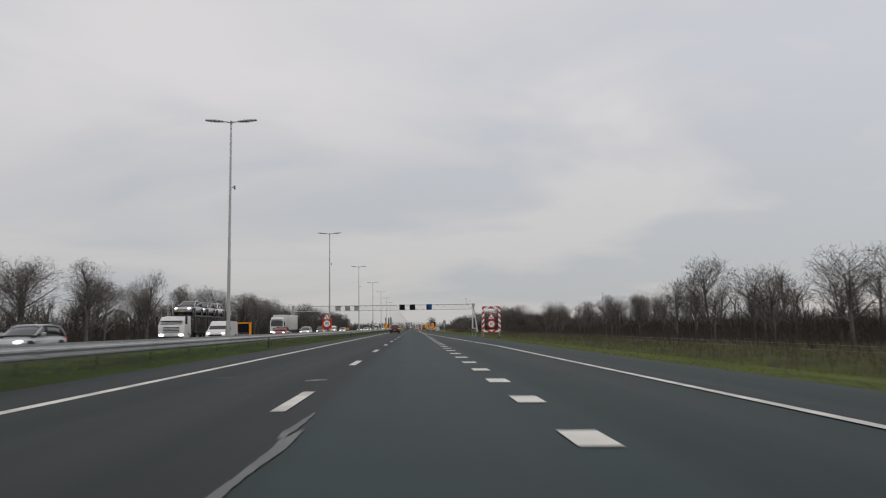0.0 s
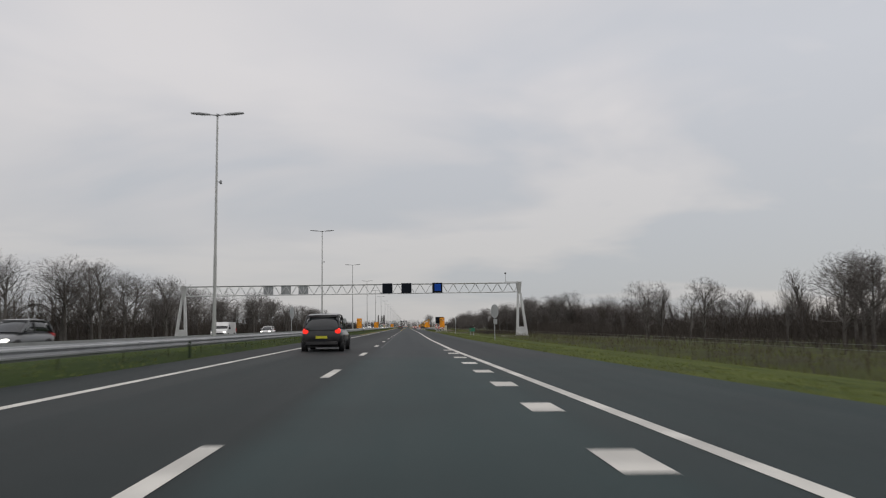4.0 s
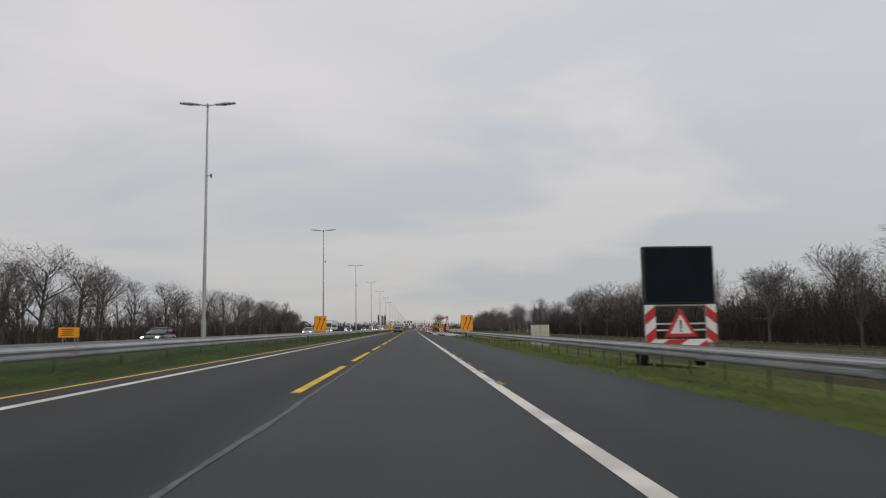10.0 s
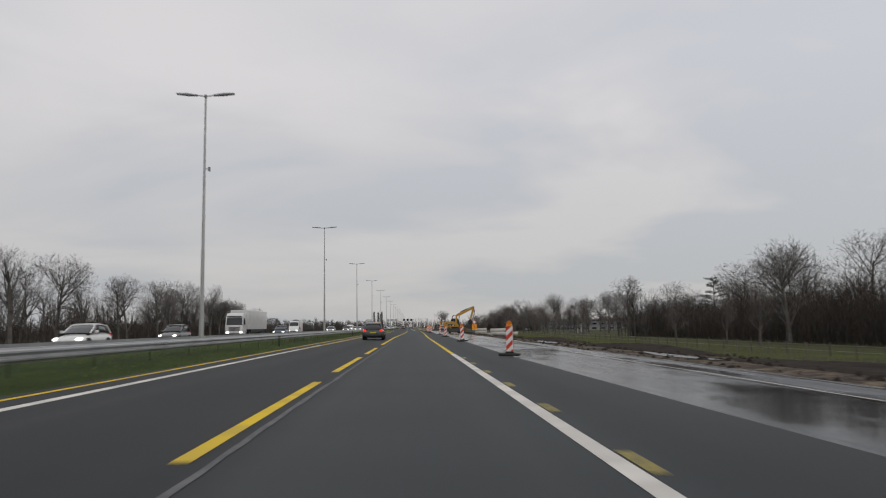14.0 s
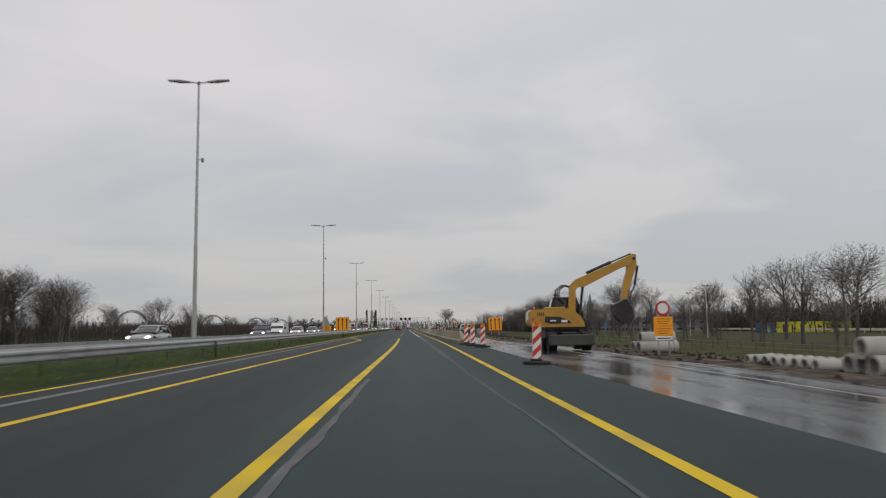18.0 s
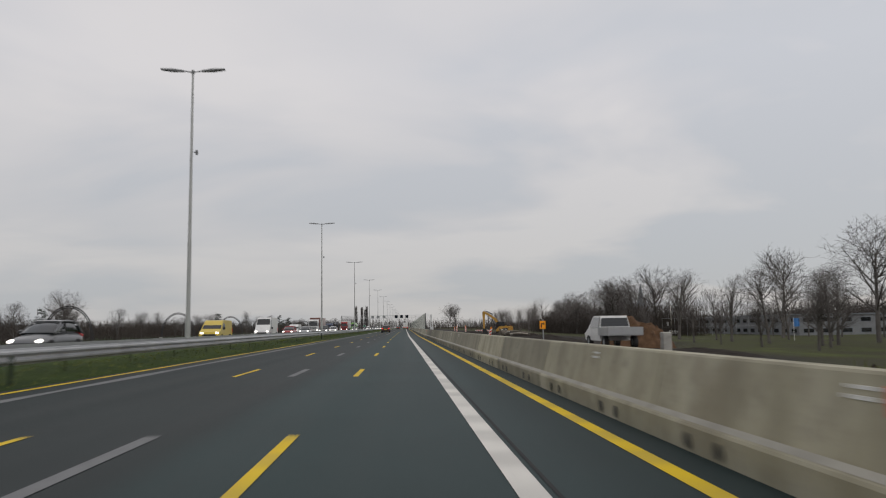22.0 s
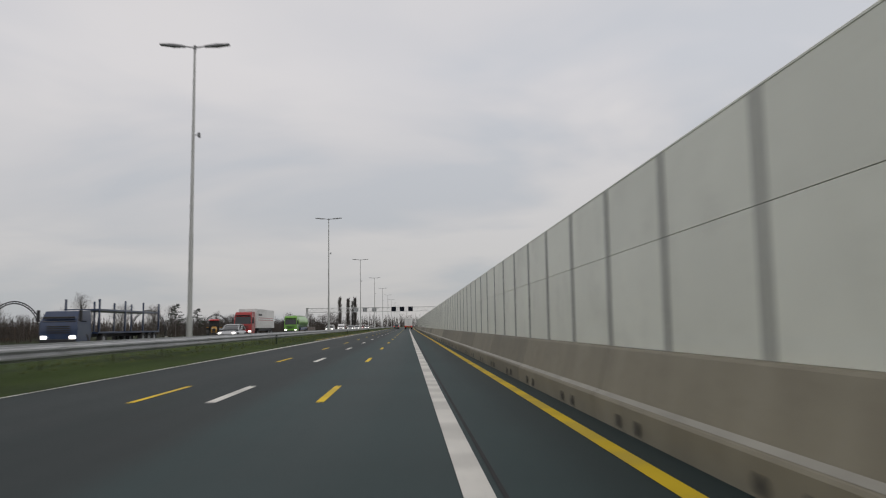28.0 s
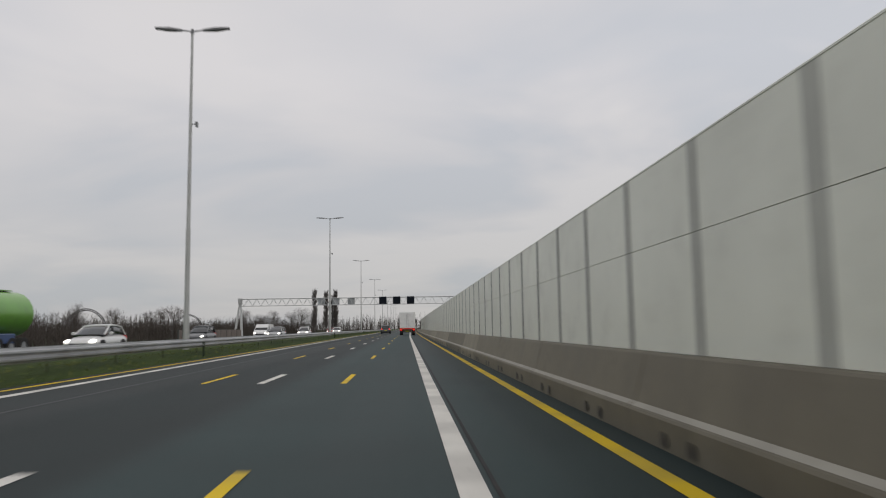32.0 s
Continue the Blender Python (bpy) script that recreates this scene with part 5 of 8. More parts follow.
belt(52, 62, 30, 110, 8.0, 0.75, 1.0)
belt(42, 47, 60, 260, 17.0, 0.6, 0.85)
belt(52, 64, 160, 235, 9.0, 0.66, 0.95)
belt(60, 72, 235, 312, 9.0, 0.5, 0.68)
belt(46, 58, 240, 312, 8.0, 0.46, 0.66)
belt(46, 58, 312, 560, 7.5, 0.72, 1.0)
belt(40, 50, 560, 578, 8.0, 0.6, 0.85)
belt(40, 50, 616, 760, 9.0, 0.6, 0.85)
belt(56, 100, 658, 790, 9.0, 0.5, 0.75)
belt(50, 60, 806, 925, 7.0, 0.9, 1.2)
belt(-60, -50, 40, 300, 7.0, 0.85, 1.08)
belt(-64, -53, 300, 610, 9.0, 0.78, 1.08)
belt(-66, -54, 610, 658, 4.6, 0.72, 0.88)
belt(-100, -72, 660, 1000, 11.0, 0.48, 0.72)
belt(-75, -58, 960, 1260, 12.0, 0.45, 0.68)
woodland(64, 84, 20, 235, 5.5, 0.85, 1.15, "bare trees closing up behind the wood edge")
woodland(66, 84, 235, 320, 7.0, 0.5, 0.7, "bare trees closing up behind the wood edge")
woodland(58, 76, 320, 570, 6.0, 0.85, 1.1, "bare trees closing up behind the wood edge")
woodland(124, 150, 660, 800, 7.0, 0.8, 1.0, "bare trees behind the sports field")
woodland(118, 150, 570, 860, 12.0, 0.8, 1.1, "bare trees behind the fields")
woodland(60, 84, 830, 1240, 12.5, 1.05, 1.4, "bare trees closing up behind the wood edge")
woodland(-80, -60, -20, 320, 6.5, 0.75, 1.0, "bare trees closing up beyond the motorway")
woodland(-80, -62, 320, 640, 6.5, 0.75, 1.0, "bare trees closing up beyond the motorway")


def thicket(name, x0, x1, y0, y1, stems, hmin, hmax, seed, label, stem_w=0.034, per=15, twig_w=0.04, mat=None):
    """Undergrowth: thin stems with many side twigs, joined in one mesh."""
    r = np.random.RandomState(seed)
    p = np.stack([r.uniform(x0, x1, stems), r.uniform(y0, y1, stems), np.full(stems, -0.5)], 1)
    dens = np.array([0.5 + 0.5 * noise.noise((a * 0.06, b * 0.035, seed)) for a, b, _ in p])
    h = (hmin + (hmax - hmin) * r.rand(stems)) * (0.55 + 0.85 * dens)
    lean = r.normal(0, 0.09, (stems, 2)) * h[:, None]
    tip = p + np.concatenate([lean, h[:, None] + 0.5], 1)
    a = r.uniform(0, 2 * np.pi, stems)
    w = np.stack([np.cos(a), np.sin(a), np.zeros(stems)], 1) * (stem_w * (0.7 + r.rand(stems)))[:, None]
    tris = [np.stack([p - w, p + w, tip], 1)]
    for k in range(per):
        f = r.uniform(0.12, 0.9, stems)
        b = p + (tip - p) * f[:, None]
        d = r.normal(0, 1, (stems, 3))
        d[:, 2] = np.abs(d[:, 2]) * 0.8 + 1.1
        d /= np.linalg.norm(d, axis=1)[:, None]
        ln = (0.35 + 0.9 * r.rand(stems)) * (1.25 - f) * h * 0.30 + 0.2
        s = np.cross(d, r.normal(0, 1, (stems, 3)))
        s /= np.linalg.norm(s, axis=1)[:, None]
        tris.append(np.stack([b - s * twig_w, b + s * twig_w, b + d * ln[:, None]], 1))
    ob = new(name, tri_mesh(name, np.concatenate(tris), mat or M_under))
    return tagged(ob, label, "undergrowth", kind="stuff")


WOOD_EDGE = "dense brown leafless undergrowth along the wood edge"
BEYOND = "dense brown leafless undergrowth beyond the motorway"
thicket("undergrowth", 57, 84, 10, 270, 8000, 2.6, 5.6, 1, WOOD_EDGE, per=18, twig_w=0.026)
thicket("undergrowth", 49, 72, 312, 575, 11000, 5.0, 8.4, 2, WOOD_EDGE, per=20, twig_w=0.024)
thicket("undergrowth", 54, 74, 236, 314, 2200, 2.0, 4.4, 34, WOOD_EDGE, per=16, twig_w=0.024)
thicket("undergrowth", 34, 46, 262, 325, 1500, 1.2, 3.4, 15, WOOD_EDGE, twig_w=0.02)
thicket("reeds", 18.5, 27, -5, 110, 1500, 0.35, 0.95, 31, "brown withered reeds and weeds along the ditch", 0.012, 9, 0.012, M_reed)
thicket("reeds", 16.5, 26, 110, 262, 1300, 0.25, 0.75, 32, "brown withered reeds and weeds along the ditch", 0.012, 9, 0.012, M_reed)
thicket("undergrowth", 34, 54, 15, 250, 2400, 0.7, 2.3, 33, WOOD_EDGE, per=12, twig_w=0.018)
thicket("brambles", 17, 28, 270, 314, 1500, 0.3, 0.85, 16, "low brown brambles on the slope behind the verge", 0.012, 11, 0.02)
thicket("undergrowth", 121, 150, 560, 900, 4000, 6.0, 9.5, 3, "leafless wood edge behind the fields", twig_w=0.12)
thicket("undergrowth", 50, 70, 800, 940, 5500, 4.0, 9.0, 4, WOOD_EDGE, per=20, twig_w=0.025)
thicket("undergrowth", 45, 95, 940, 1300, 900, 4.0, 8.0, 5, WOOD_EDGE)
thicket("undergrowth", -82, -54, -20, 320, 4500, 3.8, 7.4, 6, BEYOND, twig_w=0.034)
thicket("undergrowth", -82, -57, 320, 640, 4000, 3.2, 6.4, 7, BEYOND, twig_w=0.034)
thicket("undergrowth", -112, -80, 630, 1010, 5000, 3.6, 6.2, 8, "low leafless scrub and hedges beyond the motorway", twig_w=0.036)
thicket("undergrowth", -90, -50, 1010, 1330, 4500, 3.0, 6.0, 9, "low leafless scrub and hedges beyond the motorway", twig_w=0.036)
thicket("undergrowth", 114, 122, 736, 990, 5200, 3.6, 6.6, 14, "dark leafless hedge behind the sports field", per=18, twig_w=0.05)
thicket("far_woods", -700, 700, 1650, 1900, 7500, 9.0, 17.0, 10, "distant grey-brown woods on the horizon", 0.2, 8, 0.12)
thicket("far_woods", 90, 420, 60, 1500, 5000, 6.0, 12.0, 12, "distant grey-brown woods behind the fields", 0.14, 8, 0.09)
thicket("far_woods", -420, -110, 0, 1500, 5000, 5.0, 9.0, 13, "distant grey-brown woods behind the fields", 0.14, 8, 0.09)


# grass blades along the verges
def blades(name, count, region, hmin, hmax, seed, mat):
    r = np.random.RandomState(seed)
    pts = []
    for (x0, x1, y0, y1, share_) in region:
        k = int(count * share_)
        y = r.uniform(y0, y1, k)
        u = r.rand(k) ** 1.4
        xa = np.array([x0(v) if callable(x0) else x0 for v in y])
        xb = np.array([x1(v) if callable(x1) else x1 for v in y])
        x = xa + (xb - xa) * u
        pts.append(np.stack([x, y, np.array([ground_height(a, b) for a, b in zip(x, y)]) - 0.01], 1))
    p = np.concatenate(pts)
    n_ = len(p)
    a = r.uniform(0, 2 * np.pi, n_)
    h = hmin + (hmax - hmin) * r.rand(n_) ** 2
    w = np.stack([np.cos(a), np.sin(a), 0 * a], 1) * 0.018
    tip = p + np.stack([r.normal(0, 0.05, n_), r.normal(0, 0.05, n_), h], 1)
    ob = new(name, tri_mesh(name, np.stack([p - w, p + w, tip], 1), mat))
    return tagged(ob, "tufts of winter grass along the road edge", "grass", kind="stuff")


M_blade = surf("grass_blade", (0.125, 0.148, 0.028), 0.8, var=0.35, coarse=0.9, bump=0, local=False, dirty=0.6, dirt=(0.14, 0.12, 0.055))
blades("grass", 60000, [(lambda y: along(y, ROAD_RIGHT) + 0.02, lambda y: along(y, ROAD_RIGHT) + 3.2, -5, 392, 0.55), (lambda y: along(y, ROAD_LEFT) - 0.02, lambda y: along(y, RAIL_LEFT) - 1.2, -5, 960, 0.45)], 0.03, 0.11, 21, M_blade)
blades("grass", 26000, [(12, 30, -5, 390, 0.6), (17, 34, 400, 660, 0.4)], 0.15, 0.5, 22, M_blade)


# ---- signs ----
def disc(g_, x, z, r, y, th, n=28):
    return g_.plate([(x + r * math.cos(2 * math.pi * i / n), z + r * math.sin(2 * math.pi * i / n)) for i in range(n)], y, th)


def speed_sign(parent, x, z, r, y):
    s = disc(Geo(), x, z, r, y, 0.02).part("speed_sign", M_sign_red, parent, "round 90 speed limit sign")
    disc(Geo(), x, z, r * 0.76, y - 0.006, 0.006).part("face", M_sign_white, s)
    t = new("lettering", letters("90", r * 0.98, M_sign_black))
    t.parent = s
    t.matrix_basis = Matrix.Translation((x, y - 0.01, z))
    return s


def warning_triangle(parent, x, z, a, y, kind):
    h = a * 0.866
    s = Geo().plate([(x - a / 2, z - h / 2), (x + a / 2, z - h / 2), (x, z + h / 2)], y, 0.02).part("warning_sign", M_sign_red, parent, "red-edged warning triangle")
    k = 0.66
    c = z - h / 6
    Geo().plate([(x - a / 2 * k, c - h / 3 * k), (x + a / 2 * k, c - h / 3 * k), (x, c + 2 * h / 3 * k)], y - 0.006, 0.006).part("face", M_sign_white, s)
    if kind == "work":
        b = Geo()
        b.plate([(x - 0.02, c - h * 0.19), (x + a * 0.22, c - h * 0.19), (x + a * 0.10, c - h * 0.05)], y - 0.011, 0.004)
        b.plate([(x - a * 0.16, c - h * 0.19), (x - a * 0.11, c - h * 0.19), (x - a * 0.02, c + h * 0.02), (x - a * 0.07, c + h * 0.05)], y - 0.011, 0.004)
        b.plate([(x - a * 0.09, c + h * 0.05), (x - a * 0.02, c + h * 0.02), (x + a * 0.06, c - h * 0.10), (x + a * 0.03, c - h * 0.11)], y - 0.011, 0.004)
        disc(b, x - a * 0.06, c + h * 0.11, a * 0.035, y - 0.011, 0.004, 10)
        b.part("symbol", M_sign_black, s)
    else:
        b = Geo().plate([(x - 0.03, c + h * 0.25), (x + 0.03, c + h * 0.25), (x + 0.018, c - h * 0.06), (x - 0.018, c - h * 0.06)], y - 0.011, 0.004)
        disc(b, x, c - h * 0.13, 0.03, y - 0.011, 0.004, 10)
        b.part("symbol", M_sign_black, s)
    return s


def bands(parent, name, cx, cz, w, h, y, pitch, slope, phase=0.0):
    """A white board with red diagonal bands."""
    b = Geo().box(cx, y + 0.02, cz, w, 0.04, h).part(name, M_sign_white, parent, "red and white striped board")
    for p in diagonal(w, h, pitch, slope, phase):
        Geo().plate([(cx + q[0], cz + q[1]) for q in p], y - 0.003, 0.003).part("stripe", M_sign_red, b)
    return b


# striped frame with work sign and 90
f = empty("roadwork_sign", pose(9.92, 92.9, -0.05), "red and white striped frame holding roadwork and 90 signs", "road sign")
for s_ in (-1, 1):
    bands(f, "frame_top", s_ * 0.58, 3.80, 1.16, 0.30, 0, 0.32, -s_ * 0.7, 0.1)
    bands(f, "frame_bottom", s_ * 0.6, 0.86, 1.20, 0.30, 0, 0.32, s_ * 0.7)
bands(f, "frame_side", -1.02, 2.33, 0.28, 2.62, 0, 0.32, 1.0)
bands(f, "frame_side", 1.02, 2.33, 0.28, 2.62, 0, 0.32, -1.0)
for z in (2.72, 1.72):
    Geo().tube((-0.9, 0.05, z), (0.9, 0.05, z), 0.02, None, 6).part("cross_bar", M_galv, f)
warning_triangle(f, 0, 2.74, 1.05, -0.02, "work")
speed_sign(f, 0, 1.72, 0.50, -0.02)
for s in (-1, 1):
    Geo().box(s * 1.02, 0.09, 1.9, 0.09, 0.09, 3.9).part("post", M_galv, f)
    Geo().tube((s * 1.02, 0.1, 2.6), (s * 1.02, 1.6, 0.0), 0.035, None, 6).part("strut", M_galv, f)
    Geo().cbox(s * 1.02, 0.5, 0.06, 0.3, 1.4, 0.12, 0.02).part("foot", M_rubber, f)
Geo().tube((-1.25, 0.1, 3.15), (-1.25, 0.1, 0.1), 0.025, None, 6).tube((-1.25, 0.1, 3.15), (-1.1, 0.1, 3.15), 0.025, None, 6).part("lamp_bracket", M_galv, f)

# median sign: triangle over 90 on a red plate, amber frame legs
f = empty("roadwork_sign", pose(-10.5, 91.8, -0.05), "roadwork triangle and 90 sign on a trailer frame", "road sign")
Geo().cbox(0, 0.06, 1.68, 1.16, 0.06, 1.25, 0.02).part("back_plate", M_sign_red, f)
warning_triangle(f, 0, 2.55, 1.10, 0, "work")
speed_sign(f, 0, 1.66, 0.52, 0)
for s in (-1, 1):
    Geo().box(s * 0.45, 0.12, 0.6, 0.16, 0.1, 1.2).part("leg", M_sign_orange, f)
    Geo().cbox(s * 0.45, 0.3, 0.06, 0.3, 1.0, 0.14, 0.02).part("foot", M_rubber, f)
Geo().box(0, 0.12, 0.45, 0.75, 0.08, 0.35).part("battery_box", M_black, f)


def arrow(x, z0, z1, w, y, bend=0.0):
    """A shaft with a head in one outline; bend shifts the head sideways in a smooth S."""
    n = 12 if bend else 1
    hz = z1 - 0.30
    rise = [(x + bend * (3 * t * t - 2 * t ** 3) - bend * 0.5, z0 + (hz - z0) * t) for t in [i / n for i in range(n + 1)]]
    xh = x + bend * 0.5
    g_ = Geo()
    m = n + 1
    g_.v = [(px + e * w, yy, pz) for yy in (y, y + 0.004) for e in (-1, 1) for px, pz in rise]
    for i in range(n):
        g_.f += [(i, m + i, m + i + 1, i + 1), (2 * m + i, 2 * m + i + 1, 3 * m + i + 1, 3 * m + i), (i, i + 1, 2 * m + i + 1, 2 * m + i), (m + i, 3 * m + i, 3 * m + i + 1, m + i + 1)]
    g_.f.append((0, 2 * m, 3 * m, m))
    o = len(g_.v)
    g_.v += [(px, yy, pz) for yy in (y, y + 0.004) for px, pz in ((xh - w * 3.0, hz), (xh + w * 3.0, hz), (xh, z1))]
    g_.f += [(o, n, m + n, o + 1, o + 2), (o + 3, o + 5, o + 4, 3 * m + n, 2 * m + n), (o, o + 2, o + 5, o + 3), (o + 1, o + 4, o + 5, o + 2), (o, o + 3, 2 * m + n, n), (m + n, 3 * m + n, o + 4, o + 1)]
    return g_


def orange_board(x, y, w, h, z0, kind, label):
    f = empty("diversion_sign", pose(x, y, 0, 0, -1.7 if kind == "straight" else 0.3), label, "road sign", "orange lane signs")
    gap = 0.012
    hz = z0 + h * (0.2 if kind == "closing" else 0.48)
    for za, zb in ((z0, hz - gap), (hz, z0 + h)):
        Geo().cbox(0, 0, (za + zb) / 2, w, 0.05, zb - za, 0.012).part("panel", M_sign_orange, f)
    ed = Geo()
    for sx in (-1, 1):
        ed.box(sx * (w / 2 - 0.03), -0.027, z0 + h / 2, 0.014, 0.004, h - 0.06)
    for zz in (z0 + 0.03, z0 + h - 0.03):
        ed.box(0, -0.027, zz, w - 0.06, 0.004, 0.014)
    ed.part("border", M_sign_black, f)
    zb, zt = z0 + 0.16, z0 + h - 0.16
    if kind == "straight":
        for ax in (-0.31, 0.0, 0.31):
            arrow(ax * w, zb, zt, 0.035 * w, -0.029).part("arrow", M_sign_black, f)
    elif kind == "shift":
        for ax in (-0.17, 0.17):
            arrow(ax * w, zb, zt, 0.03 * w, -0.029, 0.26 * w).part("arrow", M_sign_black, f)
    elif kind == "closing":
        for ax in (-0.32, -0.07):
            arrow(ax * w, zb + h * 0.16, zt, 0.028 * w, -0.029).part("arrow", M_sign_black, f)
        Geo().plate([(0.04 * w, zt - 0.62), (0.09 * w, zt - 0.62), (0.36 * w, zt - 0.2), (0.31 * w, zt - 0.2)], -0.029, 0.004).plate([(0.24 * w, zt - 0.12), (0.42 * w, zt - 0.02), (0.42 * w, zt - 0.22), (0.36 * w, zt - 0.25)], -0.029, 0.004).part("arrow", M_sign_black, f)
        d = disc(Geo(), 0.20 * w, zt - 0.34, 0.13, -0.034, 0.004).part("round_sign", M_sign_red, f)
        disc(Geo(), 0.20 * w, zt - 0.34, 0.095, -0.038, 0.003).part("face", M_sign_white, d)
        for zz in (0.10, 0.17):
            Geo().box(0, -0.028, z0 + h * zz, w * 0.8, 0.004, 0.03).part("text_bar", M_sign_black, f)
    elif kind == "text":
        for i in range(4):
            Geo().box(-w * 0.06 + 0.05 * (i % 2), -0.028, z0 + h * (0.82 - 0.19 * i), w * (0.62 - 0.08 * (i % 3)), 0.004, h * 0.07).part("text_bar", M_sign_black, f)
    for s in (-1, 1):
        if kind == "closing":
            Geo().box(s * w * 0.22, 0.05, (z0 + h * 0.8) / 2 - 0.1, 0.035, 0.04, z0 + h * 0.8 + 0.2).part("post", M_rail_dark, f)
            continue
        Geo().box(s * w * 0.28, 0.06, (z0 + h + 0.16) / 2 - 0.1, 0.06, 0.06, z0 + h + 0.32).part("post", M_galv, f)
        Geo().tube((s * w * 0.28, 0.08, z0 + h * 0.5), (s * w * 0.28, 1.1, -0.05), 0.025, None, 6).part("strut", M_galv, f)
        Geo().cbox(s * w * 0.28, 0.4, 0.0, 0.25, 1.2, 0.12, 0.02).part("foot", M_rubber, f)
    return f


orange_board(7.14, 263.1, 0.98, 1.92, 0.92, "closing", "tall orange lane-closing sign standing in the verge grass")
orange_board(-9.5, 264.2, 1.02, 1.95, 0.74, "closing", "tall orange lane-closing sign in the median grass")
orange_board(7.2, 378.4, 1.52, 1.92, 0.76, "shift", "orange sign with two bending arrows beside the rail end")
orange_board(-10.9, 378.2, 1.50, 1.92, 0.66, "shift", "orange sign with two bending arrows in the median")
orange_board(12.55, 628.4, 2.02, 1.96, 0.82, "straight", "square orange sign with three upright arrows behind the barrier")
orange_board(-10.5, 628.3, 2.00, 1.98, 0.64, "straight", "square orange sign with three upright arrows in the median")
orange_board(-10.05, 603.7, 0.97, 0.62, 0.68, "text", "small orange text sign in the median")
orange_board(-31.2, 356.0, 1.9, 0.95, 0.9, "text", "low orange text sign beyond the oncoming lanes")

# no-entry disc above orange plates, beside the excavator
f = empty("site_access_sign", pose(12.83, 553.9, -0.05), "round prohibition sign above orange work-site plates", "road sign")
for s in (-1, 1):
    Geo().box(s * 0.28, 0.05, 1.1, 0.06, 0.06, 2.3).part("post", M_galv, f)
for za, zb in ((0.92, 1.40), (1.42, 1.90)):
    b = Geo().cbox(0, 0, (za + zb) / 2, 1.0, 0.04, zb - za, 0.01).part("plate", M_sign_orange, f)
    for i in range(3):
        Geo().box(-0.02 * i, -0.023, zb - 0.12 - 0.12 * i, 0.74 - 0.12 * i, 0.004, 0.022).part("text_bar", M_sign_black, b)
b = Geo().cbox(0, 0, 0.79, 0.86, 0.03, 0.2, 0.008).part("plate", M_sign_white, f, "white supplementary plate")
Geo().box(0, -0.018, 0.79, 0.7, 0.004, 0.05).part("text_bar", M_sign_black, b)
d = disc(Geo(), 0, 2.33, 0.38, -0.02, 0.02).part("round_sign", M_sign_red, f)
disc(Geo(), 0, 2.33, 0.275, -0.027, 0.006).part("face", M_sign_white, d)

# small turned orange arrow sign
f = empty("exit_arrow_sign", pose(12.25, 701.0, -0.1), "orange arrow sign on a single post by the work site", "road sign")
Geo().box(0.05, 0.06, 1.0, 0.09, 0.07, 2.2).part("post", M_galv, f)
Geo().cbox(0, 0, 1.55, 0.56, 0.04, 0.74, 0.01).part("panel", M_sign_orange, f)
Geo().plate([(-0.18, 1.70), (0.10, 1.70), (0.10, 1.78), (0.22, 1.65), (0.10, 1.52), (0.10, 1.60), (-0.18, 1.60)], -0.026, 0.004).plate([(-0.18, 1.30), (-0.08, 1.30), (-0.08, 1.66), (-0.18, 1.66)], -0.026, 0.004).part("arrow", M_sign_black, f)
Geo().cbox(0, 0.05, 0.02, 0.5, 0.5, 0.16, 0.02).part("foot", M_rubber, f)

# grey backs of speed signs on posts
for x, y, z, r, boxy in ((7.6, 176.5, 2.42, 0.58, True), (7.6, 227.8, 2.0, 0.47, False), (-9.6, 231, 2.0, 0.42, True), (-9.6, 178, 2.3, 0.52, False)):
    f = empty("road_sign", pose(x, y, -0.05, 0, 0, 50 if boxy else 78), "grey back of a round road sign on a post", "road sign", "sign backs along the verge")
    disc(Geo(), 0, z, r, 0, 0.025).part("disc", M_sign_grey, f)
    Geo().tube((0, 0.05, -0.1), (0, 0.05, z + r * 0.4), 0.038, None, 8).part("post", M_galv, f)
    for s in (-0.3, 0.3):
        Geo().box(0, 0.035, z + s * r, 0.5 * r, 0.03, 0.035).part("clamp", M_galv, f)
    if boxy:
        Geo().cbox(0, -0.03, z - 0.88, 0.5, 0.08, 0.42, 0.02).part("lower_plate", M_sign_grey, f)

# low green marker boards in the verge
for x, y, rnd in ((7.6, 91.7, True), (8.3, 207, False)):
    f = empty("marker_board", pose(x, y, ground_height(x, y)), "low green marker board in the verge grass", "marker board")
    wb, hb = (0.52, 0.24) if rnd else (0.68, 0.42)
    Geo().cbox(0, 0, 0.53 + hb / 2, wb, 0.04, hb, 0.01).part("board", M_sign_green, f)
    for s in (-0.18, 0.18):
        Geo().box(s, 0.045, 0.4, 0.04, 0.04, 0.9).part("post", M_galv, f)
    if rnd:
        b = Geo().cbox(0, 0, 0.91, 0.52, 0.04, 0.26, 0.01).part("board", M_sign_black, f, "black board with a small round sign")
        d = disc(Geo(), 0, 0.91, 0.10, -0.03, 0.008, 20).part("round_sign", M_sign_red, b)
    else:
        Geo().box(-0.22, -0.025, 0.76, 0.14, 0.006, 0.07).part("bar", M_sign_red, f)

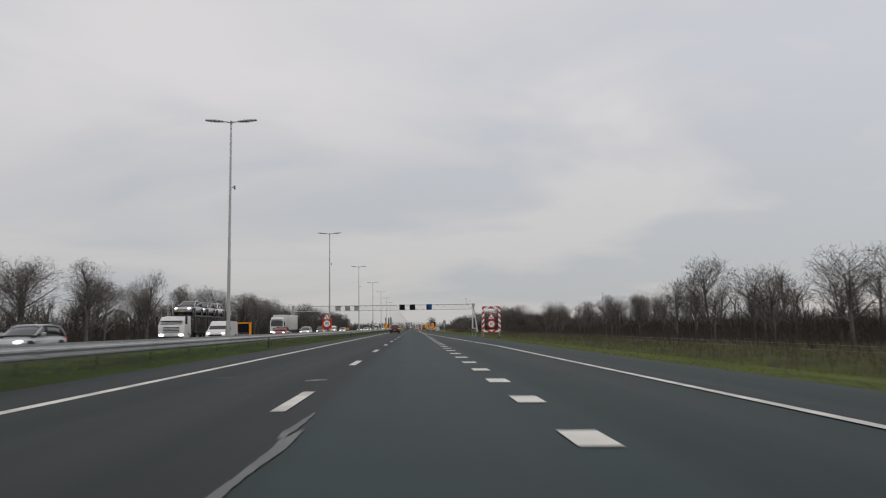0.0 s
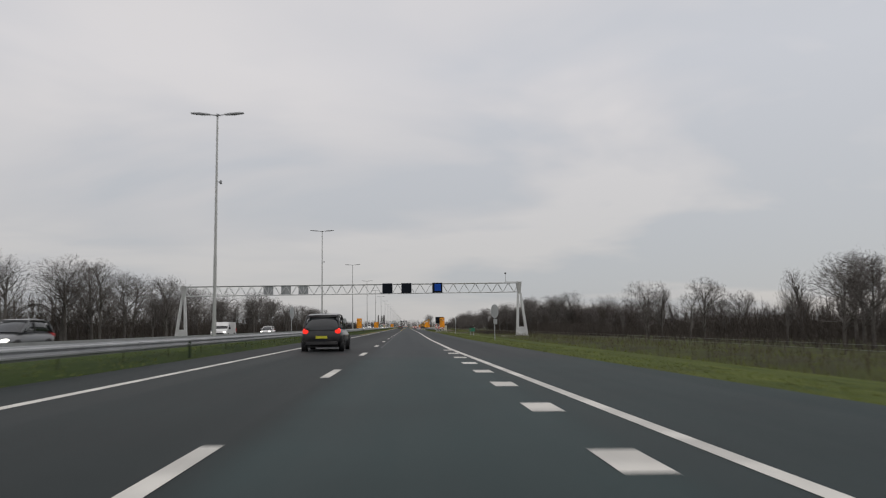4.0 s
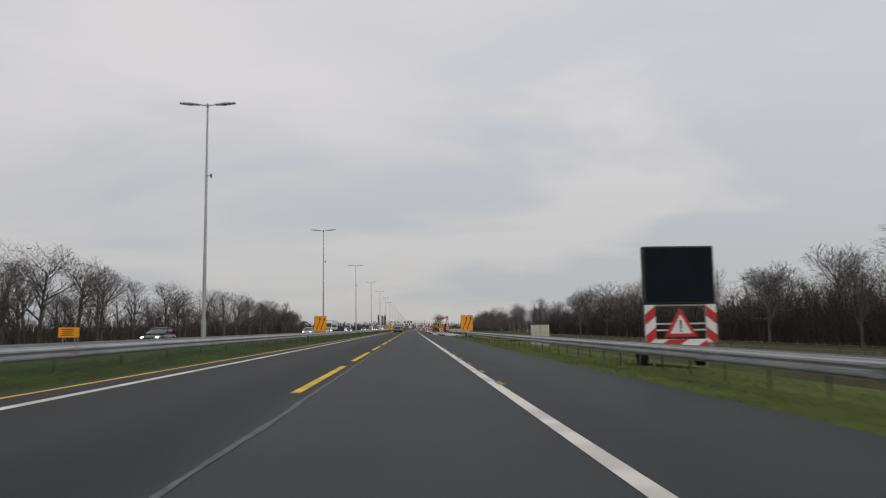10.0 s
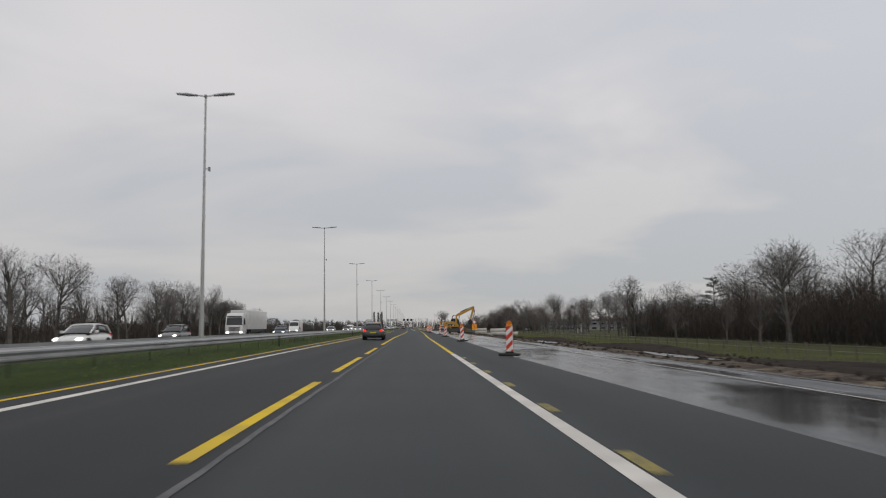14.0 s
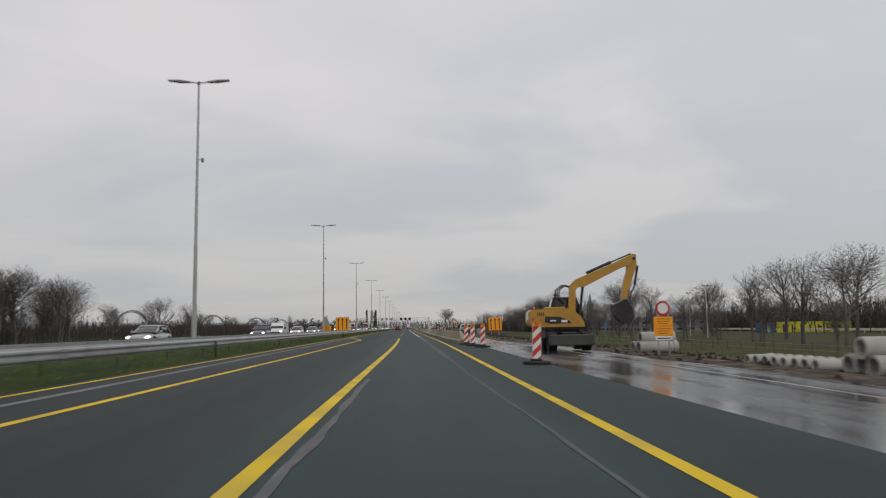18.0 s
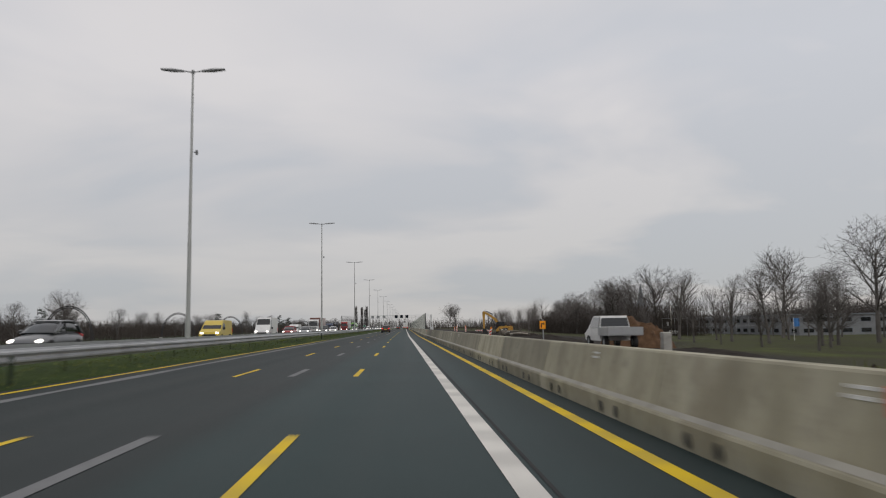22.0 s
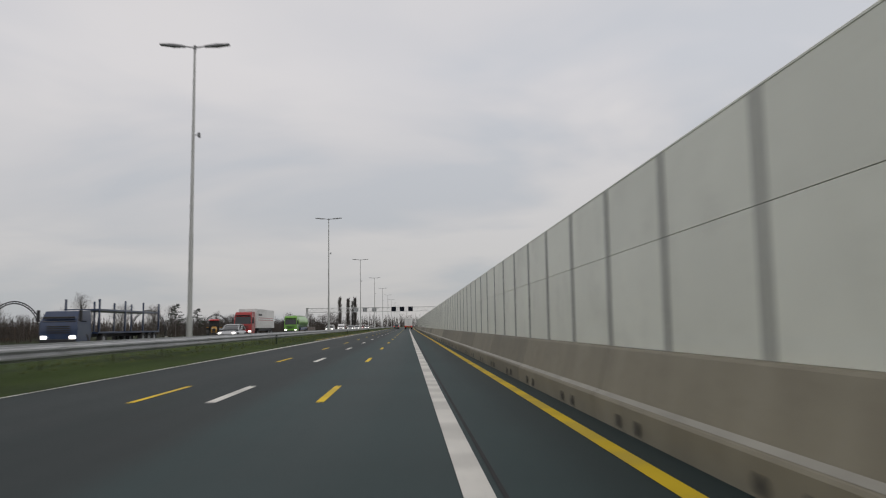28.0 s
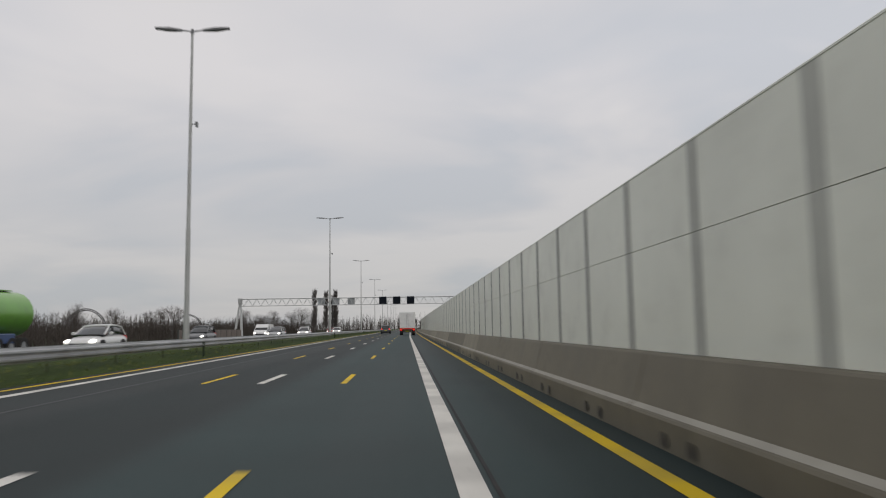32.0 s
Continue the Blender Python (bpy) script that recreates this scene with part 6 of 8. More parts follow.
# orange arrow trailer beyond the oncoming lanes
f = empty("arrow_trailer", pose(-31.8, 141.5, 0.0), "orange framed arrow trailer on the far shoulder", "trailer")
for s_ in (-1.25, 1.25):
    Geo().cbox(s_, 0, 1.6, 0.42 if s_ > 0 else 0.22, 0.14, 2.4, 0.02).part("upright", M_sign_orange, f)
Geo().cbox(0, 0, 2.7, 2.7, 0.14, 0.22, 0.02).part("top_bar", M_sign_orange, f)
Geo().cbox(0, 0.06, 1.75, 2.2, 0.06, 1.6, 0.01).part("panel", M_matrix, f)
Geo().box(0, 0.9, 0.5, 1.8, 2.4, 0.14).part("chassis", M_galv, f)
for s_ in (-1, 1):
    w = Geo().ring((s_ * 0.95, 0.9, 0.32), 0, 0.32, 0.18, 0.2).part("tyre", M_rubber, f)
    Geo().tube((s_ * 0.9, 0.9, 0.32), (s_ * 1.0, 0.9, 0.32), 0.185, None, 14).part("rim", M_sign_grey, w)

# message trailer
f = empty("message_trailer", pose(8.6, 308.3, -0.05), "trailer with a blank black message panel and striped tail", "trailer")
p = Geo().cbox(0, 0, 2.78, 2.18, 0.22, 1.76, 0.03).part("message_panel", M_black, f, "blank black display panel")
Geo().box(0, -0.118, 2.78, 2.06, 0.01, 1.64).part("face", M_matrix, p)
for s in (-1, 1):
    bands(f, "striped_board", s * 0.93, 1.31, 0.32, 1.14, -0.1, 0.32, s * -0.8, 0.1)
    Geo().box(s * 0.93, 0.02, 1.3, 0.1, 0.1, 1.6).part("upright", M_galv, f)
for z in (0.82, 1.12, 1.31, 1.87):
    Geo().box(0, 0.0, z, 1.75, 0.06, 0.05).part("cross_bar", M_cabinet, f)
warning_triangle(f, -0.02, 1.35, 1.0, -0.12, "danger")
bands(f, "tail_board", 0, 0.72, 1.54, 0.24, -0.12, 0.36, 0.6)
Geo().box(0, 0.9, 0.52, 1.5, 2.4, 0.12).part("chassis", M_galv, f)
Geo().tube((0, 2.0, 0.5), (0, 3.4, 0.42), 0.06, None, 8).part("drawbar", M_galv, f)
for s in (-1, 1):
    w = Geo().ring((s * 0.92, 0.9, 0.32), 0, 0.32, 0.18, 0.2).part("tyre", M_rubber, f)
    Geo().tube((s * 0.86, 0.9, 0.32), (s * 0.98, 0.9, 0.32), 0.185, None, 14).part("rim", M_sign_grey, w)
    Geo().box(s * 0.92, 0.9, 0.70, 0.26, 0.8, 0.04).part("mudguard", M_black, f)
    Geo().tube((s * 0.8, 0.1, 0.45), (s * 0.8, 0.1, 0.0), 0.035, None, 8).part("support_leg", M_galv, f)

# roadside cabinets
for x, h in ((11.45, 1.34), (12.28, 1.40)):
    f = empty("roadside_cabinet", pose(x, 352.2, ground_height(12, 352), 0, 0, -14), "cream roadside equipment cabinet behind the guard rail", "cabinet", "cabinets behind the rail")
    Geo().cbox(0, 0, h / 2 + 0.42, 0.78, 0.6, h, 0.03).part("body", M_cabinet, f)
    Geo().cbox(0, 0, h + 0.45, 0.84, 0.66, 0.06, 0.015).part("roof", M_cabinet, f)
    for s in (-0.19, 0.19):
        d = Geo().cbox(s, -0.306, h / 2 + 0.42, 0.355, 0.014, h - 0.16, 0.005).part("door", M_cabinet, f)
        Geo().box(s - 0.12, -0.325, h / 2 + 0.4, 0.03, 0.03, 0.12).part("handle", M_black, d)
    Geo().cbox(0, 0, 0.2, 0.9, 0.7, 0.5, 0.02).part("plinth", M_pipe, f)

# pale boards laid end to end over the verge, past the gantry's foot
TRACK = [(5.5, 259.6), (6.3, 258.4), (7.5, 254.8), (9.0, 251.0), (11.1, 249.3), (12.9, 247.4), (14.6, 245.2), (16.6, 243.6), (18.6, 242.4)]
prng = random.Random(4)
for (xa, ya), (xb, yb) in zip(TRACK, TRACK[1:]):
    seg = math.hypot(xb - xa, yb - ya)
    n = max(1, round(seg / 2.3))
    for k in range(n):
        u = (k + 0.5) / n
        x, y = xa + (xb - xa) * u, ya + (yb - ya) * u
        t = Geo().cbox(0, 0, 0.02, prng.uniform(0.24, 0.34), seg / n + 0.04, 0.05, 0.008).part("board", M_plate)
        t.matrix_basis = pose(x, y, ground_height(x, y) + 0.05, prng.uniform(-1, 1), prng.uniform(-3, 3), math.degrees(math.atan2(xa - xb, yb - ya)) + prng.uniform(-3, 3))
        tagged(t, "muddy pale board laid on the grass", "board", "boards on the verge")
        if k == 0 and x < 9:
            w = Geo().cbox(0, 0, 0.02, 0.16, 1.9, 0.05, 0.008).part("board", M_plate)
            w.matrix_basis = t.matrix_basis @ pose(0.55, -0.3, -0.01, 0, 0, 4)
            tagged(w, "muddy pale board laid on the grass", "board", "boards on the verge")

# bent branch lying in the ditch grass
br = Geo()
for i in range(9):
    br.tube((i * 0.7, 0.25 * math.sin(i), 0.12 + 0.02 * i), ((i + 1) * 0.7, 0.25 * math.sin(i + 1), 0.14 + 0.02 * i), 0.05, 0.045, 6, False)
br.tube((6.0, 0.0, 0.3), (6.9, -0.6, 0.02), 0.05, 0.03, 6)
t = br.part("fallen_branch", M_wood)
t.matrix_basis = pose(12.0, 298, -0.35, 0, 0, -20)
tagged(t, "pale fallen branch lying in the ditch grass", "branch")


# ---- beacons ----
def beacon(lamp_on=True):
    f = empty("beacon", pose(0, 0, 0), "red and white striped beacon on a black rubber foot", "traffic beacon", "beacons along the work site")
    b = Geo().cbox(0, 0, 0.62, 0.26, 0.05, 1.0, 0.012).part("board", M_sign_white, f)
    for p in diagonal(0.25, 0.98, 0.18, 1.0, 0.06):
        for s, yy in ((1, -0.029), (1, 0.026)):
            Geo().plate([(q[0], 0.62 + q[1]) for q in p], yy, 0.003).part("stripe", M_stripe, b)
    Geo().cbox(0, 0, 0.05, 0.82, 0.42, 0.10, 0.03).part("foot", M_rubber, f)
    Geo().cbox(0, 0, 0.13, 0.34, 0.14, 0.08, 0.02).part("socket", M_rubber, f)
    Geo().cbox(0, 0, 1.16, 0.22, 0.12, 0.10, 0.02).part("lamp_body", M_sign_orange, f)
    Geo().tube((0, -0.06, 1.24), (0, 0.06, 1.24), 0.09, 0.085, 14).part("lens", M_amber, f)
    return f


M_stripe = surf("beacon_red", (0.60, 0.045, 0.02), 0.4, var=0.08, dirty=0.12, bump=0)
bc = beacon()
spots = [(4.9, 406.7), (4.98, 399.3), (3.86, 428.9), (3.92, 457.0), (3.8, 483.5), (4.15, 510.8), (3.55, 538.1), (3.72, 556.6), (3.45, 560.1), (3.28, 563.0)]
brng = random.Random(3)
for i, (x, y) in enumerate(spots):
    m = pose(x, y, 0.0 if x < along(y, ROAD_RIGHT) else -0.045, 0, brng.uniform(-2, 2), brng.uniform(-14, 14))
    if i == 0:
        bc.matrix_basis = m
    else:
        copy_thing(bc, m)
copy_thing(bc, pose(8.4, 713, -0.16, 0, 13, -20))
for x, y in ((10.3, 772), (9.2, 781), (11.8, 822), (12.5, 842)):
    copy_thing(bc, pose(x, y, 0.05, 0, 0, brng.uniform(-30, 30)))

# low striped rail by the second digger
for x, y in ((14.6, 790), (16.6, 795)):
    f = empty("road_block", pose(x, y, 0), "low red and white striped closure board", "barrier board")
    bands(f, "board", 0, 0.8, 1.6, 0.25, 0, 0.2, 1.0)
    for s in (-0.6, 0.6):
        Geo().box(s, 0.06, 0.42, 0.06, 0.06, 0.85).part("leg", M_galv, f)


# ---- pipes ----
def pipe(x, y, z, rz, ln=2.4, r=0.38):
    f = Geo().ring((0, 0, 0), 0, r, r * 0.76, ln, 22).ring((ln / 2 - 0.12, 0, 0), 0, r * 1.16, r * 0.98, 0.26, 22).part("concrete_pipe", M_pipe, smooth=True)
    f.matrix_basis = pose(x, y, z, 0, 0, rz)
    return tagged(f, "grey concrete drain pipe lying on the soil", "concrete pipe", "stack of concrete pipes")


for i in range(3):
    pipe(16.0 + 0.1 * i, 539.7 + 0.86 * i, 0.26, 3 * (i % 2))
for i in range(2):
    pipe(15.9 + 0.5 * i, 540.1 + 0.86 * i, 0.86, -2 + 4 * i)
pipe(17.3, 538.5, 0.24, -14, 3.0, 0.36)
pipe(18.7, 540.6, 0.26, 2)
pipe(18.6, 541.5, 0.26, -1)
for i in range(8):
    pipe(15.5 - 0.06 * i, 543.4 + 0.68 * i, 0.10, 2 + 2 * (i % 3), 1.2, 0.24)
pipe(14.9, 561.2, 0.28, 4)
pipe(14.8, 562.0, 0.28, 2)
pipe(15.0, 561.6, 0.86, 3, 2.1)


# ---- diggers ----
def tyre(parent, x, y, z, r, w):
    t = Geo().ring((x, y, z), 1, r, r * 0.55, w, 26).part("tyre", M_rubber, parent, smooth=True)
    Geo().tube((x, y - w * 0.36, z), (x, y + w * 0.36, z), r * 0.56, None, 18).tube((x, y - w * 0.42, z), (x, y + w * 0.42, z), r * 0.2, None, 10).part("rim", M_black, t)
    tr = Geo()
    for k in range(26):
        a = 2 * math.pi * k / 26
        m = Matrix.Translation((x + math.cos(a) * r, y, z + math.sin(a) * r)) @ Euler((0, -a, 0)).to_matrix().to_4x4()
        tr.box(0, 0.24 * w * (1 if k % 2 else -1), 0, 0.035, w * 0.46, 0.06, m)
    tr.part("tread", M_rubber, t)
    return t


def digger_house(f, wheeled):
    """Upper works: x is the way that it faces."""
    zb = 1.36 if wheeled else 1.15
    hk = 0.9 if wheeled else 0.82
    body = Geo()
    prof = [(-2.1, zb + 0.10), (-2.22, zb + 0.3), (-2.2, zb + 0.98 * hk), (-2.05, zb + 1.14 * hk), (-0.1, zb + 1.20 * hk), (0.35, zb + 1.1 * hk), (0.75, zb + 0.7 * hk), (0.95, zb + 0.3), (1.0, zb)]
    body.plate(prof + [(-1.9, zb)], -1.24, 2.48)
    b = body.part("engine_cover", M_yellow, f)
    for s in (-1, 1):
        Geo().plate([(-1.35, zb + 0.3), (-1.3, zb + 0.62), (-0.5, zb + 0.6), (0.0, zb + 0.42), (0.25, zb + 0.22), (-1.0, zb + 0.18)], s * 1.25 - 0.008, 0.016).part("side_stripe", M_black, b)
        Geo().box(-0.85, s * 1.262, zb + 0.37, 0.34, 0.01, 0.08).box(-0.2, s * 1.262, zb + 0.34, 0.34, 0.01, 0.14).part("sign_plate", M_sign_white, b)
        Geo().box(-2.0, s * 1.15, zb + 0.45, 0.16, 0.2, 0.14).part("tail_lamp", M_sign_red, b)
        for k in range(4):
            Geo().box(-1.75 + 0.12 * k, s * 1.252, zb + 0.85 * hk, 0.05, 0.012, 0.2).part("vent", M_black, b)
    Geo().box(-2.225, 0, zb + 0.65, 0.02, 1.1, 0.42).part("rear_plate", M_sign_white, b, "white patch on the counterweight")
    Geo().cbox(-0.6, 0, zb + 1.24 * hk, 1.1, 1.6, 0.10, 0.03).part("bonnet", M_yellow, b)
    Geo().tube((-1.3, 0.5, zb + 1.1 * hk), (-1.3, 0.5, zb + 1.5 * hk), 0.055, None, 8).part("exhaust", M_black, f)
    Geo().tube((-1.9, -0.9, zb + 1.1 * hk), (-1.9, -0.9, zb + 1.35 * hk), 0.05, 0.035, 8).part("beacon_lamp", M_amber, f)
    for x, y in ((-1.6, 1.1), (-0.6, 1.1), (-1.6, -1.1)):
        Geo().tube((x, y, zb + 1.1 * hk), (x, y, zb + 1.45 * hk), 0.02, None, 6).part("hand_rail", M_black, f)
    Geo().box(-0.1, 0, zb - 0.06, 2.3, 2.3, 0.14).part("slew_frame", M_black, f)
    # the cab stands beside the boom
    c = Geo().plate([(-0.7, zb + 0.1), (1.0, zb + 0.1), (1.18, zb + 0.75), (0.8, zb + 1.78), (-0.6, zb + 1.78), (-0.78, zb + 1.1)], 0.28, 0.94).part("cab", M_black, f)
    Geo().plate([(-0.4, zb + 0.85), (1.02, zb + 0.8), (0.74, zb + 1.68), (-0.5, zb + 1.68)], 0.272, 0.008).part("side_window", M_glass, c)
    Geo().plate([(-0.4, zb + 0.85), (1.02, zb + 0.8), (0.74, zb + 1.68), (-0.5, zb + 1.68)], 1.22, 0.008).part("side_window", M_glass, c)
    Geo().add([(1.19, 0.34, zb + 0.78), (1.19, 1.16, zb + 0.78), (0.82, 1.16, zb + 1.74), (0.82, 0.34, zb + 1.74)], [(0, 1, 2, 3)]).part("windscreen", M_glass, c)
    Geo().add([(-0.79, 0.34, zb + 1.12), (-0.79, 1.16, zb + 1.12), (-0.62, 1.16, zb + 1.74), (-0.62, 0.34, zb + 1.74)], [(0, 3, 2, 1)]).part("rear_window", M_glass, c)
    for y in (0.4, 0.75, 1.1):
        Geo().tube((-0.4, y, zb + 1.76), (-0.4, y, zb + 1.9), 0.02, None, 6).cbox(-0.4, y, zb + 1.95, 0.1, 0.16, 0.12, 0.02).part("work_lamp", M_black, c)
    Geo().tube((1.1, 0.25, zb + 0.3), (1.3, 0.1, zb + 1.5), 0.015, None, 6).part("mirror_arm", M_black, f)
    return zb


def boom_set(f, zb, boom, stick, bucket_pts):
    """Boom, stick and bucket as bent box arms in the x and z plane."""
    Geo().plate(boom, -0.26, 0.44).part("boom", M_yellow, f)
    Geo().plate(stick, -0.20, 0.32).part("stick", M_yellow, f)
    Geo().plate(bucket_pts, -0.5, 0.95).part("bucket", M_black, f)


# wheeled digger: its wheels stand along the road, its boom reaches over the soil
e = empty("wheeled_excavator", pose(9.0, 560.2, -0.24, 0, 0, -3), "yellow wheeled excavator with raised boom on wet asphalt", "excavator")
Geo().cbox(0.1, 0, 0.86, 3.6, 0.9, 0.42, 0.05).cbox(0.1, 0, 1.12, 1.5, 1.4, 0.28, 0.04).part("chassis", M_black, e)
for x in (-1.25, 1.45):
    Geo().tube((x, -0.95, 0.56), (x, 0.95, 0.56), 0.12, None, 10).part("axle", M_black, e)
    for s in (-1, 1):
        tyre(e, x, s * 0.98, 0.54, 0.54, 0.48)
Geo().cbox(2.45, 0, 0.62, 0.22, 2.5, 0.62, 0.05).box(2.0, 0, 0.75, 0.9, 0.5, 0.14).part("dozer_blade", M_rail_dark, e)
Geo().cbox(0.15, -1.15, 0.95, 1.6, 0.3, 0.5, 0.04).part("tool_box", M_black, e)
for under in list(e.children):
    under.matrix_basis = pose(0, 0, 0, 0, 0, -90)
zb = digger_house(e, True)
boom_set(e, zb, [(0.18, 2.05), (0.34, 3.45), (0.32, 3.8), (0.72, 4.18), (1.9, 4.66), (3.2, 5.21), (4.1, 5.62), (4.3, 5.62), (4.32, 5.3), (4.05, 5.02), (3.4, 4.8), (2.3, 4.26), (1.45, 3.84), (1.2, 3.72), (0.9, 3.74), (0.7, 3.55), (0.62, 2.05)],
         [(4.1, 5.68), (4.38, 5.63), (4.42, 4.95), (4.08, 4.1), (3.66, 2.85), (3.4, 2.8), (3.54, 3.7), (3.8, 4.65), (3.86, 5.15)],
         [(2.85, 2.6), (3.62, 2.95), (4.02, 2.35), (4.05, 1.85), (3.75, 1.5), (3.3, 1.6), (2.95, 2.0)])
for x, z in ((4.25, 5.4), (3.5, 2.85), (0.42, 2.3)):
    Geo().tube((x, -0.32, z), (x, 0.24, z), 0.09, None, 12).part("pin", M_black, e)
Geo().tube((0.9, -0.05, zb + 0.5), (1.15, -0.05, 3.75), 0.08, None, 10).part("cylinder", M_black, e)
Geo().tube((1.4, -0.02, 4.56), (2.9, -0.02, 5.2), 0.09, None, 10).tube((2.9, -0.02, 5.2), (4.1, -0.02, 5.68), 0.045, None, 8).part("cylinder", M_black, e)
Geo().tube((4.5, 0.0, 4.95), (4.28, 0.0, 3.8), 0.07, None, 8).tube((4.28, 0.0, 3.8), (3.9, 0.0, 2.9), 0.03, None, 8).part("cylinder", M_black, e)
for k in range(3):
    yy = 0.12 * k - 0.12
    pts = [(0.45, yy, 3.7), (0.1 - 0.1 * k, yy, 3.85), (-0.25 - 0.12 * k, yy, 3.55), (-0.3 - 0.08 * k, yy, 3.15), (0.0, yy, 2.75)]
    Geo().pipe(pts, 0.035).part("hose", M_black, e)

# tracked digger behind the barrier
e = empty("tracked_excavator", pose(17.1, 772.5, -0.36, 0, 0, 176), "yellow tracked excavator digging in dark mud", "excavator")
for s in (-1, 1):
    tk = Geo()
    out = [(-2.0, 0.3), (-1.85, 0.08), (1.85, 0.08), (2.05, 0.3), (2.05, 0.62), (1.85, 0.85), (-1.85, 0.85), (-2.05, 0.62)]
    tk.plate(out, s * 1.05 - 0.28, 0.56)
    t = tk.part("track", M_rubber, e, "muddy crawler track")
    for k in range(5):
        Geo().tube((-1.4 + 0.7 * k, s * 1.35 - 0.03, 0.3), (-1.4 + 0.7 * k, s * 1.35 + 0.03, 0.3), 0.16, None, 12).part("roller", M_black, t)
Geo().cbox(0, 0, 0.85, 2.0, 1.8, 0.4, 0.05).part("chassis", M_black, e)
zb = digger_house(e, False)
boom_set(e, zb, [(0.4, zb + 0.5), (0.85, zb + 0.5), (0.88, 2.8), (1.2, 3.3), (2.43, 4.24), (3.3, 4.72), (3.46, 4.82), (3.24, 5.03), (2.42, 4.7), (0.8, 3.55), (0.5, 3.0)],
         [(2.9, 4.7), (3.3, 5.05), (3.5, 4.75), (3.4, 3.25), (3.3, 1.6), (3.06, 1.6), (3.04, 2.6), (3.0, 3.9)],
         [(2.9, 1.7), (3.4, 1.75), (3.55, 1.0), (3.2, 0.5), (2.5, 0.6), (2.6, 1.2)])
Geo().tube((0.9, 0, zb + 0.7), (1.7, 0, 3.6), 0.09, None, 10).part("cylinder", M_black, e)
Geo().tube((1.5, 0, 4.4), (2.6, 0, 4.95), 0.08, None, 10).tube((2.6, 0, 4.95), (3.1, 0, 5.1), 0.05, None, 8).part("cylinder", M_black, e)


# ---- soil heaps ----
def heap(x, y, rx, ry, h, seed, label, mat=None, blunt=1.0):
    g_ = Geo()
    n, m = 40, 40
    g_.v = []
    for j in range(m + 1):
        for i in range(n + 1):
            u, v = 2 * i / n - 1, 2 * j / m - 1
            d = math.hypot(u, v)
            z = min(1.0, max(0.0, 1 - d) * blunt) ** 0.8 * (1 + 0.35 * noise.noise((u * 2.2 + seed, v * 2.2, 0))) + (0.13 * noise.noise((u * 8, v * 9, seed)) + 0.08 * noise.noise((u * 17, v * 19, seed))) * min(1.0, max(0.0, 1.15 - d) * 3)
            g_.v.append((x + u * rx, y + v * ry, z * h - 0.12 + min(0.0, 1.0 - d) * 0.4))
    g_.f = [(j * (n + 1) + i, j * (n + 1) + i + 1, (j + 1) * (n + 1) + i + 1, (j + 1) * (n + 1) + i) for j in range(m) for i in range(n)]
    t = g_.part("soil_mound", mat or M_heap, smooth=True)
    return tagged(t, label, "soil mound", "mounds on the work site")


M_rubble = surf("broken_asphalt", (0.085, 0.082, 0.085), 0.8, var=0.4, coarse=2.0, fine=12, bump=0.9, dirty=0.5)
M_sandy = surf("sandy_soil", (0.125, 0.10, 0.072), 0.95, var=0.4, coarse=1.0, fine=8, bump=0.9, dirty=0.6, dirt=(0.05, 0.042, 0.034))
M_dark_soil = surf("dark_soil", (0.028, 0.023, 0.019), 0.95, var=0.4, coarse=1.1, fine=8, bump=0.9, dirt=(0.014, 0.012, 0.011), gloss=0.08)
heap(18.5, 692, 3.1, 3.6, 2.2, 1, "large heap of loose brown soil", None, 1.55)
heap(17.5, 676, 3.5, 6, 0.45, 2, "low spread of dark soil", M_dark_soil)
heap(14.5, 708, 4, 10, 0.8, 4, "ridge of dark wet mud", M_dark_soil)
heap(15.0, 745, 4.5, 12, 0.75, 5, "ridge of dark wet mud", M_dark_soil)
heap(15.5, 394, 3.2, 6, 0.45, 11, "low ridge of sandy soil", M_sandy)
heap(17.5, 425, 4, 16, 0.35, 7, "ridge of churned brown soil", M_dark_soil)
heap(16.8, 455, 3.4, 15, 0.5, 8, "ridge of churned brown soil", M_dark_soil)
heap(17.2, 492, 3.4, 16, 0.45, 9, "ridge of churned brown soil", M_dark_soil)
heap(8.2, 390.4, 2.1, 1.5, 0.36, 12, "heap of broken grey asphalt and gravel", M_rubble)
heap(13.2, 728, 3.2, 9, 0.95, 13, "ridge of black wet soil", M_dark_soil)
heap(13.4, 716, 2.4, 7, 0.8, 21, "ridge of black wet soil", M_dark_soil)
heap(14.5, 790, 4.5, 14, 0.7, 10, "ridge of dark wet mud", M_dark_soil)

# clods and churned ruts over the work site
crng = np.random.RandomState(17)
cn = 5200
cx, cy = crng.uniform(11.2, 19, cn), 386 + 274 * crng.rand(cn) ** 1.3
cs = 0.03 + 0.16 * crng.rand(cn) ** 3
tri_ = []
for x, y, sz in zip(cx, cy, cs):
    c = np.array([x, y, ground_height(x, y)])
    k = sz * crng.uniform(0.6, 1.4, (5, 1))
    pts = c + np.array([[1, 0.2, 0], [-0.2, 1, 0], [-1, -0.1, 0], [0.1, -1, 0], [0.15, 0.1, 0.8]]) * k
    tri_ += [pts[[i, (i + 1) % 4, 4]] for i in range(4)]
tagged(new("soil_clods", tri_mesh("soil_clods", np.array(tri_), M_dark_soil)), "clods of churned dark soil on the work site", "soil", kind="stuff")
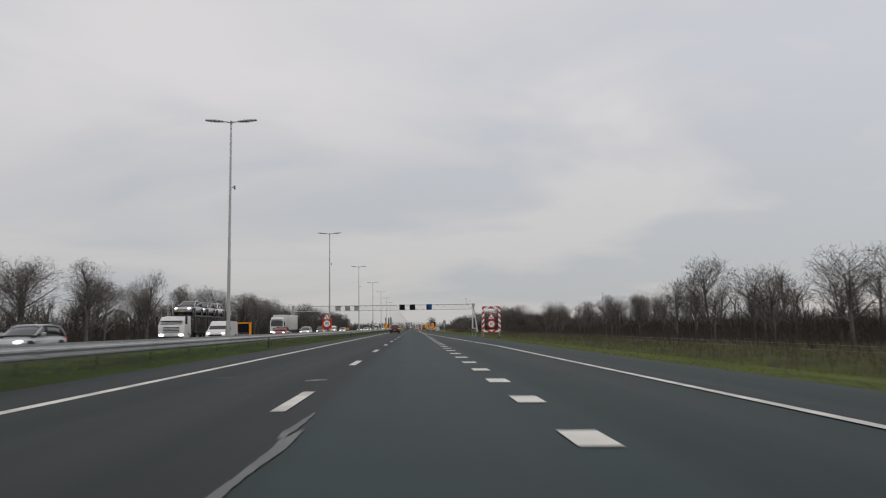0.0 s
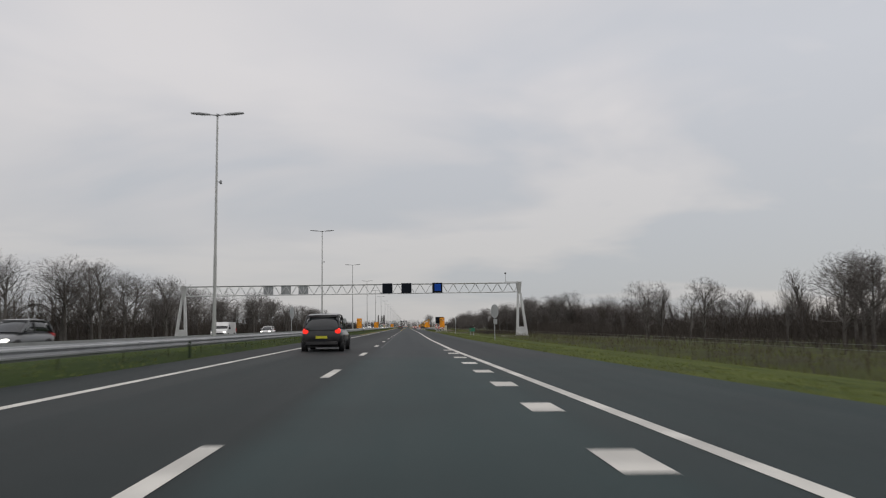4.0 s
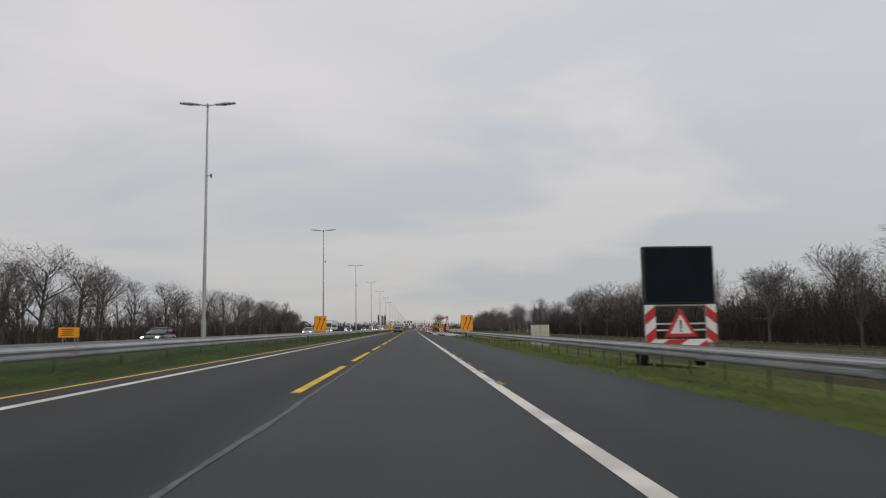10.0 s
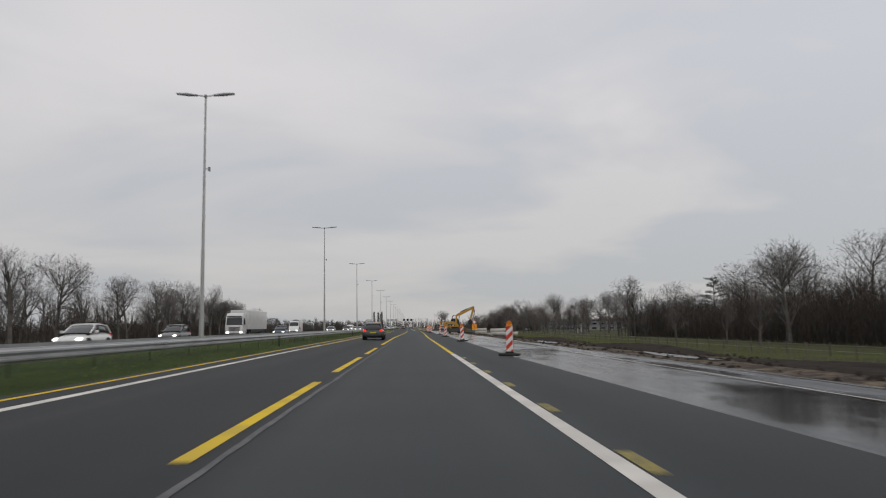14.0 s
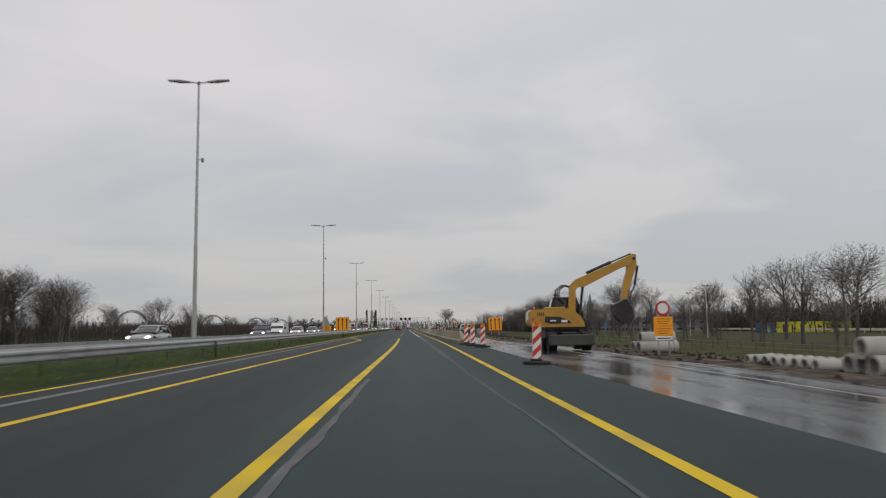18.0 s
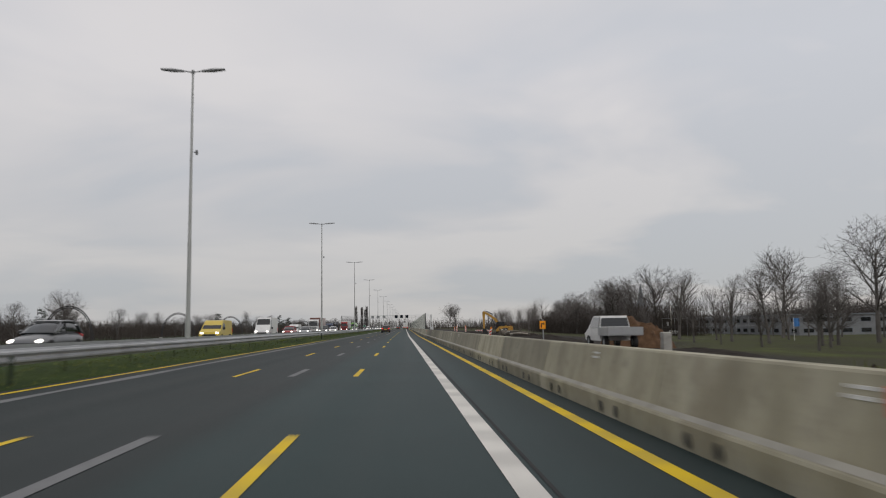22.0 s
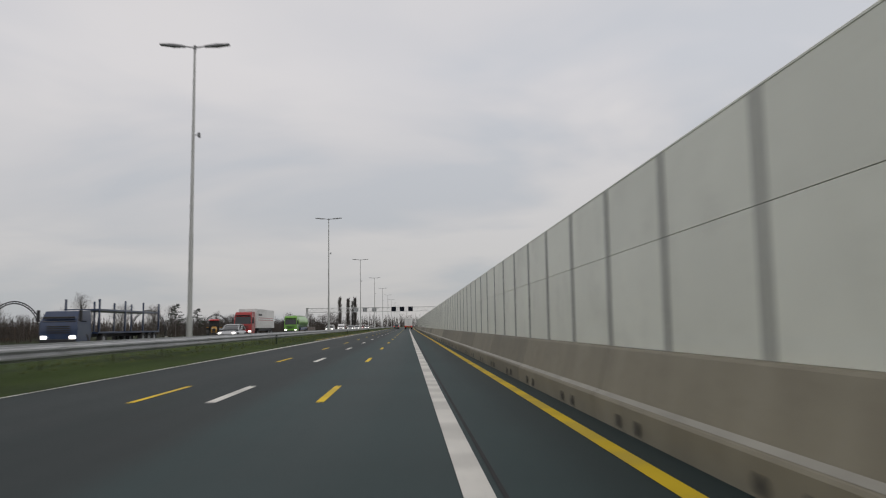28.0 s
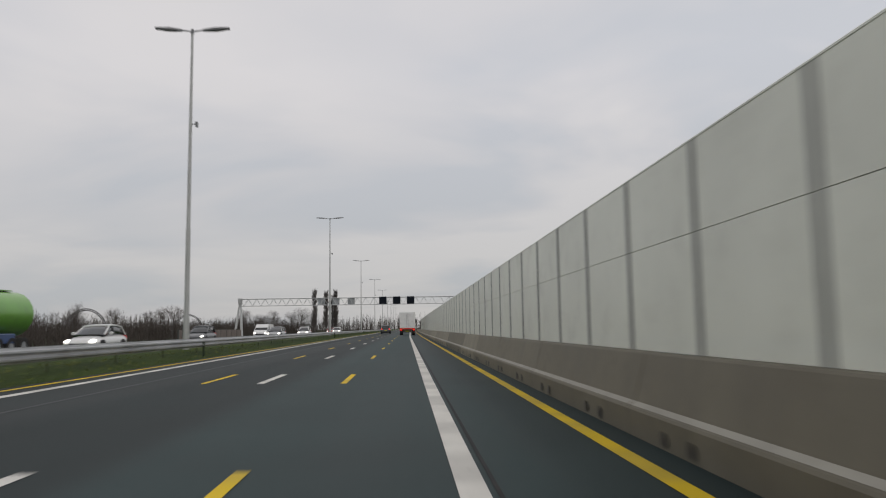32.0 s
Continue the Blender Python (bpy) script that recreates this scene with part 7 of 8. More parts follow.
for px, py, rx, ry in ((12.6, 399, 0.9, 2.5), (13.2, 436, 0.9, 5), (12.9, 470, 0.8, 6), (13.4, 520, 0.9, 5), (12.0, 690, 0.7, 3.5), (14.6, 694, 0.8, 5)):
    pg = Geo()
    n = 26
    pg.v = [(px + rx * (1 + 0.3 * noise.noise((math.cos(t) * 1.6, math.sin(t) * 1.6, px + py))) * math.cos(t), py + ry * (1 + 0.3 * noise.noise((math.cos(t) * 1.6, math.sin(t) * 1.6, py))) * math.sin(t), 0.0) for t in [2 * math.pi * i / n for i in range(n)]]
    pg.v = [(x, y, ground_height(x, y) + 0.025) for x, y, _ in pg.v] + [(px, py, ground_height(px, py) + 0.03)]
    pg.f = [(i, (i + 1) % n, n) for i in range(n)]
    tagged(pg.part("puddle", M_wet), "grey puddle standing in the mud", "puddle", kind="structure")

# broken slabs where the unfinished layer begins
def broken_slab(x, y, rz, ln, wd, seed):
    f = empty("broken_slab", pose(x, y, ground_height(x, y) + 0.02, 0, 0, rz), "long wet slab of broken asphalt with a black edge", "slab", "slabs at the end of the new layer")
    edge = [(ln * (i / 12 - 0.5), -wd / 2 + 0.12 * noise.noise((i * 0.9, seed, 0))) for i in range(13)] + [(ln * (0.5 - i / 12), wd / 2 + 0.15 * noise.noise((i * 0.8, seed, 4.0))) for i in range(13)]
    n = len(edge)
    for nm, mt, za, zb, k in (("core", M_joint, -0.05, 0.085, 1.0), ("top", M_wet, 0.087, 0.1, 0.97)):
        g_ = Geo()
        g_.v = [(px * k, py * k, z) for z in (za, zb) for px, py in edge]
        g_.f = [tuple(range(n - 1, -1, -1)), tuple(range(n, 2 * n))] + [(i, (i + 1) % n, n + (i + 1) % n, n + i) for i in range(n)]
        g_.part(nm, mt, f, "black broken edge" if nm == "core" else "")
    return f


broken_slab(6.7, 395.6, -52, 5.2, 0.9, 1.0)
broken_slab(7.9, 394.0, -58, 3.2, 0.7, 5.0)
broken_slab(10.2, 397.2, 62, 3.4, 1.0, 9.0)

# uprooted stump with pale logs behind the barrier
def bent_log(a, d, ln, r0, r1, bow):
    """A tapering log with a slight bow and a broken end."""
    lg = Geo()
    side = d.cross(Vector((0, 0, 1))).normalized() * bow + Vector((0, 0, bow * 0.7))
    pts = [a + d * ln * k / 5 + side * math.sin(math.pi * k / 5) for k in range(6)]
    for k in range(5):
        lg.tube(pts[k], pts[k + 1], r0 + (r1 - r0) * k / 5, r0 + (r1 - r0) * (k + 1) / 5, 9)
    return lg


f = empty("debris_pile", pose(11.6, 716.5, 0.02), "uprooted stump and split logs on black mud", "debris")
drng = random.Random(8)
for x, y, z, dx, dy, dz, ln, r0, r1, bow, mt in ((-0.5, -1.0, 0.34, 1.0, -0.25, 0.0, 2.0, 0.12, 0.08, 0.14, M_plate), (-0.6, -0.2, 0.66, 1.0, 0.15, -0.06, 2.3, 0.13, 0.07, 0.08, M_wood), (-0.5, 0.6, 0.36, 0.9, -0.5, 0.02, 2.8, 0.12, 0.08, 0.1, M_wood),
                                                  (-1.0, -0.6, 0.36, 0.5, -1.0, 0.4, 0.9, 0.12, 0.08, 0.05, M_plate), (-0.2, -1.4, 0.38, 1.0, -0.6, -0.06, 2.0, 0.09, 0.05, 0.1, M_wood), (0.8, -0.9, 0.4, 1.0, 0.1, -0.06, 2.0, 0.08, 0.04, 0.08, M_wood)):
    bent_log(Vector((x, y, z)), Vector((dx, dy, dz)).normalized(), ln, r0, r1, bow).part("log", mt, f)
stump = Geo().tube((-1.5, -0.2, 0.45), (-0.6, 0.1, 0.5), 0.42, 0.3, 12).part("stump", M_wood, f, "dark earthy root plate")
for k in range(14):
    an = 2 * math.pi * k / 14
    a = Vector((-1.45, -0.2 + 0.3 * math.cos(an), 0.45 + 0.3 * math.sin(an)))
    d = Vector((-0.5, math.cos(an) + drng.uniform(-0.3, 0.3), math.sin(an) * 0.8)).normalized()
    bent_log(a, d, drng.uniform(0.3, 0.6), 0.07, 0.02, 0.05).part("root", M_wood, stump)

# tall steel ball fence at the edge of the sports field, with a white board and a pole
f = empty("ball_fence", pose(59.8, 805, -0.1), "tall open galvanised ball fence by the sports field", "fence")
for k in range(9):
    Geo().box(3.0 * k, 0, 2.1, 0.08, 0.08, 4.2).part("post", M_galv, f)
for z in (4.16, 2.1):
    Geo().box(12.0, 0.08, z, 24.0, 0.05, 0.07).part("rail", M_galv, f)
Geo().cbox(2.9, -0.1, 0.9, 2.7, 0.04, 0.8, 0.01).part("board", M_sign_white, f)
Geo().cbox(1.3, -0.1, 2.9, 0.5, 0.04, 0.9, 0.01).part("board", M_sign_white, f)
fp = empty("flag_pole", pose(61.6, 804, -0.1), "bare pale pole standing by the ball fence", "pole")
Geo().tube((0, 0, 0), (0, 0, 7.2), 0.09, 0.06, 10).part("shaft", M_cabinet, fp)
Geo().cbox(0, 0, 0.05, 0.4, 0.4, 0.2, 0.03).part("foot", M_pipe, fp)

# white marker post
f = empty("concrete_post", pose(13.8, 671.5, -0.1), "short pale concrete post standing on soil", "post")
Geo().cbox(0, 0, 0.62, 0.5, 0.5, 1.25, 0.04).part("shaft", M_pipe, f)

# ---- fence along the ditch ----
fence = empty("field_fence", pose(0, 0, 0), "row of short wooden fence posts with wires", "fence")
fpost = Geo().tube((0, 0, -0.3), (0, 0, 0.85), 0.06, 0.05, 7).mesh("post", M_wood)
FX = [(0, 27), (200, 29), (300, 31), (380, 27.5), (420, 25.5), (560, 25), (760, 26)]
for k in range(240):
    y = 8 + 2.6 * k
    x = along(y, FX) + 0.2 * noise.noise((y, 0, 0))
    share("post", fpost, fence, pose(x, y, ground_height(x, y), brng.uniform(-4, 4), brng.uniform(-4, 4)))
for z in (0.35, 0.7):
    wg = Geo()
    for k in range(0, 239, 3):
        y0, y1 = 8 + 2.6 * k, 8 + 2.6 * (k + 3)
        wg.tube((along(y0, FX), y0, ground_height(along(y0, FX), y0) + z), (along(y1, FX), y1, ground_height(along(y1, FX), y1) + z), 0.006, None, 3, False)
    wg.part("wire", M_galv, fence)

plant(50, 336, 1, 1.12)
plant(47, 341, 4, 0.98)
plant(81, 719, 0, 1.1)
plant(66, 677, 4, 1.05)

# tree ties: young trees with stakes in the field
for k in range(26):
    y = 470 + 11.5 * k
    x = 33 + 4 * noise.noise((y * 0.2, 1, 1))
    plant(x, y, 5, brng.uniform(0.42, 0.62))

# white post-and-rail strip and low hall behind the field
wr = empty("white_fence", pose(0, 0, 0), "long white boarded fence behind the trees", "fence")
for k in range(52):
    y = 640 + 7.0 * k
    Geo().box(112, y + 3.5, 0.85, 0.06, 6.9, 0.6).part("board", M_cabinet, wr)
    Geo().box(112.08, y, 0.5, 0.1, 0.1, 1.2).part("post", M_cabinet, wr)

# yellow banner with plain dark shapes
f = empty("banner", pose(116, 726, 0.0, 0, 0, -8), "long yellow banner with dark block shapes", "banner")
Geo().cbox(0, 0, 1.15, 21.0, 0.1, 3.7, 0.02).part("cloth", M_banner, f)
for i, wdt in enumerate((2.4, 2.0, 1.9, 0.7, 1.9, 2.0, 1.9, 1.9)):
    Geo().box(-8.5 + 2.43 * i, -0.06, 1.15, wdt * 0.22, 0.01, 2.2).box(-8.5 + 2.43 * i + wdt * 0.3, -0.06, 1.5 - 0.5 * (i % 2), wdt * 0.4, 0.01, 0.5).part("shape", M_sign_black, f)
for s in (-10, 0, 10):
    Geo().box(s, 0.12, 1.1, 0.16, 0.14, 4.0).part("post", M_wood, f)
b = empty("blue_container", pose(101.5, 726, -0.1), "small blue site container by the banner", "container")
Geo().cbox(0, 0, 1.5, 4.6, 2.4, 2.9, 0.04).part("body", paint("blue", (0.03, 0.10, 0.22), 0.5), b)
Geo().cbox(0.5, -1.21, 1.1, 0.9, 0.03, 1.9, 0.01).part("door", M_sign_grey, b)


M_cladding = surf("pale_cladding", (0.20, 0.21, 0.22), 0.6, var=0.15, coarse=0.5)


def hall(x, y, sx, sy, h, label, mat, rows=2):
    f = empty("building", pose(x, y, -0.3), label, "building")
    Geo().box(0, 0, h / 2, sx, sy, h).part("wall", mat, f)
    Geo().cbox(0, 0, h + 0.12, sx + 0.6, sy + 0.6, 0.3, 0.05).part("roof", M_slate, f)
    n = max(2, int(sy / 4))
    for rr in range(rows):
        for i in range(n):
            yy = -sy / 2 + (i + 0.5) * sy / n
            for s in (-1, 1):
                w = Geo().box(s * (sx / 2 + 0.02), yy, h * (rr + 0.55) / rows, 0.08, sy / n * 0.6, h / rows * 0.42).part("window", M_slate, f)
                Geo().box(s * (sx / 2 + 0.065), yy, h * (rr + 0.55) / rows, 0.02, sy / n * 0.52, h / rows * 0.36).part("pane", M_glass, w)
        nx_ = max(2, int(sx / 4))
        for i in range(nx_):
            xx = -sx / 2 + (i + 0.5) * sx / nx_
            w = Geo().box(xx, -(sy / 2 + 0.02), h * (rr + 0.55) / rows, sx / nx_ * 0.6, 0.08, h / rows * 0.42).part("window", M_slate, f)
            Geo().box(xx, -(sy / 2 + 0.065), h * (rr + 0.55) / rows, sx / nx_ * 0.52, 0.02, h / rows * 0.36).part("pane", M_glass, w)
    return f


hall(98, 830, 26, 80, 4.7, "low grey office block behind bare trees", M_cladding)
hall(150, 700, 20, 40, 3.4, "low grey sports hall behind the field", M_cladding, 1)
hall(-120, 870, 18, 14, 4.5, "dull flat-roofed house beyond the motorway", M_brick)
hall(-118, 1010, 14, 24, 3.6, "low brown house beyond the motorway", M_heap)


# backs of the signs that face the oncoming traffic, in the median
def sign_back(x, y, round_below):
    f = empty("road_sign", pose(x, y, -0.05), "grey back of a triangular road sign with a plate below it", "road sign", "sign backs in the median")
    Geo().plate([(-0.52, 1.84), (0.52, 1.84), (0, 2.86)], 0, 0.03).part("triangle", M_sign_grey, f)
    if round_below:
        disc(Geo(), 0.02, 1.28, 0.43, 0, 0.03).part("disc", M_sign_grey, f)
    else:
        Geo().cbox(0, 0.015, 1.30, 1.06, 0.03, 1.02, 0.01).part("square_plate", M_sign_grey, f)
    for s in (-0.22, 0.22):
        Geo().box(s, -0.03, 1.45, 0.06, 0.05, 2.9).part("post", M_galv, f)
    for z in (1.1, 1.6, 2.1):
        Geo().box(0, -0.065, z, 0.6, 0.02, 0.05).part("clamp", M_galv, f)
    Geo().tube((-0.1, -0.06, 1.7), (-0.75, -0.9, 0.0), 0.035, None, 6).part("strut", M_galv, f)
    Geo().cbox(0, -0.3, 0.05, 1.0, 1.3, 0.14, 0.03).part("foot", M_rubber, f)


sign_back(-12.4, 622.6, False)
sign_back(-12.65, 646.3, True)
# church spire on the horizon
f = empty("church_spire", pose(120, 1010, 0), "slim dark church spire above the trees", "church")
Geo().box(0, 0, 6, 4, 4, 12).part("tower", M_brick, f)
Geo().tube((0, 0, 12), (0, 0, 24), 2.4, 0.05, 8).part("spire", M_slate, f)
# radio mast
f = empty("radio_mast", pose(195, 750, 0), "thin lattice radio mast on the horizon", "mast")
for a in range(3):
    t = a * 2.094
    Geo().tube((0.9 * math.cos(t), 0.9 * math.sin(t), 0), (0.35 * math.cos(t), 0.35 * math.sin(t), 37), 0.08, 0.06, 5).part("leg", M_sign_grey, f)
lt = Geo()
for k in range(24):
    z = 1.5 * k
    for a in range(3):
        t, u = a * 2.094 + (k % 2) * 2.094, (a + 1) * 2.094 + (k % 2) * 2.094
        r0, r1 = 0.9 - 0.55 * z / 37, 0.9 - 0.55 * (z + 1.5) / 37
        lt.tube((r0 * math.cos(t), r0 * math.sin(t), z), (r1 * math.cos(u), r1 * math.sin(u), z + 1.5), 0.04, None, 4, False)
lt.part("lattice", M_sign_grey, f)
for z in (31, 34):
    Geo().cbox(0.5, 0, z, 0.3, 0.3, 1.8, 0.03).part("antenna", M_sign_white, f)


# ---- steel arches beyond the oncoming lanes ----
def arch():
    f = empty("steel_arch", pose(0, 0, 0), "dark pointed lattice steel arch", "arch", "arches in a row")
    W, H = 5.0, 7.7
    def at(t, o):
        a = math.pi * t
        x, z = -W * math.cos(a), H * (math.sin(a) ** 0.82)
        return (x * (1 + o / W), 0, z * (1 + o / H) + 0.25 * (1 - abs(2 * t - 1)))
    n = 26
    for o in (0.0, -0.38):
        Geo().pipe([at(i / n, o) for i in range(n + 1)], 0.10).part("chord", M_steel_arch, f)
    Geo().pipe([at(i / n, 0.0 if i % 2 else -0.38) for i in range(n + 1)], 0.055, 4).part("lattice", M_steel_arch, f)
    for s in (-1, 1):
        Geo().cbox(s * W, 0, 0.1, 0.9, 0.9, 0.7, 0.05).part("foot", M_pipe, f)
    return f


ar = arch()
ar.matrix_basis = pose(-75, 718 - 75.2 * 7, -0.45, 0, 0, 12)
for k in range(-6, 7):
    copy_thing(ar, pose(-75 + 2 * math.sin(k), 718 + 75.2 * k, -0.45, 0, 0, 12))
# small green boards on posts in the median
for x, y in ((-10.4, 390), (-9.9, 402), (-11.3, 812)):
    f = empty("green_sign_board", pose(x, y, 0.1, 0, 0, 4), "small green sign board on a thin post in the median", "road sign", "green boards")
    Geo().cbox(0, 0, 1.28, 0.52, 0.03, 0.34, 0.01).part("board", M_sign_green, f)
    Geo().box(0, 0.03, 0.7, 0.05, 0.04, 1.4).part("post", M_galv, f)

# tractor standing beyond the oncoming lanes
f = empty("tractor", pose(-33.0, 924, 0.0, 0, 0, 14), "yellow tractor with a glass cab and red roof", "tractor")
shell([(-2.0, 0.34, 0.95, 1.45), (-1.9, 0.42, 0.75, 1.62), (-1.0, 0.45, 0.7, 1.72), (-0.1, 0.46, 0.7, 1.78)], 12, 4.0).part("bonnet", M_yellow, f, smooth=True)
Geo().box(0, -1.0, 0.72, 0.5, 2.4, 0.3).part("chassis", M_black, f)
Geo().cbox(0, -2.02, 1.2, 0.5, 0.05, 0.5, 0.02).part("grille", M_black, f)
shell([(-0.1, 0.62, 1.0, 2.65), (0.1, 0.80, 0.95, 2.75), (1.2, 0.80, 0.95, 2.75), (1.4, 0.74, 1.0, 2.7)], 12, 6.0).part("cab_glass", M_glass, f, "large dark cab windows", smooth=True)
for s_ in (-1, 1):
    for y in (-0.02, 1.3):
        Geo().tube((s_ * 0.74, y, 1.0), (s_ * 0.72, y, 2.75), 0.04, None, 6).part("pillar", M_black, f)
    Geo().cbox(s_ * 0.95, 1.1, 1.62, 0.5, 1.5, 0.08, 0.03).part("mudguard", M_yellow, f)
    Geo().tube((s_ * 0.7, -0.05, 2.55), (s_ * 1.12, -0.2, 2.5), 0.02, None, 6).cbox(s_ * 1.16, -0.2, 2.35, 0.16, 0.06, 0.36, 0.02).part("mirror", M_black, f)
    for y, r, w_ in ((1.1, 0.82, 0.5), (-1.45, 0.58, 0.4)):
        t = Geo().ring((s_ * 0.95, y, r), 0, r, r * 0.55, w_, 24).part("tyre", M_rubber, f, smooth=True)
        Geo().tube((s_ * 0.95 - w_ * 0.3, y, r), (s_ * 0.95 + w_ * 0.3, y, r), r * 0.56, None, 16).part("rim", M_yellow, t)
    Geo().cbox(s_ * 0.26, -1.96, 1.46, 0.16, 0.06, 0.1, 0.02).part("headlight", M_sign_white, f)
shell([(-0.25, 0.74, 2.72, 2.84), (0.0, 0.86, 2.7, 2.92), (1.3, 0.86, 2.7, 2.92), (1.5, 0.78, 2.72, 2.86)], 12, 4.0).part("roof", M_sign_red, f, "red cab roof", smooth=True)
Geo().tube((0.42, -0.5, 1.7), (0.42, -0.5, 2.6), 0.045, None, 8).part("exhaust", M_black, f)
# brown boarded screen on the far side near the end
M_screen = surf("screen_brown", (0.17, 0.14, 0.125), 0.8, var=0.2, coarse=0.6)
sc = empty("brown_screen", pose(0, 0, 0), "low brown boarded screen beyond the oncoming lanes", "screen")
for k in range(10):
    Geo().cbox(-35.5, 1030 + 4.0 * k, 0.75, 0.12, 3.94, 1.9, 0.02).part("board", M_screen, sc)
    Geo().box(-35.5, 1028 + 4.0 * k, 0.8, 0.2, 0.14, 2.1).part("post", M_rail_dark, sc)
# tall floodlight posts by the sports field
for x, y, h in ((97.2, 808.0, 14.0), (66, 690, 10.3), (58, 660, 10.3)):
    f = empty("floodlight_mast", pose(x, y, -0.1), "slim floodlight mast beside the field", "floodlight")
    Geo().tube((0, 0, 0), (0, 0, h), 0.12, 0.06, 8).part("pole", M_pole, f)
    for s in (-0.4, 0.4):
        Geo().cbox(s, 0, h, 0.55, 0.25, 0.18, 0.03).part("lamp_head", M_pole_head, f)
    Geo().tube((-0.6, 0, h - 0.1), (0.6, 0, h - 0.1), 0.03, None, 6).part("arm", M_pole_head, f)
# two flags
for x, y, c in ((60, 745, (0.05, 0.2, 0.5)),):
    f = empty("flag", pose(x, y, -0.1), "blue and white flag on a pole", "flag")
    Geo().tube((0, 0, 0), (0, 0, 3.6), 0.04, 0.03, 7).part("pole", M_white_paint, f)
    g_ = Geo()
    for i in range(9):
        g_.v += [(0.12 * i, 0.06 * math.sin(i * 1.2), 3.5), (0.12 * i, 0.06 * math.sin(i * 1.2 + 0.5), 2.2)]
    g_.f = [(2 * i, 2 * i + 1, 2 * i + 3, 2 * i + 2) for i in range(8)]
    g_.part("cloth", paint("flag_blue", c, 0.7), f)


# ---- vehicles ----
def wheel(parent, x, y, r, w):
    t = Geo().ring((x, y, r), 0, r, r * 0.62, w, 20).part("tyre", M_rubber, parent, smooth=True)
    Geo().tube((x - w * 0.36, y, r), (x + w * 0.36, y, r), r * 0.63, None, 16).part("rim", M_sign_grey, t)
    return t


def skin(parent, name, mat, prof, label=""):
    return Geo().loft(prof).part(name, mat, parent, label, smooth=True)


def car(mat, label, style="hatch", lit=True):
    """Front towards -y: a rounded body, a glass house under a painted roof, pillars, wheels in dark arches."""
    f = empty("car", pose(0, 0, 0), label, "car", "traffic")
    ln, zt, zs, w, tail = {"suv": (4.5, 1.66, 1.03, 0.92, 2.05), "estate": (4.6, 1.47, 0.94, 0.90, 2.1), "hatch": (4.2, 1.50, 0.96, 0.88, 1.85)}[style]
    h = ln / 2
    shell([(-h, w * 0.62, 0.34, 0.60), (-h + 0.10, w * 0.86, 0.24, 0.70), (-h + 0.35, w * 0.95, 0.20, 0.79), (-h + 0.8, w * 0.99, 0.19, zs - 0.12), (-0.85, w, 0.19, zs - 0.01), (0.4, w, 0.19, zs + 0.02),
           (h - 0.6, w * 0.99, 0.19, zs + 0.04), (h - 0.2, w * 0.96, 0.24, zs + 0.02), (h - 0.04, w * 0.88, 0.32, zs - 0.06), (h, w * 0.7, 0.42, zs - 0.2)]).part("body", mat, f, smooth=True)
    yb, yr = -0.85, tail
    ws = w * 0.90
    hood = [(yb - 0.1, ws * 0.98, zs - 0.12, zs + 0.03), (yb + 0.35, ws * 0.94, zs - 0.12, zs + (zt - zs) * 0.52), (yb + 0.85, ws * 0.86, zs - 0.12, zt - 0.05), (yb + 1.4, ws * 0.84, zs - 0.12, zt - 0.015),
            (yr - 0.75, ws * 0.84, zs - 0.12, zt - 0.03), (yr - 0.25, ws * 0.84, zs - 0.12, zt - 0.12), (yr + 0.12, ws * 0.88, zs - 0.12, zs + 0.12), (yr + 0.2, ws * 0.88, zs - 0.12, zs + 0.02)]
    shell(hood, 14, 3.6).part("window_glass", M_glass, f, "dark tinted windows", smooth=True)
    shell([(yb + 0.78, ws * 0.74, zt - 0.13, zt - 0.035), (yb + 1.0, ws * 0.80, zt - 0.12, zt), (yb + 1.5, ws * 0.81, zt - 0.12, zt + 0.015), (yr - 0.7, ws * 0.81, zt - 0.13, zt), (yr - 0.2, ws * 0.79, zt - 0.17, zt - 0.07)], 14, 4.0).part("roof", mat, f, smooth=True)
    for s in (-1, 1):
        for y0, y1 in ((yb + 0.0, yb + 0.86), (yr + 0.10, yr - 0.28)):
            Geo().tube((s * ws * 0.93, y0, zs), (s * ws * 0.80, y1, zt - 0.08), 0.045, 0.04, 6).part("pillar", mat, f)
        Geo().tube((s * ws * 0.945, 0.35, zs), (s * ws * 0.83, 0.35, zt - 0.07), 0.03, None, 6).part("pillar", M_black, f)
        for y in (-h + 0.82, h - 0.80):
            Geo().ring((s * (w - 0.07), y, 0.34), 0, 0.385, 0.30, 0.165, 20).part("wheel_arch", M_black, f)
            wheel(f, s * (w - 0.105), y, 0.32, 0.22)
        shell([(-h + 0.03, 0.10, 0.60, 0.68), (-h + 0.12, 0.16, 0.57, 0.71), (-h + 0.34, 0.15, 0.62, 0.76)], 10, 2.6).part("headlight", M_head if lit else M_sign_grey, f, "bright headlight").location.x = s * w * 0.68
        shell([(h - 0.22, 0.11, zs - 0.24, zs - 0.02), (h - 0.02, 0.12, zs - 0.26, zs - 0.05), (h + 0.005, 0.09, zs - 0.23, zs - 0.09)], 10, 3.0).part("tail_light", M_sign_red if lit else M_tail, f).location.x = s * w * 0.76
        shell([(yb + 0.28, 0.07, zs + 0.02, zs + 0.14), (yb + 0.36, 0.11, zs, zs + 0.17), (yb + 0.42, 0.09, zs + 0.01, zs + 0.16)], 10, 2.6).part("mirror", mat, f, smooth=True).location.x = s * (w + 0.07)
    Geo().cbox(0, -h + 0.04, 0.50, 1.0, 0.10, 0.13, 0.03).part("grille", M_black, f)
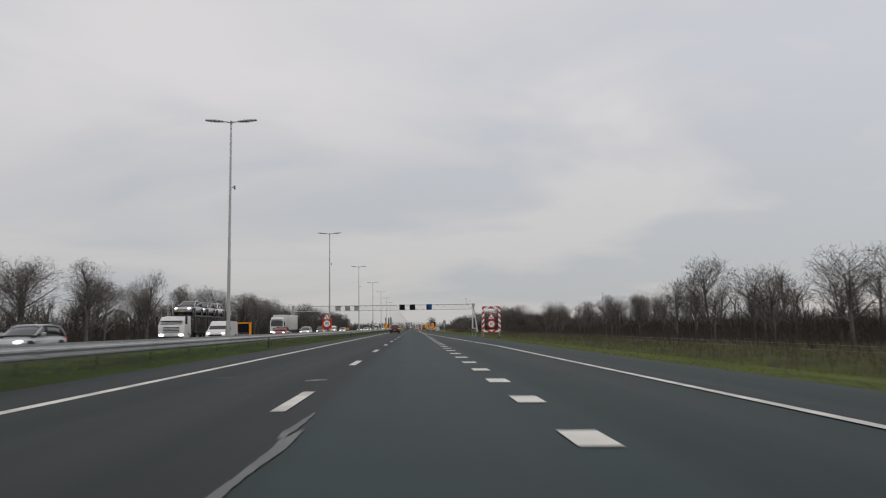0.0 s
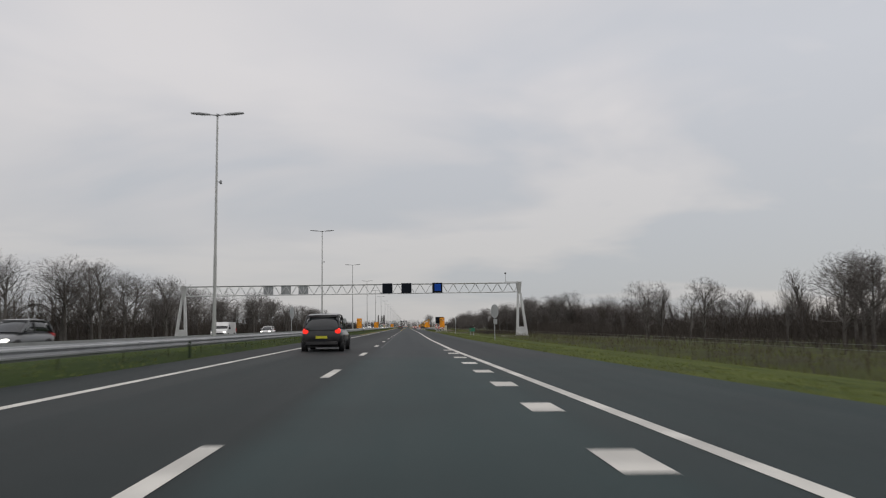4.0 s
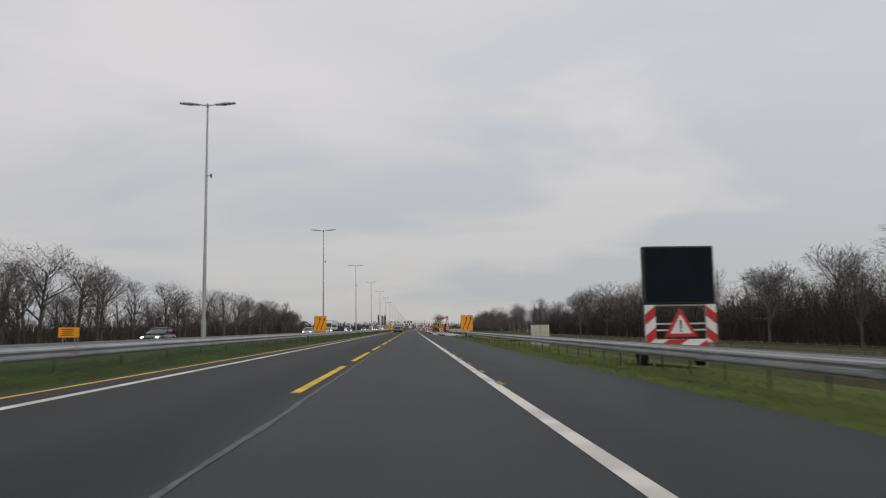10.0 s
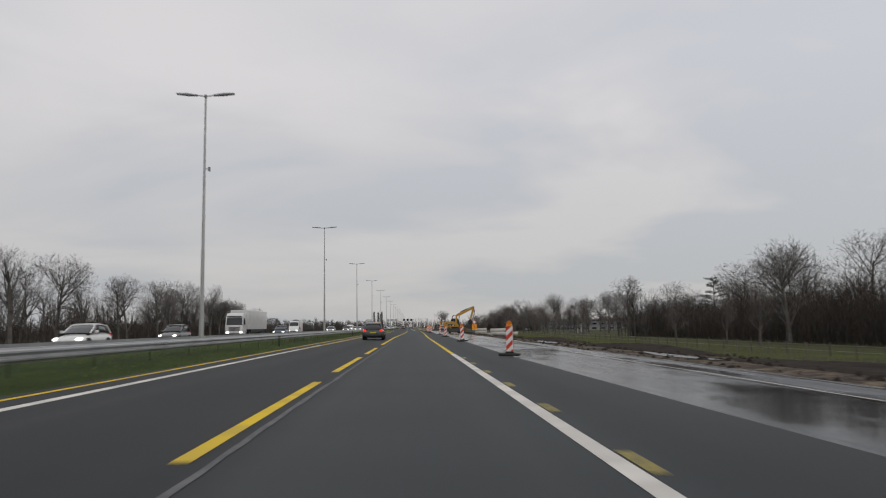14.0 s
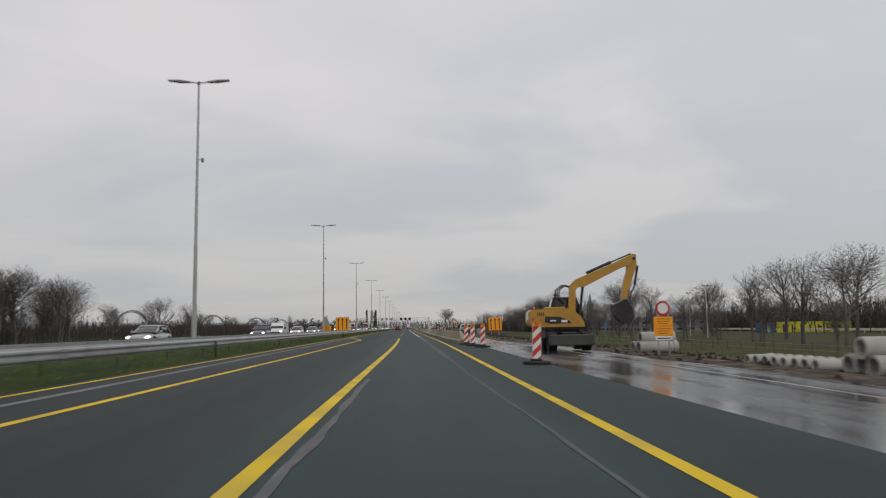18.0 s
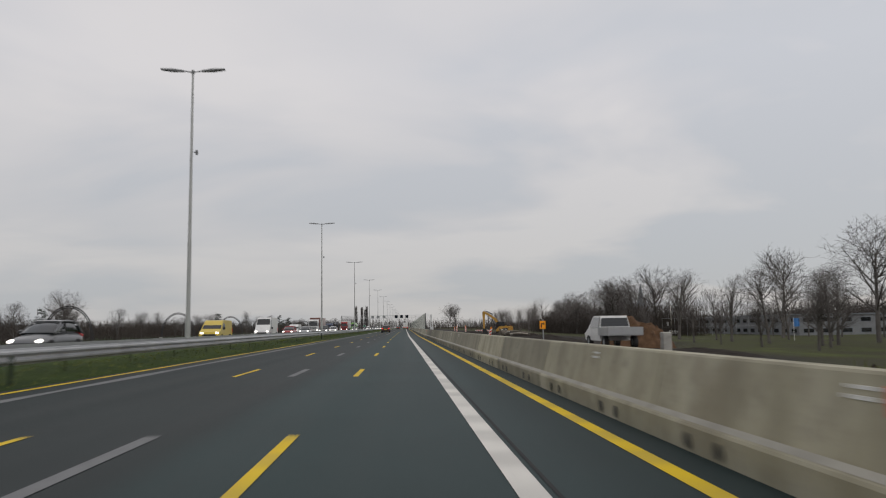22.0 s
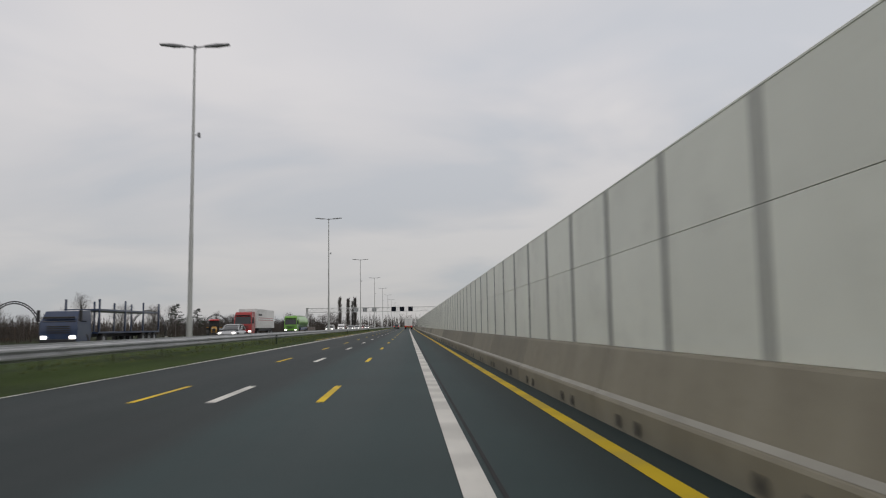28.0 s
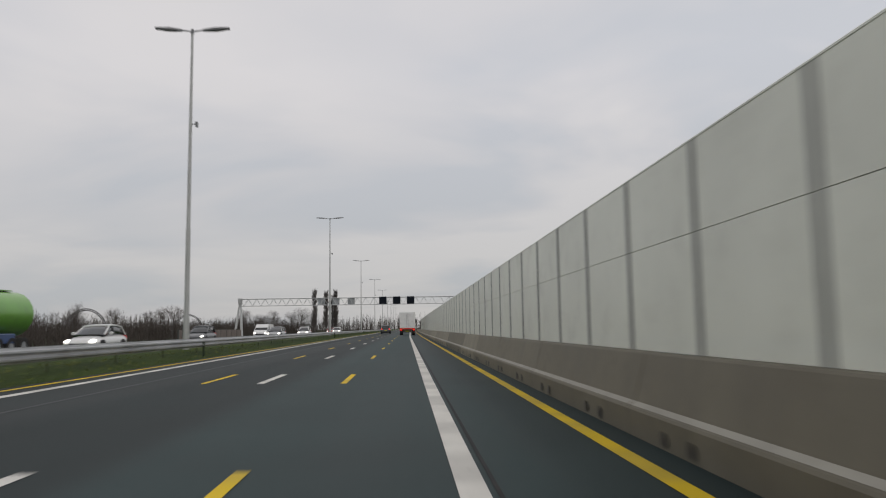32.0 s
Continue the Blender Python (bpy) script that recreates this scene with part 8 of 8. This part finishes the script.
    Geo().cbox(0, -h + 0.06, 0.30, 1.25, 0.10, 0.10, 0.03).part("air_intake", M_black, f)
    Geo().box(0, -h - 0.012, 0.41, 0.5, 0.012, 0.11).part("plate", M_banner, f)
    Geo().box(0, h + 0.01, 0.62, 0.5, 0.012, 0.11).part("plate", M_banner, f)
    Geo().cbox(0, h - 0.02, 0.36, 1.4, 0.08, 0.16, 0.03).part("rear_bumper", M_black, f)
    Geo().box(0, 0, 0.22, w * 1.5, ln * 0.84, 0.1).part("underside", M_black, f)
    return f


def van(mat, label, tall=1.95, ln=5.0):
    f = empty("van", pose(0, 0, 0), label, "van", "traffic")
    h, w = ln / 2, 0.96
    skin(f, "body", mat, [(-h + 0.04, 0.28, w * 0.9), (-h, 0.55, w * 0.93), (-h + 0.12, 0.88, w * 0.95), (-h + 0.75, 1.12, w * 0.95), (-h + 1.55, tall - 0.12, w * 0.84), (-h + 1.9, tall, w * 0.84), (h - 0.1, tall - 0.02, w * 0.86), (h, tall - 0.2, w * 0.9), (h, 0.4, w * 0.95), (h - 0.1, 0.28, w * 0.9)])
    e = 0.012
    Geo().add([(-w * 0.88, -h + 0.80, 1.16 + e), (w * 0.88, -h + 0.80, 1.16 + e), (w * 0.78, -h + 1.48, tall - 0.2 + e), (-w * 0.78, -h + 1.48, tall - 0.2 + e)], [(0, 1, 2, 3)]).part("windscreen", M_glass, f)
    for s in (-1, 1):
        Geo().add([(s * (w * 0.955 + e), -h + 1.0, 1.15), (s * (w * 0.955 + e), -h + 2.0, 1.15), (s * (w * 0.88 + e), -h + 2.0, tall - 0.3), (s * (w * 0.88 + e), -h + 1.55, tall - 0.3)], [(0, 1, 2, 3)]).part("side_window", M_glass, f)
        wheel(f, s * (w - 0.12), -h + 0.95, 0.34, 0.24)
        wheel(f, s * (w - 0.12), h - 0.95, 0.34, 0.24)
        Geo().cbox(s * w * 0.7, -h + 0.10, 0.80, 0.26, 0.18, 0.16, 0.03).part("headlight", M_head, f, "bright headlight")
        Geo().cbox(s * w * 0.9, h, 1.0, 0.12, 0.05, 0.4, 0.02).part("tail_light", M_sign_red, f)
        Geo().cbox(s * (w + 0.1), -h + 1.05, 1.22, 0.2, 0.12, 0.26, 0.03).part("mirror", M_black, f)
    Geo().cbox(0, -h - 0.01, 0.62, 1.2, 0.06, 0.16, 0.02).part("grille", M_black, f)
    Geo().cbox(0, -h - 0.02, 0.36, 1.8, 0.12, 0.2, 0.03).part("bumper", M_black, f)
    Geo().box(0, -h - 0.09, 0.40, 0.5, 0.012, 0.11).part("plate", M_banner, f)
    return f


def cab(f, mat, y0, h=3.4):
    c = Geo().loft([(y0 + 0.02, 0.45, 1.18), (y0, 1.2, 1.22), (y0 + 0.03, 1.75, 1.22), (y0 + 0.16, h - 0.55, 1.18), (y0 + 0.55, h, 1.10), (y0 + 2.1, h + 0.1, 1.15), (y0 + 2.2, 0.9, 1.2), (y0 + 2.0, 0.45, 1.15)]).part("cab", mat, f, smooth=True)
    Geo().add([(-1.08, y0 + 0.015, 1.80), (1.08, y0 + 0.015, 1.80), (1.05, y0 + 0.135, h - 0.62), (-1.05, y0 + 0.135, h - 0.62)], [(0, 1, 2, 3)]).part("windscreen", M_glass, c)
    for s in (-1, 1):
        Geo().add([(s * 1.232, y0 + 0.35, 1.85), (s * 1.232, y0 + 1.35, 1.85), (s * 1.20, y0 + 1.35, h - 0.7), (s * 1.20, y0 + 0.4, h - 0.7)], [(0, 1, 2, 3)]).part("side_window", M_glass, c)
        Geo().cbox(s * 0.92, y0 - 0.02, 0.78, 0.4, 0.1, 0.22, 0.03).part("headlight", M_head, c, "bright headlight")
        Geo().cbox(s * 1.36, y0 + 0.1, 2.2, 0.2, 0.14, 0.75, 0.03).part("mirror", M_black, c)
    for k in range(4):
        Geo().box(0, y0 - 0.005, 1.08 + 0.14 * k, 1.5, 0.05, 0.07).part("grille_bar", M_black, c)
    Geo().cbox(0, y0 - 0.04, 0.52, 2.3, 0.16, 0.3, 0.04).part("bumper", M_black, c)
    Geo().cbox(0, y0 + 0.05, h - 0.42, 2.0, 0.2, 0.12, 0.03).part("sun_visor", M_black, c)
    return c


def truck(cab_mat, box_mat, label, kind="box", stripe=None):
    f = empty("truck", pose(0, 0, 0), label, "truck", "traffic")
    cab(f, cab_mat, -8.0, 2.5 if kind == "decks" else 3.4)
    Geo().box(0, -0.5, 0.85, 0.9, 14.0, 0.25).part("chassis", M_black, f)
    if kind == "box":
        b = Geo().cbox(0, 1.6, 2.55, 2.52, 13.2, 2.75, 0.04).part("trailer", box_mat, f)
        if stripe:
            for s in (-1, 1):
                for zz in (2.35, 2.65):
                    Geo().box(s * 1.268, 1.6, zz, 0.012, 11.0, 0.09).part("stripe", stripe, b)
                Geo().box(s * 1.268, -2.6, 3.1, 0.012, 2.4, 0.28).part("bar", M_black, b)
        Geo().box(0, 1.6, 1.0, 2.3, 9.0, 0.35).part("skirt", M_black, f)
    elif kind == "tank":
        n = 18
        g_ = Geo()
        pr = [(-4.6, 0.75), (-4.4, 1.15), (7.6, 1.2), (7.9, 0.8)]
        for y, r in pr:
            g_.v += [(r * math.cos(2 * math.pi * i / n), y, 2.3 + 1.05 * r * math.sin(2 * math.pi * i / n)) for i in range(n)]
        g_.f = [(a * n + i, a * n + (i + 1) % n, (a + 1) * n + (i + 1) % n, (a + 1) * n + i) for a in range(3) for i in range(n)] + [tuple(range(n)), tuple(range(3 * n, 4 * n))]
        g_.part("tank", box_mat, f, "round green tank", smooth=True)
        Geo().box(0, 1.6, 3.58, 0.7, 10.5, 0.05).part("walkway", box_mat, f)
        for s in (-1, 1):
            Geo().cbox(s * 1.0, 1.6, 0.95, 0.3, 8.5, 0.55, 0.05).part("side_guard", paint("tank_blue", (0.03, 0.07, 0.2)), f)
    else:
        for z in (1.05, 2.65):
            Geo().box(0, 1.6, z, 2.4, 12.6, 0.12).part("deck", box_mat, f)
        for y in (-4.5, 0.2, 4.0, 7.7):
            for s in (-1, 1):
                Geo().box(s * 1.16, y, 2.2, 0.10, 0.14, 2.4).part("deck_post", box_mat, f)
    for y in (-6.6, -3.6, 4.2, 5.5, 6.8):
        for s in (-1, 1):
            wheel(f, s * 1.0, y, 0.5, 0.34)
    return f


P = {k: paint(k, c) for k, c in {"silver": (0.38, 0.39, 0.40), "white": (0.70, 0.70, 0.69), "black": (0.018, 0.018, 0.02), "red": (0.34, 0.02, 0.02), "grey": (0.10, 0.105, 0.11), "blue": (0.022, 0.04, 0.09), "yellow": (0.62, 0.46, 0.05), "green": (0.14, 0.36, 0.04), "brown": (0.20, 0.09, 0.07), "wine": (0.08, 0.02, 0.02)}.items()}
FAST, MID, SLOW = -18.2, -21.7, -25.2
CAR = {}
for nm, mt, lab, st in (("silver", "silver", "silver estate car with lit headlights", "estate"), ("white", "white", "white hatchback with lit headlights", "hatch"), ("red", "red", "red hatchback with lit headlights", "hatch"), ("grey", "grey", "dark grey car with lit headlights", "suv"), ("black", "black", "black car with lit headlights", "estate"), ("blue", "blue", "blue hatchback with lit headlights", "hatch")):
    CAR[nm] = car(P[mt], lab, st)
VAN = {"white": van(P["white"], "white delivery van with lit headlights"), "tall": van(P["white"], "tall white van with lit headlights", 2.5, 5.9), "yellow": van(P["yellow"], "yellow delivery van with lit headlights", 1.95, 4.8)}
placed = set()


def drive(thing, x, y, rz=0.0):
    m = pose(x, y, 0.0, 0, 0, rz)
    if thing.name in placed:
        return copy_thing(thing, m)
    placed.add(thing.name)
    thing.matrix_basis = m
    return thing


# the oncoming traffic: lane, place along the road
for kind, lane, y in (("silver", FAST, 36), ("white", FAST, 128), ("red", FAST, 104), ("grey", FAST, 150), ("grey", FAST, 258), ("white", MID, 232), ("silver", FAST, 316), ("black", MID, 352),
                      ("white", FAST, 292), ("silver", FAST, 420), ("white", FAST, 443), ("grey", MID, 470), ("blue", FAST, 505), ("silver", FAST, 568), ("grey", FAST, 606), ("white", FAST, 634), ("silver", FAST, 652), ("red", FAST, 742),
                      ("grey", FAST, 668), ("silver", FAST, 759), ("grey", FAST, 787), ("white", FAST, 806), ("black", MID, 835), ("silver", FAST, 874), ("white", FAST, 958), ("grey", MID, 990), ("silver", FAST, 1010), ("white", FAST, 1034), ("black", MID, 1060), ("white", FAST, 1085), ("red", MID, 1105)):
    drive(CAR[kind], lane, y, random.uniform(-0.6, 0.6))
for kind, lane, y in (("white", FAST, 72), ("white", MID, 204), ("white", FAST, 618), ("tall", FAST, 724), ("yellow", FAST, 700), ("white", MID, 770), ("tall", MID, 540), ("white", MID, 1020)):
    drive(VAN[kind], lane, y)
t1 = drive(truck(P["white"], P["white"], "white articulated lorry with a plain box trailer"), SLOW + 0.6, 144)
t2 = drive(truck(P["white"], P["black"], "white-cabbed car transporter lorry with two loaded decks", "decks"), MID - 1.0, 79)
for y in (-2.6, 2.2, 6.2):
    c = copy_thing(CAR["silver" if y < 3 else "white"], pose(t2.location.x, 79 + y, 2.72))
t3 = drive(truck(P["white"], P["brown"], "white lorry with a brown-red trailer"), SLOW + 0.8, 826)
t4 = drive(truck(P["red"], P["white"], "red cab lorry with a white striped trailer", "box", P["red"]), SLOW + 0.8, 914)
t5 = drive(truck(P["green"], P["green"], "green tanker lorry on the oncoming lanes", "tank"), SLOW + 0.8, 954)
t6 = drive(truck(P["blue"], P["blue"], "blue open transporter lorry", "decks"), SLOW + 0.8, 861)
drive(truck(P["white"], P["white"], "white lorry on the oncoming lanes"), SLOW + 0.8, 512)

# cars ahead on this side
for mt, lab, st, x, y in ((P["black"], "black car driving ahead with red tail lights", "suv", -3.5, 149), (P["grey"], "grey car driving ahead with red tail lights", "estate", -3.2, 466), (P["wine"], "dark red car driving ahead on the asphalt", "hatch", -5.2, 783), (P["grey"], "dark car far ahead on the asphalt", "suv", -6.6, 1062)):
    drive(car(mt, lab, st, False), x, y, 180)

# box truck ahead
f = empty("box_truck", pose(-2.35, 1034, 0, 0, 0, 180), "white box truck seen from behind, orange lower edge", "truck")
b = Geo().cbox(0, -1.2, 2.25, 2.4, 5.6, 2.5, 0.04).part("box_body", P["white"], f)
cab(f, P["white"], -6.4, 2.6)
for s in (-1, 1):
    Geo().cbox(s * 0.58, 1.615, 2.2, 1.1, 0.03, 2.2, 0.01).part("rear_door", P["white"], b)
    Geo().box(s * 0.12, 1.645, 2.2, 0.03, 0.03, 2.0).part("door_bar", M_galv, b)
    Geo().cbox(s * 0.98, 1.6, 0.80, 0.3, 0.08, 0.14, 0.02).part("tail_light", M_tail, f)
    wheel(f, s * 0.92, 0.3, 0.42, 0.5)
    wheel(f, s * 0.95, -5.0, 0.42, 0.26)
    Geo().box(s * 0.95, 1.5, 0.5, 0.4, 0.03, 0.4).part("mud_flap", M_rubber, f)
Geo().cbox(0, 1.6, 0.98, 2.36, 0.1, 0.2, 0.02).part("rear_sill", M_stripe, f, "orange-red rear sill")
Geo().cbox(0, 1.5, 0.5, 2.2, 0.1, 0.14, 0.02).part("bumper", M_black, f)
Geo().box(0, 1.66, 0.62, 0.5, 0.012, 0.11).part("plate", M_banner, f)

# white pick-up van parked behind the barrier
f = empty("pickup", pose(11.0, 672.5, -0.05, 0, 0, 181), "white double-cab pickup parked on the work site", "pickup")
skin(f, "cab", P["white"], [(-2.4, 0.4, 0.85), (-2.45, 0.8, 0.88), (-1.7, 1.05, 0.88), (-1.0, 1.72, 0.75), (-0.7, 1.80, 0.75), (0.6, 1.78, 0.75), (0.75, 1.1, 0.88), (0.75, 0.4, 0.85)])
Geo().add([(-0.72, 0.70 + 0.0, 1.66), (0.72, 0.70, 1.66), (0.8, 0.775, 1.2), (-0.8, 0.775, 1.2)], [(0, 1, 2, 3)]).part("rear_window", M_glass, f)
for s in (-1, 1):
    Geo().add([(s * 0.89, -1.35, 1.12), (s * 0.89, 0.6, 1.12), (s * 0.77, 0.5, 1.7), (s * 0.77, -0.85, 1.7)], [(0, 1, 2, 3)]).part("side_window", M_glass, f)
    Geo().box(s * 0.93, 1.7, 0.95, 0.05, 2.0, 0.4).part("side_board", P["silver"], f)
    wheel(f, s * 0.8, -1.6, 0.34, 0.24)
    wheel(f, s * 0.8, 1.6, 0.34, 0.24)
Geo().box(0, 1.7, 0.74, 1.9, 2.0, 0.08).part("load_bed", M_galv, f)
Geo().box(0, 2.7, 0.95, 1.9, 0.05, 0.4).part("tail_board", P["silver"], f)


# ---- the cross slope of the land, under everything that stands on it ----
def seat(ob):
    """Lower or raise a thing by the slope where it stands; what runs on across the land follows it point by point."""
    place = ob.matrix_basis.translation
    if abs(place.x) > 0.01 or abs(place.y) > 0.01:
        ob.location.z += lift(place.x, place.y)
    elif ob.type == "MESH" and ob.data.users == 1:
        co = np.empty(3 * len(ob.data.vertices), dtype=np.float32)
        ob.data.vertices.foreach_get("co", co)
        co = co.reshape(-1, 3)
        co[:, 2] += slope_of(co)
        ob.data.vertices.foreach_set("co", co.ravel())
        ob.data.update()
    else:
        for kid in ob.children:
            seat(kid)


def slope_of(co):
    x, y = co[:, 0], co[:, 1]
    edge = np.interp(y, (380, 400), (8.0, 11.0))
    k = np.clip((x - edge) / (14.5 - edge), 0, 1) * 0.4 + np.interp(x, (14.5, 25, 45), (0, 0.25, 0.5))
    left = np.interp(x, (-60, -40, -31, -16.2, -12, -9.5), (-0.75, -0.5, -0.2, 0.10, 0.16, 9.5 * SLOPE))
    return np.where(x < -9.5, left, -SLOPE * np.minimum(x, 70) - k).astype(np.float32)


for ob in [o for o in scene.objects if o.parent is None and o.type in ("MESH", "EMPTY") and not o.name.startswith("sign_gantry")]:
    seat(ob)
